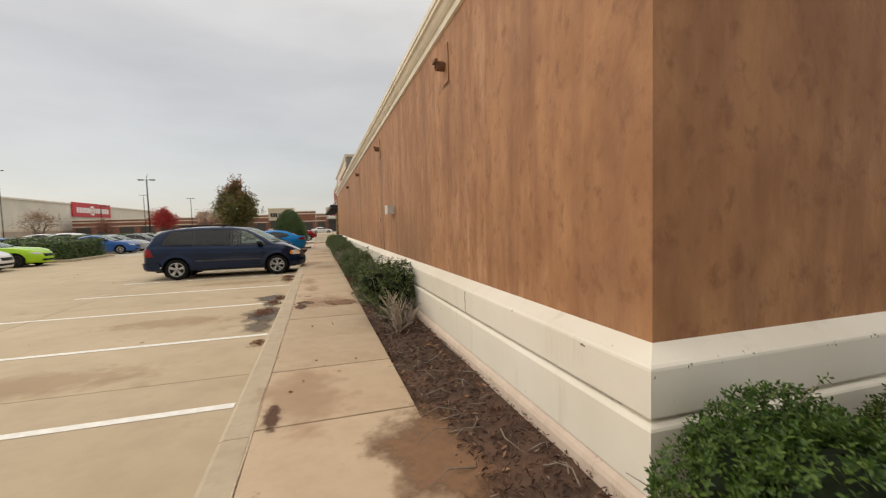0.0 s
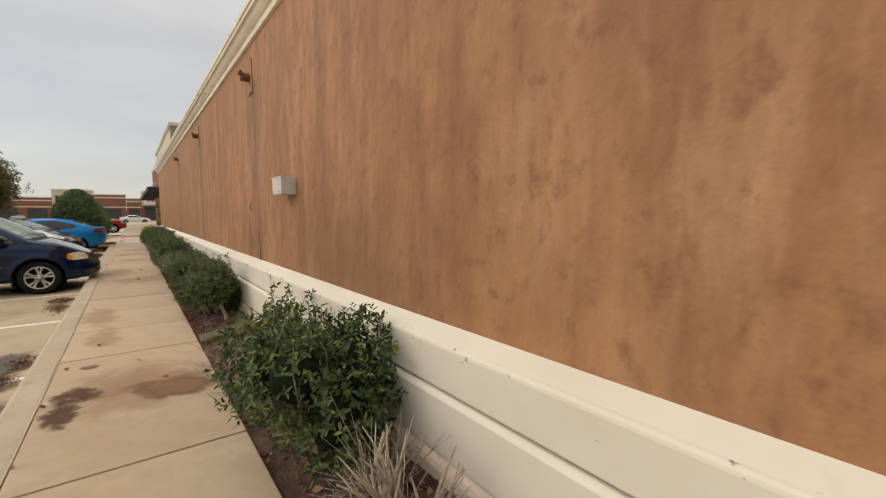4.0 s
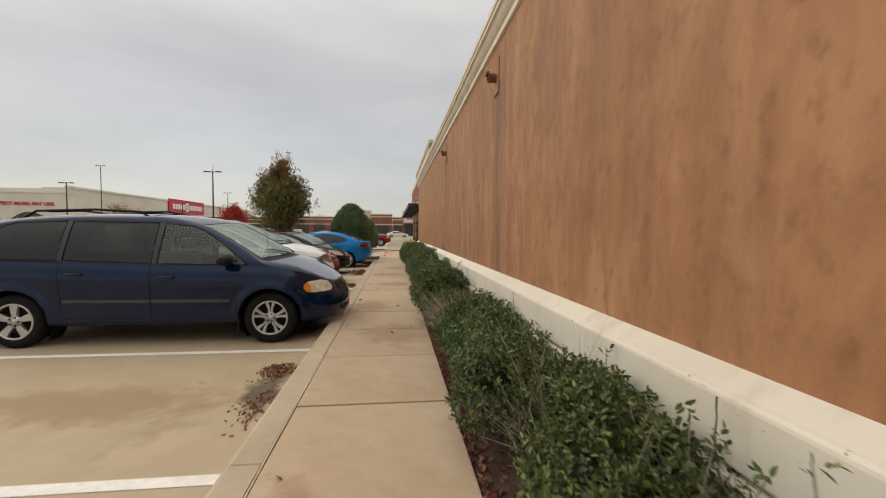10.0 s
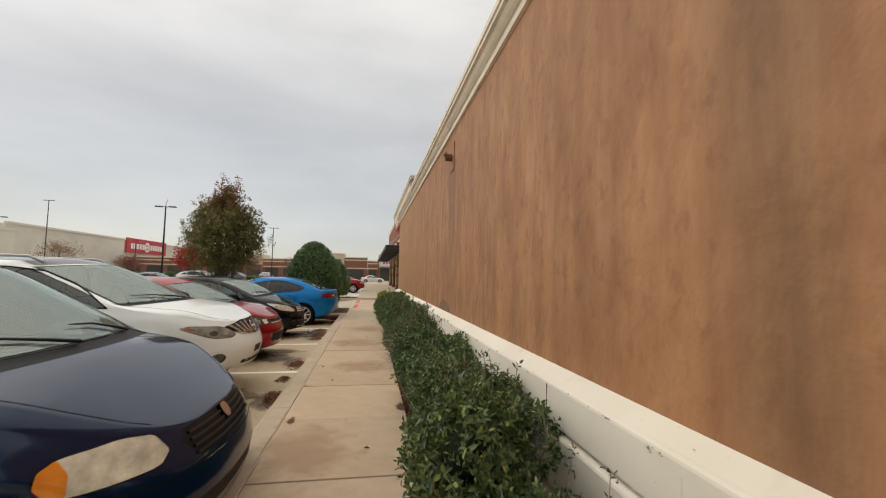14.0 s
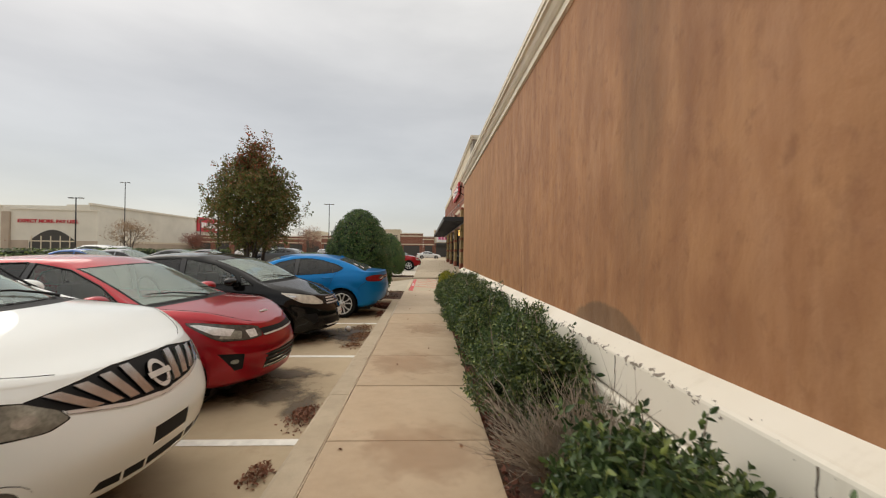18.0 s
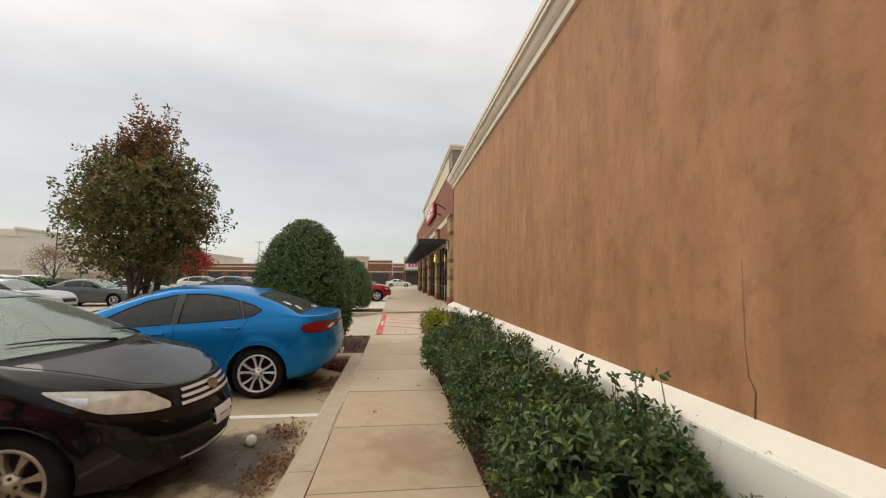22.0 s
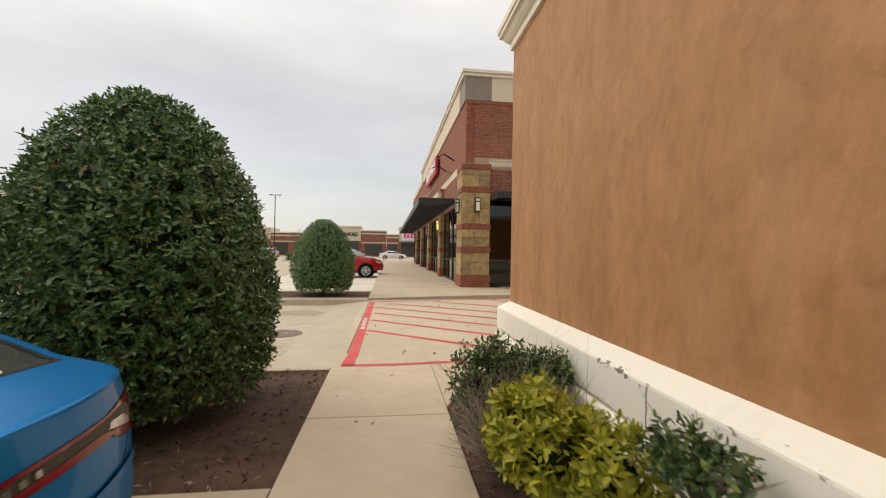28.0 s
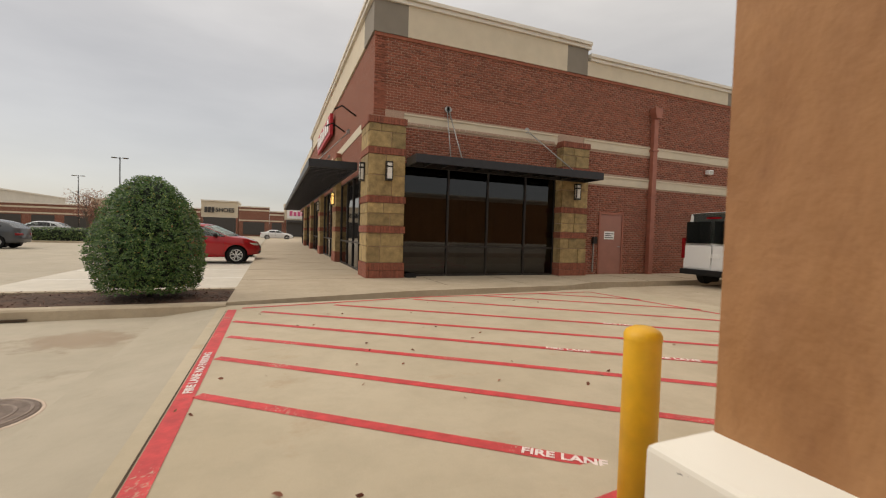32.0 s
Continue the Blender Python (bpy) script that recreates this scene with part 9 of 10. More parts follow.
# storefront glazing
def glazed(name, label, x0, x1, z0, z1, mull, rails, along="x", at=BY, depth=0.1):
    w = thing(name, label, "window")
    w["kind"] = "structure"
    def bx(n, a, b, za, zb, d0, d1, mat):
        if along == "x":
            return box(n, a, b, at + d0, at + d1, za, zb, mat, w)
        return box(n, at + d0, at + d1, a, b, za, zb, mat, w)
    cols = [x0] + list(mull) + [x1]
    for c in cols:
        bx("mullion", c - 0.03, c + 0.03, z0, z1, 0.0, depth, DARK_FRAME)
    lev = [z0] + list(rails) + [z1]
    for zz in lev:
        for a, b in zip(cols, cols[1:]):
            bx("rail", a + 0.03, b - 0.03, zz - 0.03, zz + 0.03, 0.005, depth - 0.005, DARK_FRAME)
    for a, b in zip(cols, cols[1:]):
        for za, zb in zip(lev, lev[1:]):
            g = bx("pane", a + 0.03, b - 0.03, za + 0.03, zb - 0.03, depth * 0.45, depth * 0.55, SHOPGLASS)
            g.visible_shadow = False
    return w
glazed("window_shop", "tall dark tinted shopfront glass in bronze frames", 3.98, 9.58, 0.03, 3.40, (5.48, 6.90, 8.35), (0.95,))
wall_box("window_head", 3.93, 9.60, BY, BY + 0.3, 3.42, 3.50, DARK_FRAME)
for k, y0 in enumerate((42.95, 49.4, 55.9, 62.4, 68.9)):
    glazed("window_shop", "full-height shop window in dark bronze frames", y0, y0 + 5.3, 0.03, 3.3, (y0 + 1.2, y0 + 2.4, y0 + 3.7), (0.95,), "y", BX)
# interior behind the glass, dim from its dark taupe walls and ceiling
room = structure("shop_interior", "empty shop floor and dark taupe walls behind the glass", "room")
box("floor", BX + 0.35, 33, BY + 0.36, 77, -0.02, 0.01, KERB, room)
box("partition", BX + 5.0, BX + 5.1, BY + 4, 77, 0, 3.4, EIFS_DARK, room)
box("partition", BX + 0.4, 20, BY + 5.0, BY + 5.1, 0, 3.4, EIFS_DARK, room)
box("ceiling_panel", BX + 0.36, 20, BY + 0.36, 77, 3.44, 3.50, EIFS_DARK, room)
# posters and stock colours behind the walk-side windows
for k, (y0, c) in enumerate(((43.4, (0.20, 0.30, 0.05)), (44.7, (0.42, 0.36, 0.20)), (46.0, (0.16, 0.32, 0.08)), (50.0, (0.35, 0.33, 0.25)), (52.2, (0.3, 0.25, 0.12)))):
    tagged(box("window_poster", BX + 0.16, BX + 0.17, y0, y0 + 0.9, 0.9, 2.6, plain("poster_%d" % k, c, 0.6, vary=0.4, scale=6)), "tall printed poster hung inside the shop window", "poster", "window posters")

# steel canopies with hanging rods
def canopy(label, x0, x1, y0, y1, z, rods, slope_axis, deck=True, gap=0.55):
    c = thing("canopy", label, "canopy", "canopies")
    box("fascia", x0, x1, y0, y0 + 0.06, z, z + 0.24, BLACK_METAL, c, 0.006)
    box("fascia", x0, x1, y1 - 0.06, y1, z, z + 0.24, BLACK_METAL, c, 0.006)
    box("fascia", x0, x0 + 0.06, y0 + 0.06, y1 - 0.06, z, z + 0.24, BLACK_METAL, c, 0.006)
    box("fascia", x1 - 0.06, x1, y0 + 0.06, y1 - 0.06, z, z + 0.24, BLACK_METAL, c, 0.006)
    if deck:
        box("deck", x0 + 0.06, x1 - 0.06, y0 + 0.06, y1 - 0.06, z + 0.17, z + 0.21, BLACK_METAL, c)
    n = int(max(x1 - x0, y1 - y0) / gap)
    for k in range(1, n):
        if slope_axis == "y":
            xx = x0 + (x1 - x0) * k / n
            box("rib", xx - 0.025, xx + 0.025, y0 + 0.06, y1 - 0.06, z + 0.03, z + 0.165, BLACK_METAL, c)
        else:
            yy = y0 + (y1 - y0) * k / n
            box("rib", x0 + 0.06, x1 - 0.06, yy - 0.025, yy + 0.025, z + 0.03, z + 0.165, BLACK_METAL, c)
    for a, b in rods:
        rod("hanger", [a, b], 0.018, GALV, c)
        v, f = lathe([(0.0, -0.03), (0.09, -0.03), (0.09, 0.0)], 12, "y" if slope_axis == "y" else "y")
        raw("hanger_plate", [(b[0] + p[0], b[1] + p[1], b[2] + p[2]) for p in v], f, GALV, c)
    return c
canopy("black steel canopy hung over the shopfront glass", 3.95, 10.55, 40.85, PY - 0.04, 3.30,
       [((5.4, 41.0, 3.54), (5.4, BY - 0.02, 5.25)), ((5.35, 41.7, 3.54), (5.35, BY - 0.02, 5.25)), ((9.4, 41.0, 3.54), (8.3, BY - 0.02, 4.95))], "y")
canopy("long black steel canopy hung over the walk", 1.30, BX - 0.24, 43.2, 74, 3.28,
       [((1.45, 46.0, 3.52), (BX - 0.02, 46.4, 5.2)), ((1.45, 52.0, 3.52), (BX - 0.02, 52.4, 5.2)), ((1.45, 60.0, 3.52), (BX - 0.02, 60.4, 5.2))], "x", False, 0.34)

# wall lanterns
FROSTED = plain("frosted_lens", (0.82, 0.80, 0.74), 0.35, vary=0.08, scale=12)
def lantern(x, y, z, rz, lit=False):
    l_ = thing("wall_lantern", "rectangular bronze wall lantern with a frosted lens" + (", lit" if lit else ""), "lamp", "wall lanterns", pose(x, y, z, 0, 0, rz))
    box("backplate", -0.10, 0.10, -0.03, 0.0, -0.28, 0.28, DARK_FRAME, l_)
    box("lens", -0.078, 0.078, -0.135, -0.03, -0.24, 0.24, WARM if lit else FROSTED, l_, 0.01)
    for zz in (-0.25, 0.25, 0.12):
        box("bar", -0.09, 0.09, -0.145, -0.03, zz - 0.022, zz + 0.022, DARK_FRAME, l_)
    for xx in (-0.085, 0.085):
        box("side_bar", xx - 0.012, xx + 0.012, -0.145, -0.120, -0.25, 0.25, DARK_FRAME, l_)
lantern(3.42, PY - 0.02, 3.12, 0)
lantern(10.2, PY - 0.02, 2.95, 0)
lantern(2.82, 42.35, 3.12, -90)
lantern(BX - 0.22, 48.8, 2.75, -90, True)
lantern(BX - 0.22, 55.3, 2.75, -90)

# service door, downpipe, meter, flood lamp
sd = thing("door_1", "pinkish painted steel service door with a small notice", "door")
sd["kind"] = "structure"
box("leaf", 11.66, 12.70, BY - 0.02, BY + 0.05, 0.02, 2.25, DOOR_PINK, sd, 0.006)
for a, b, c, d in ((11.58, 11.655, 0.0, 2.33), (12.705, 12.78, 0.0, 2.33), (11.655, 12.705, 2.255, 2.33)):
    box("door_frame", a, b, BY - 0.045, BY + 0.05, c, d, COPPER, sd)
box("notice", 11.86, 12.34, BY - 0.03, BY - 0.022, 1.32, 1.62, SIGN_WHITE, sd)
for k in range(3):
    box("notice_bar", 11.9, 12.30 - 0.1 * (k % 2), BY - 0.034, BY - 0.031, 1.37 + 0.075 * k, 1.40 + 0.075 * k, SIGN_DARK, sd)
rod("handle", [(12.6, BY - 0.02, 1.05), (12.6, BY - 0.08, 1.05), (12.48, BY - 0.08, 1.05)], 0.014, GALV, sd)
dp = thing("downpipe", "terracotta-painted steel downpipe with a hopper head", "pipe")
box("pipe", 13.98, 14.20, BY - 0.20, BY - 0.02, 0.0, 6.05, COPPER, dp, 0.02)
prism("hopper", [(13.90, 6.45), (13.90, 6.25), (13.98, 6.05), (14.20, 6.05), (14.28, 6.25), (14.28, 6.45)], BY - 0.30, BY - 0.02, COPPER, dp, "y", 0.01)
for zz in (1.2, 3.0, 4.8):
    box("strap", 13.94, 14.24, BY - 0.215, BY - 0.02, zz, zz + 0.06, COPPER, dp)
fx = thing("flood_lamp", "small white flood lamp on the brick wall", "lamp")
box("housing", 17.15, 17.42, BY - 0.22, BY - 0.04, 4.16, 4.34, SIGN_WHITE, fx, 0.02)
box("bracket", 17.24, 17.33, BY - 0.06, BY, 4.20, 4.30, GALV, fx)
box("lens", 17.18, 17.39, BY - 0.232, BY - 0.222, 4.18, 4.30, LAMP_CLEAR, fx)
mt = thing("alarm_box", "small dark key box on the brick", "box")
box("body", 11.28, 11.46, BY - 0.12, BY - 0.01, 1.15, 1.40, DARK_FRAME, mt, 0.01)
box("conduit", 11.34, 11.38, BY - 0.05, BY - 0.008, 0.1, 1.15, GALV, mt)
mt2 = thing("rodent_box", "black plastic bait box by the pier", "box")
prism("body", [(4.02, 0), (4.36, 0), (4.33, 0.12), (4.05, 0.12)], PY - 0.02, PY + 0.18, TRIM, mt2, "y", 0.01)

# red lettering sign box on the walk side: lettering of a brand kept as plain bars
sg = thing("shop_sign", "red sign letters raised off the brick wall", "sign")
box("sign_tray", BX - 0.24, BX - 0.10, 50.6, 56.6, 5.95, 6.95, SIGN_RED, sg, 0.01)
for k in range(7):
    yy = 50.9 + k * 0.78
    box("sign_letter", BX - 0.30, BX - 0.245, yy, yy + 0.5, 6.15, 6.75 - 0.1 * (k % 2), SIGN_WHITE, sg, 0.02)
for yy in (45.0, 47.6):
    rod("gooseneck_lamp", [(BX, yy, 5.45), (BX - 0.5, yy, 5.75), (BX - 0.75, yy, 5.6)], 0.03, TRIM, sg)

# shop walk and its kerb
sw = structure("shop_walk", "pale concrete walk in front of the shops", "pavement")
prism("walk_slab", [(-0.42, 38.22), (-0.42, 92), (BX + 0.4, 92), (BX + 0.4, BY + 0.3), (34, BY + 0.3), (34, 39.95), (9.3, 39.85), (8.1, 39.35), (3.3, 39.05)], LOT - 0.05, 0.0, KERB, sw, "z")
for k in range(12):
    y0 = 41.8 + 3.0 * k
    box("joint", -0.41, BX - 0.2, y0, y0 + 0.012, -0.001, 0.002, JOINT, sw)
for k in range(7):
    x0 = 4.6 + 2.4 * k
    box("joint", x0, x0 + 0.012, 39.9, BY - 0.1, -0.001, 0.002, JOINT, sw)
raw("light_slab", [(-5.6, 41.0, LOT + 0.003), (-0.45, 41.0, LOT + 0.003), (-0.45, 62, LOT + 0.003), (-5.6, 62, LOT + 0.003)], [(0, 1, 2, 3)],
    concrete("new_concrete", (0.62, 0.57, 0.48), (0.70, 0.65, 0.56), (0.5, 0.43, 0.34), 0.6, 0.3), lot)
for y in (41.3, 44.0, 46.7, 49.4, 52.1):
    tagged(raw("stall_line", [(-5.5, y - 0.05, LOT + 0.007), (-0.5, y - 0.05, LOT + 0.007), (-0.5, y + 0.05, LOT + 0.007), (-5.5, y + 0.05, LOT + 0.007)], [(0, 1, 2, 3)], WHITE_PAINT), "white painted stall line by the shop walk", "road marking", "shop stall lines", "structure")

# yellow bollard at the corner of the stucco building
bo = thing("bollard", "yellow-painted steel bollard with a domed cap", "bollard", at=Matrix.Translation((1.98, 31.32, FL)))
v, f = lathe([(0.0, -0.05), (0.084, -0.05), (0.084, 0.93)], 28, "z")
raw("post", v, f, YELLOW, bo, smooth=True)
v, f = lathe([(0.086, 0.92), (0.086, 0.945), (0.075, 0.965), (0.045, 0.982), (0.0, 0.988)], 28, "z")
raw("cap", v, f, YELLOW, bo, smooth=True)
stripe(1.36, 31.54, 3.2, 31.20, 0.14, FL + 0.006)

# ---- the far side of the lot ----
sedan_s = dict(L=4.7, W=1.83, zb=0.19, sf=0.95, sr=0.5, nf=2.5, nr=2.9, R=0.325, rim=0.215, spokes=7, style="single", axles=(0.95, 3.7), lean_top=0.6, znose=0.45, tumble=0.42,
               belt=[(0, 0.70), (0.4, 0.80), (0.9, 0.88), (1.3, 0.93), (3.4, 0.99), (4.7, 1.0)],
               top=[(0, 0.72), (0.3, 0.84), (0.8, 0.95), (1.25, 1.01), (2.2, 1.40), (2.6, 1.45), (3.1, 1.43), (3.5, 1.33), (4.1, 1.08), (4.5, 1.06), (4.7, 1.01)],
               ws=(1.27, 2.18), rw=(3.4, 4.05), windows=((1.62, 2.5), (2.56, 3.4)), doors=((1.45, 2.53, 0.28), (2.56, 3.5, 0.28)), clear=0, hood_z=0.69)
coupe_s = dict(sedan_s, L=4.79, W=1.92, R=0.34, rim=0.25, spokes=5, style="pair", rim_mat=BLACK_METAL,
               belt=[(0, 0.72), (0.4, 0.82), (0.9, 0.91), (1.4, 0.96), (3.6, 1.02), (4.79, 1.04)],
               top=[(0, 0.74), (0.3, 0.87), (0.9, 0.98), (1.5, 1.04), (2.35, 1.32), (2.7, 1.37), (3.2, 1.34), (4.1, 1.10), (4.5, 1.08), (4.79, 1.05)],
               ws=(1.5, 2.3), rw=(3.15, 4.0), windows=((1.75, 2.75), (2.8, 3.15)), doors=((1.55, 2.8, 0.28),))
suv_s = dict(mur_s, marks=[], mirror_mat=TRIM, flare=0.012)
far_paint = {}
def far_car(name, label, s, colour, nose, y, rz=0, z=LOT):
    key = colour
    if key not in far_paint:
        far_paint[key] = paint("far_paint_%d" % len(far_paint), colour, 0.2)
    car, shp = make_car(name, label, "car", s, far_paint[key], pose(nose, y, z, 0, 0, rz), detail=False)
    up = 0.17 if s["R"] > 0.36 else 0.0
    patch(shp, "headlight", [(0.40, 0.62 + up), (0.80, 0.64 + up), (0.98, 0.74 + up), (0.42, 0.72 + up)], LAMP_CLEAR, car, 0.012, 6, 3, both=True)
    patch(shp, "grille", [(-0.36, 0.50 + up), (0.36, 0.50 + up), (0.38, 0.64 + up), (-0.38, 0.64 + up)], TRIM, car, 0.008, 6, 2)
    patch(shp, "lower_intake", [(-0.5, 0.28 + up), (0.5, 0.28 + up), (0.5, 0.38 + up), (-0.5, 0.38 + up)], TRIM, car, 0.008, 6, 2)
    dd = shp.pd[-1]
    patch(shp, "tail_light", [(dd - 0.9, 0.75), (dd - 0.35, 0.75), (dd - 0.35, 0.90), (dd - 0.9, 0.90)], LAMP_RED, car, 0.01, 5, 2, both=True)
    return car
far_car("coupe_car", "lime green sports coupe across the parking aisle", coupe_s, (0.34, 0.60, 0.015), -13.4, 26.6)
far_car("sedan_car", "white sedan with a dark grille across the aisle", sedan_s, (0.70, 0.70, 0.68), -13.3, 23.4)
far_car("sedan_car", "mid blue sedan parked across the aisle", sedan_s, (0.02, 0.10, 0.33), -13.2, 37.4)
far_car("sedan_car", "pale grey sedan parked across the aisle", sedan_s, (0.34, 0.36, 0.38), -13.4, 40.2)
far_car("sedan_car", "dark grey sedan parked across the aisle", sedan_s, (0.10, 0.105, 0.11), -13.6, 45.6)
far_car("sedan_car", "grey sedan parked across the aisle", sedan_s, (0.22, 0.22, 0.23), -14.6, 51.4)
far_car("crossover_car", "dark grey crossover parked tail to the aisle", suv_s, (0.07, 0.075, 0.082), -17.6, 61.3, 180)
far_car("crossover_car", "white crossover parked behind grey cars", suv_s, (0.68, 0.68, 0.66), -16.4, 65.2)
far_car("crossover_car", "red crossover parked nose to the shop walk", dict(suv_s, L=4.5), (0.36, 0.014, 0.018), -0.15, 50.4)
far_car("sedan_car", "dark red sedan parked by the shop walk", sedan_s, (0.20, 0.015, 0.02), -0.5, 55.0)
far_car("sedan_car", "white sedan far along the shop walk", sedan_s, (0.70, 0.70, 0.69), 3.2, 98)
far_car("crossover_car", "silver crossover far across the lot", suv_s, (0.42, 0.43, 0.44), -24.5, 86, 180)
far_car("crossover_car", "white crossover far across the lot", suv_s, (0.66, 0.66, 0.64), -29.0, 62, 0)
far_car("sedan_car", "silver sedan in the second parking row", sedan_s, (0.40, 0.41, 0.42), -24.5, 33.8, 180)
far_car("sedan_car", "blue sedan in the second parking row", sedan_s, (0.025, 0.09, 0.26), -24.5, 38.2, 180)
far_car("crossover_car", "black crossover in the second parking row", suv_s, (0.02, 0.02, 0.022), -24.5, 29.5, 180)
far_car("crossover_car", "white crossover in the second parking row", suv_s, (0.66, 0.66, 0.64), -24.5, 46.0, 180)
far_car("sedan_car", "red sedan far across the lot", sedan_s, (0.28, 0.02, 0.02), -9.0, 96, 90)
far_car("sedan_car", "grey sedan far across the lot", sedan_s, (0.2, 0.2, 0.21), -14.0, 100, 90)
far_car("crossover_car", "silver crossover by the far shops", suv_s, (0.45, 0.45, 0.45), -20.0, 104, 90)

# white cargo van beside the stucco building
cv_s = dict(suv_s, posts=[], under=[(0, 0.34), (1.3, 0.30), (5.4, 0.34)], sweep=0.15, mirror=1.45, L=5.4, W=2.05, zb=0.30, R=0.35, rim=0.20, spokes=8, style="single", axles=(0.95, 4.4), sf=0.8, sr=0.12, nr=6, tumble=0.10, crown=0.03,
            belt=[(0, 0.9), (0.4, 1.05), (1.0, 1.2), (5.4, 1.28)], top=[(0, 0.92), (0.5, 1.15), (0.9, 1.3), (1.7, 2.05), (2.2, 2.30), (5.2, 2.32), (5.36, 2.25), (5.4, 1.35)],
            ws=(0.9, 1.7), rw=(5.30, 5.40), windows=((1.2, 2.1),), doors=((1.0, 2.1, 0.4),), clear=0, hood_z=0.9)
WVAN = paint("white_van_paint", (0.70, 0.70, 0.69), 0.0)
cvan, shp = make_car("cargo_van", "white cargo van with dark rear windows", "van", cv_s, WVAN, pose(12.75 + 5.4, 38.55, FL, 0, 0, 0))
dd = shp.pd[-1]
for sgn in (1, -1):
    box("rear_glass", -5.43, -5.405, sgn * 0.46 - 0.40, sgn * 0.46 + 0.40, 1.34, 2.02, TINTED, cvan, 0.01)
    box("tail_light", -5.43, -5.39, sgn * 0.95 - 0.06, sgn * 0.95 + 0.06, 0.85, 1.5, LAMP_RED, cvan, 0.01)
    box("rear_door", -5.418, -5.402, sgn * 0.475 - 0.45, sgn * 0.475 + 0.45, 0.55, 1.28, WVAN, cvan, 0.006)
box("rear_bumper", -5.52, -5.36, -0.98, 0.98, 0.35, 0.52, TRIM, cvan, 0.03)
box("number_plate", -5.43, -5.42, -0.26, 0.06, 0.90, 1.03, PLATE, cvan)
box("high_stop_light", -5.41, -5.36, -0.22, 0.22, 2.10, 2.15, LAMP_RED, cvan)

# hedged islands across the aisle
def hedge_block(x0, x1, y0, y1, h, seed, count):
    t_ = thing("clipped_hedge", "low dark green clipped hedge on a parking island", "hedge", "lot hedges")
    r = np.random.RandomState(seed)
    face = r.randint(0, 4, count)
    p = np.stack([r.uniform(x0, x1, count), r.uniform(y0, y1, count), np.full(count, h)], 1)
    nrm = np.tile([0.0, 0, 1], (count, 1))
    for k, (ax, val, nn) in enumerate(((0, x1, (1, 0, 0.2)), (1, y0, (0, -1, 0.2)), (0, x0, (-1, 0, 0.2)))):
        s = face == k
        p[s, 2] = r.uniform(0.05, h, s.sum())
        p[s, ax] = val
        nrm[s] = nn
    p += r.normal(0, 0.05, p.shape)
    p[:, 2] += LOT + 0.1
    bump = np.array([noise.noise(Vector((a * 0.9, b * 0.9, seed))) for a, b, _ in p]) * 0.16
    p[:, 2] += bump * (p[:, 2] > h * 0.6)
    v, f = leaf_cloud(p, nrm, 0.13, seed, 0.6, 0.6)
    ob = new("leaves", np_mesh("leaves", v, f, HOLLY))
    ob.parent = t_
    tagged(ob, kind="stuff")
    # plain dark box fills the hedge, painted as its inner shade
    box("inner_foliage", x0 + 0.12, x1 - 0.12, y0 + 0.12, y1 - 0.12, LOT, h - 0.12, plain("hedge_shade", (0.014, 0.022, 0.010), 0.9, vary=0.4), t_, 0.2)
    box("kerb_edge", x0 - 0.4, x1 + 0.4, y0 - 0.4, y1 + 0.4, LOT - 0.02, LOT + 0.13, KERB, t_, 0.03)
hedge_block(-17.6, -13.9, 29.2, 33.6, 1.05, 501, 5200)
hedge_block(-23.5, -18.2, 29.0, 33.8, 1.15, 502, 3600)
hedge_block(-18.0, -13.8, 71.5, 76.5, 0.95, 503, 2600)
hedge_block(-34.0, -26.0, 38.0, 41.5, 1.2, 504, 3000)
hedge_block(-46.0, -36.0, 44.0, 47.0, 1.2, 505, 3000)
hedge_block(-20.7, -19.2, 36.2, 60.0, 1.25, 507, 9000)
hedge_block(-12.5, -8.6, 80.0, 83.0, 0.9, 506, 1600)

# trees of the lot
tree("small maple with scarlet autumn leaves", -20.1, 65.8, LOT, 1.4, (0, 0, 3.2), (1.9, 1.9, 1.6), 5200, 0.16, [(MAPLE, lambda q: True)], 411, 3, 0.09)
tree("small thinning tree with tan leaves", -36.3, 70.0, LOT, 1.5, (0, 0, 3.2), (2.6, 2.6, 1.5), 1300, 0.16, [(TANLEAF, lambda q: True)], 412, 3, 0.09, 3, 24)
tree("small tree with rust-red thinning leaves", -30.4, 74.0, LOT, 1.2, (0, 0, 2.2), (1.8, 1.8, 1.1), 1900, 0.15, [(RUST, lambda q: True)], 413, 3, 0.08, 3, 20)
tree("nearly bare tree with a few tan leaves", -22.0, 98.0, LOT, 1.6, (0, 0, 4.0), (2.4, 2.4, 2.4), 900, 0.18, [(TANLEAF, lambda q: True)], 414, 3, 0.10, 4, 26)
tree("rust-leaved small tree by the store", -25.5, 112.0, LOT, 1.6, (0, 0, 3.2), (2.6, 2.6, 1.9), 1500, 0.2, [(RUST, lambda q: True)], 415, 3, 0.10, 3, 20)
tree("bare grey tree near the far shops", -17.0, 108.0, LOT, 1.6, (0, 0, 3.4), (2.0, 2.0, 2.2), 260, 0.15, [(TANLEAF, lambda q: True)], 416, 3, 0.09, 4, 26)
tree("rust-leaved small tree across the lot", -45.0, 60.0, LOT, 1.4, (0, 0, 2.6), (2.0, 2.0, 1.3), 1500, 0.16, [(RUST, lambda q: True)], 417, 3, 0.09, 3, 20)

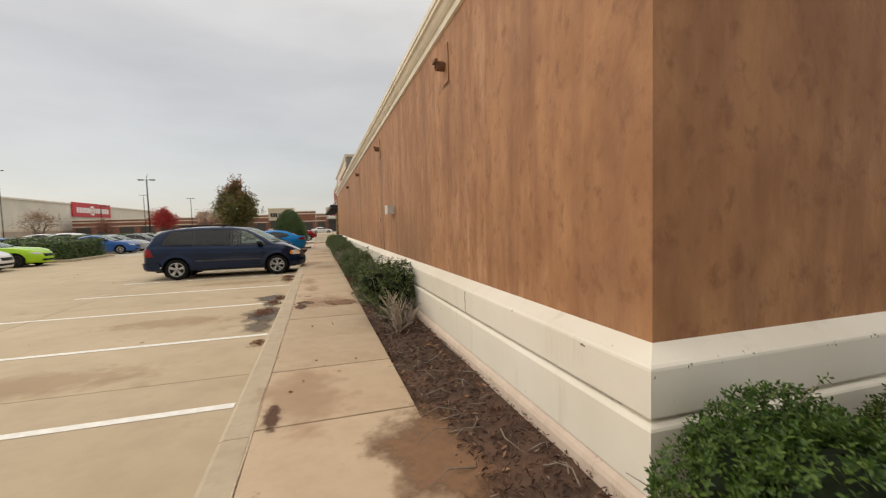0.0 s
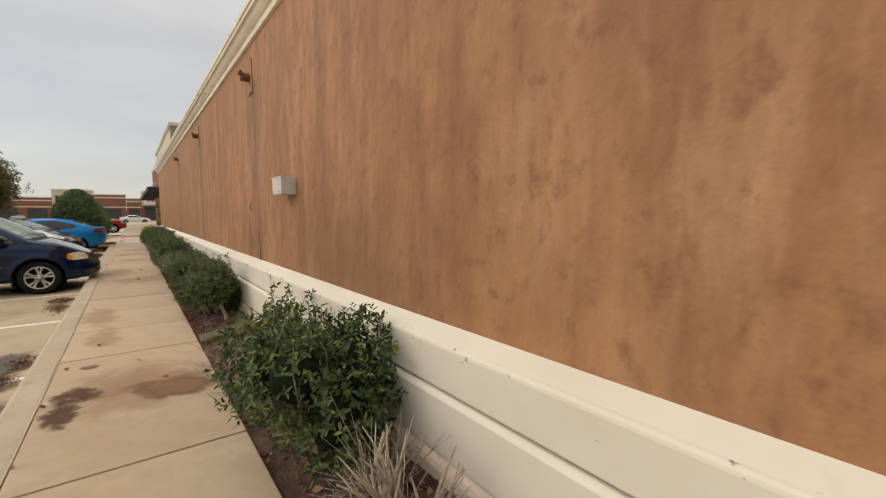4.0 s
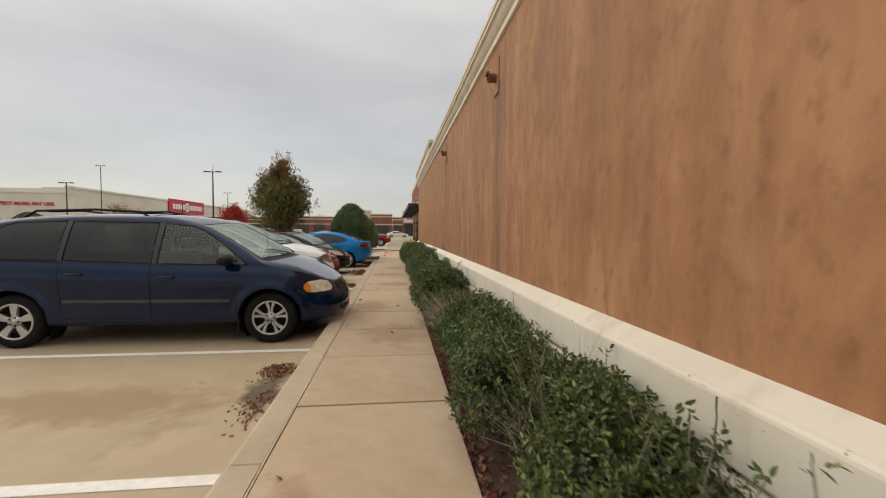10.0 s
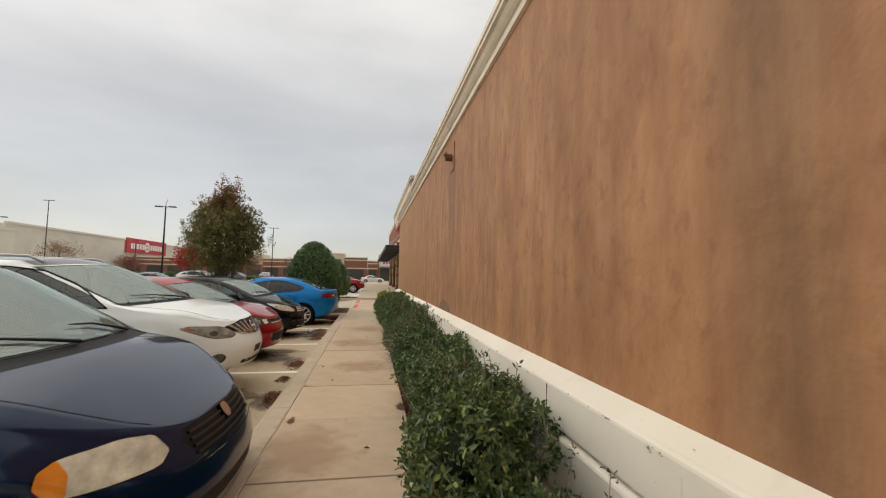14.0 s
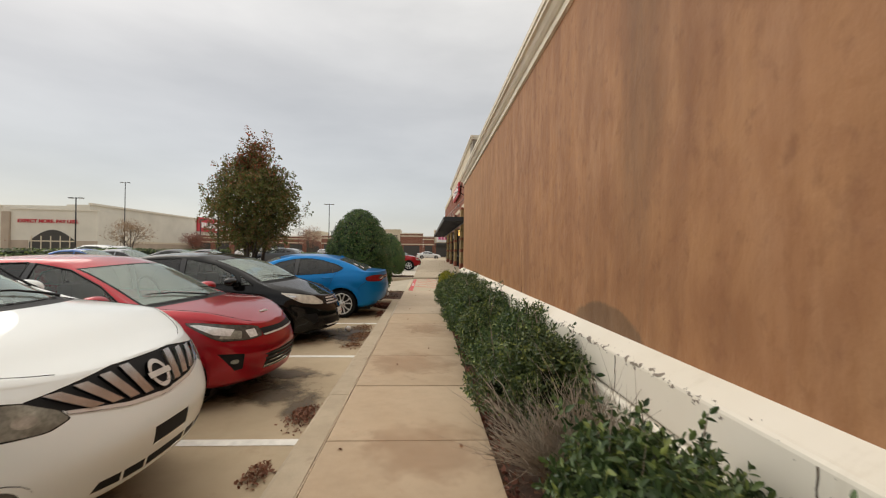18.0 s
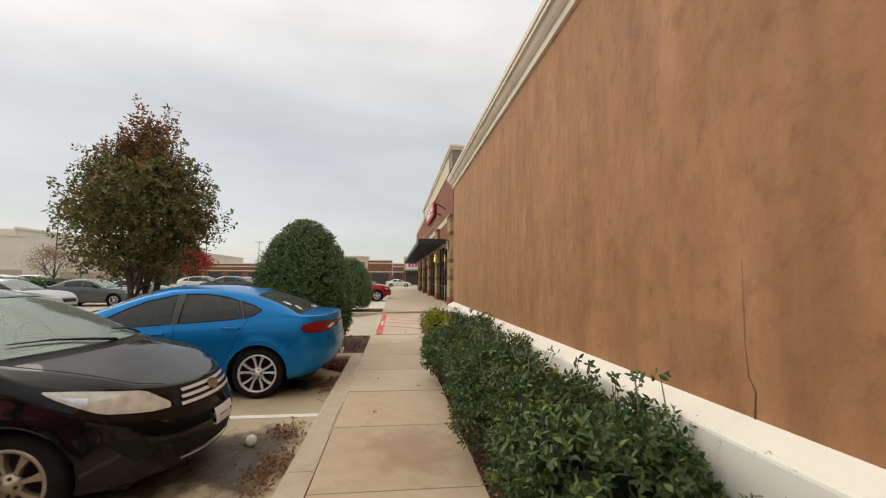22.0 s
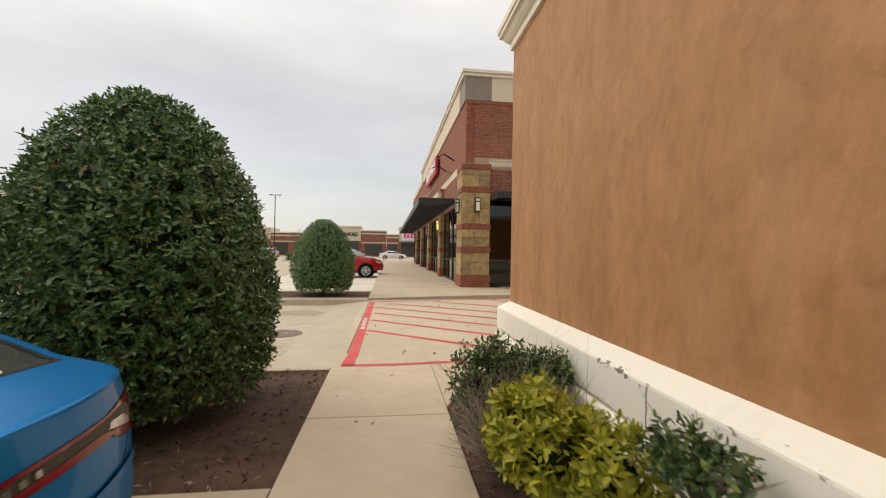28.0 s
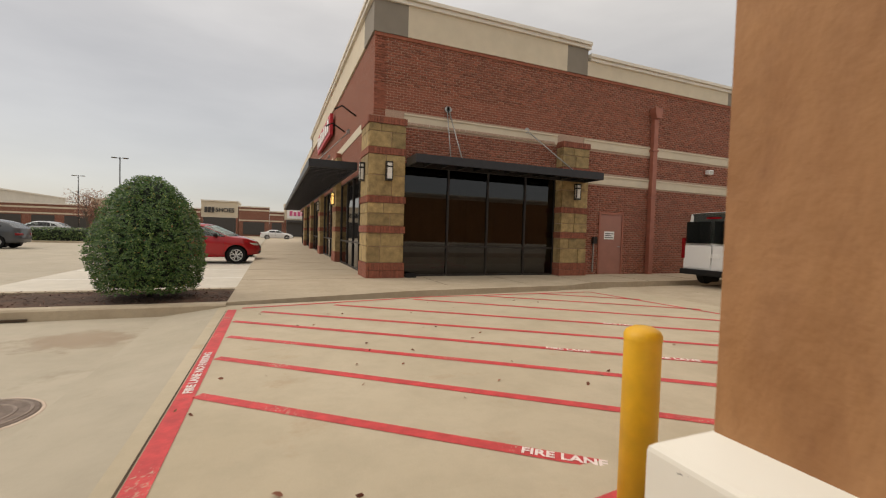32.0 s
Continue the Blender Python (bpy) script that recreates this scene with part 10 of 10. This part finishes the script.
# lamp posts
def lamp_post(x, y, h, arms=2, hook=False):
    p = thing("street_lamp", "tall dark steel parking-lot lamp post with flat heads", "street lamp", "lamp posts", Matrix.Translation((x, y, LOT)))
    v, f = lathe([(0.0, 0.0), (0.28, 0.0), (0.28, 0.75), (0.0, 0.75)], 16, "z")
    raw("base", v, f, KERB, p, smooth=False)
    rod("pole", [(0, 0, 0.7), (0, 0, h * 0.6), (0, 0, h)], [0.085, 0.075, 0.06], BLACK_METAL, p, 10)
    for k in range(arms):
        a = math.pi * k
        dx = math.cos(a)
        rod("arm", [(0, 0, h - 0.1), (0.35 * dx, 0, h - 0.08)], 0.03, BLACK_METAL, p, 6)
        box("lamp_head", min(0.3 * dx, 0.85 * dx), max(0.3 * dx, 0.85 * dx), -0.16, 0.16, h - 0.13, h - 0.03, BLACK_METAL, p, 0.02)
        box("lens", min(0.36 * dx, 0.8 * dx), max(0.36 * dx, 0.8 * dx), -0.12, 0.12, h - 0.145, h - 0.131, LAMP_CLEAR, p)
    if hook:
        rod("bracket", [(0, 0, h), (0.02, 0, h + 0.3), (0.16, 0, h + 0.62)], 0.02, BLACK_METAL, p, 6)
lamp_post(-18.3, 55.1, 7.5, 2, True)
lamp_post(-16.8, 91.2, 9.6)
lamp_post(-42.0, 69.2, 7.5)
lamp_post(-36.0, 106.0, 9.6)
lamp_post(-55.0, 96.0, 13.5)
lamp_post(-34.0, 82.0, 6.0, 1)
lamp_post(-30.0, 118.0, 9.6)

# ---- far stores ----
store = structure("store_big", "long cream big-box store with a red sign panel", "building")
TX = -60.0
box("wall", TX - 30, TX, 97.0, 196, LOT, 8.9, STORE_WHITE, store)
box("wall_base", TX, TX + 0.12, 94.6, 196, LOT, 2.2, STORE_BASE, store)
box("trim_band", TX, TX + 0.15, 94.6, 196, 2.2, 2.55, EIFS, store)
box("wall", TX - 4, TX, 94.4, 97.0, LOT, 8.9, STORE_WHITE, store)
box("coping", TX - 0.2, TX + 0.25, 94.4, 196.2, 8.9, 9.25, CAP, store)
# the entrance block stands nearly square to the lot
U = Matrix.Translation((-58.4, 94.3, 0)) @ Matrix(((-0.988, 0.154, 0, 0), (-0.154, -0.988, 0, 0), (0, 0, 1, 0), (0, 0, 0, 1)))
def face_box(name, u0, u1, d0, d1, z0, z1, mat):
    return box(name, u0, u1, d0, d1, z0, z1, mat, store, 0.0, "", U)
face_box("tall_wall", 0.0, 13.2, -22, 0.0, LOT, 7.75, STORE_WHITE)
face_box("coping", -0.1, 13.2, -0.3, 0.15, 7.75, 7.95, CAP)
face_box("pier", 13.2, 14.3, -2, 0.5, LOT, 7.3, STORE_BASE)
face_box("tall_wall", 14.3, 60, -22, 0.2, LOT, 8.2, STORE_WHITE)
face_box("coping", 14.3, 60, -0.3, 0.35, 8.2, 8.4, CAP)
face_box("wall_base", 0.0, 3.3, 0.0, 0.1, LOT, 2.4, STORE_BASE)
face_box("wall_base", 10.6, 13.2, 0.0, 0.1, LOT, 2.4, STORE_BASE)
arch = [(3.4 + 7.0 * k / 12, 2.35 + 1.95 * math.sin(math.pi * k / 12)) for k in range(13)]
arch = [(3.4, LOT)] + arch + [(10.4, LOT)]
raw("arched_entrance", [(x, 0.12, z) for x, z in arch], [tuple(range(len(arch)))], SIGN_DARK, store, at=U)
for k in range(5):
    face_box("entrance_mullion", 4.2 + 1.45 * k, 4.35 + 1.45 * k, 0.12, 0.2, LOT, 3.2, EIFS)
face_box("entrance_rail", 3.4, 10.4, 0.12, 0.2, 2.2, 2.4, EIFS)
words("sign_lettering", "EXPECT MORE. PAY LESS.", 0.82, U @ Matrix(((-1, 0, 0, 7.6), (0, 0, 1, 0.1), (0, 1, 0, 5.75), (0, 0, 0, 1))), SIGN_RED, store, 0.04)
box("roof_unit", TX - 14, TX - 8, 108, 116, 9.2, 10.1, GALV, store)
sgp = thing("store_sign", "red sign panel with white letters and a ring mark", "sign")
box("panel", TX + 0.1, TX + 0.4, 129.2, 149.6, 5.85, 9.6, SIGN_RED, sgp, 0.03)
for k in range(5):
    box("letter", TX + 0.4, TX + 0.5, 131.0 + 1.35 * k, 132.0 + 1.35 * k, 6.9, 8.3, SIGN_WHITE, sgp, 0.05)
for k in range(6):
    box("letter", TX + 0.4, TX + 0.5, 140.6 + 1.3 * k, 141.6 + 1.3 * k, 6.9, 8.3, SIGN_WHITE, sgp, 0.05)
v, f = lathe([(0.75, 0.0), (0.75, 0.1), (1.3, 0.1), (1.3, 0.0)], 28, "z")
raw("ring_mark", [(TX + 0.4 + c, 138.9 + a, 7.6 + b) for a, b, c in v], f, SIGN_WHITE, sgp)
v, f = lathe([(0.0, 0.1), (0.42, 0.1), (0.42, 0.0)], 24, "z")
raw("ring_mark", [(TX + 0.4 + c, 138.9 + a, 7.6 + b) for a, b, c in v], f, SIGN_WHITE, sgp)

strip = structure("shop_row", "far row of brick shops with tan sign fronts", "building")
FY = 125.0
BRF = brick_far("far_brick", (0.26, 0.105, 0.07))
for x0, x1, h, m in ((-58, -30.5, 4.6, BRF), (-30.5, -26.5, 5.9, EIFS), (-26.4, -13.1, 4.9, BRF), (-13.0, -6.4, 6.6, EIFS), (-6.3, -0.5, 5.7, BRF), (-0.4, 2.4, 4.9, BRF), (2.5, 8.2, 6.6, EIFS), (8.3, 60, 5.4, BRF)):
    box("wall", x0, x1, FY, FY + 8, LOT, h, m, strip)
    box("coping", x0 - 0.1, x1 + 0.1, FY - 0.2, FY + 8.1, h, h + 0.25, CAP, strip)
    if m is BRF:
        box("tan_band", x0, x1, FY - 0.06, FY, h - 0.7, h - 0.4, EIFS, strip)
        box("tan_band", x0, x1, FY - 0.06, FY, 2.9, 3.15, EIFS, strip)
    if m is BRF:
        n = max(1, int((x1 - x0) / 4))
        for k in range(n):
            a = x0 + (x1 - x0) * (k + 0.15) / n
            b = x0 + (x1 - x0) * (k + 0.85) / n
            box("shop_window", a, b, FY - 0.10, FY - 0.061, 0.1, 2.7, SIGN_DARK, strip)
    else:
        box("shop_window", x0 + 0.4, x1 - 0.4, FY - 0.12, FY - 0.01, LOT + 0.1, 3.4, SIGN_DARK, strip)
        box("brick_jamb", x0, x0 + 0.35, FY - 0.2, FY, LOT, 3.4, BRF, strip)
        box("brick_jamb", x1 - 0.35, x1, FY - 0.2, FY, LOT, 3.4, BRF, strip)
ss = thing("store_sign", "dark raised sign letters on a tan shop front", "sign")
for k in range(3):
    box("mark", -12.4 + 0.62 * k, -11.9 + 0.62 * k, FY - 0.2, FY - 0.05, 4.35, 5.45, SIGN_DARK, ss)
words("lettering", "SHOES", 1.15, pose(-8.75, FY - 0.12, 4.88, 90, 0, 0), SIGN_DARK, ss, 0.05)
s3 = thing("store_sign", "pink and white sign board on a far shop front", "sign")
box("panel", 3.0, 7.8, FY - 0.2, FY - 0.05, 3.7, 6.0, SIGN_WHITE, s3, 0.03)
for k in range(5):
    box("letter", 3.5 + 0.8 * k, 4.1 + 0.8 * k, FY - 0.3, FY - 0.2, 4.3, 5.3 - 0.15 * (k % 2), plain("sign_pink", (0.62, 0.10, 0.24), 0.5), s3, 0.04)
box("awning", 3.2, 7.6, FY - 1.2, FY - 0.05, 2.9, 3.1, SIGN_DARK, s3)

# tree line and low woods at the horizon
hz = np.random.RandomState(77)
n = 9000
az = hz.uniform(-1.35, 0.9, n)
dist = hz.uniform(240, 330, n)
hh = hz.uniform(0, 1, n) * (3.2 + 2.6 * np.array([noise.noise(Vector((a * 14, 0.3, 0))) for a in az]))
p = np.stack([dist * np.sin(az), dist * np.cos(az) + 20, LOT + np.maximum(hh, 0.2)], 1)
v, f = leaf_cloud(p, np.tile([0, -1.0, 0.3], (n, 1)), 3.2, 78, 0.6, 0.7)
tagged(new("tree_line", np_mesh("tree_line", v, f, leaf_mat("far_woods", [(0.0, (0.10, 0.085, 0.07)), (1.0, (0.19, 0.165, 0.135))], 0.9))), "low brownish woods along the horizon", "woods", kind="stuff")
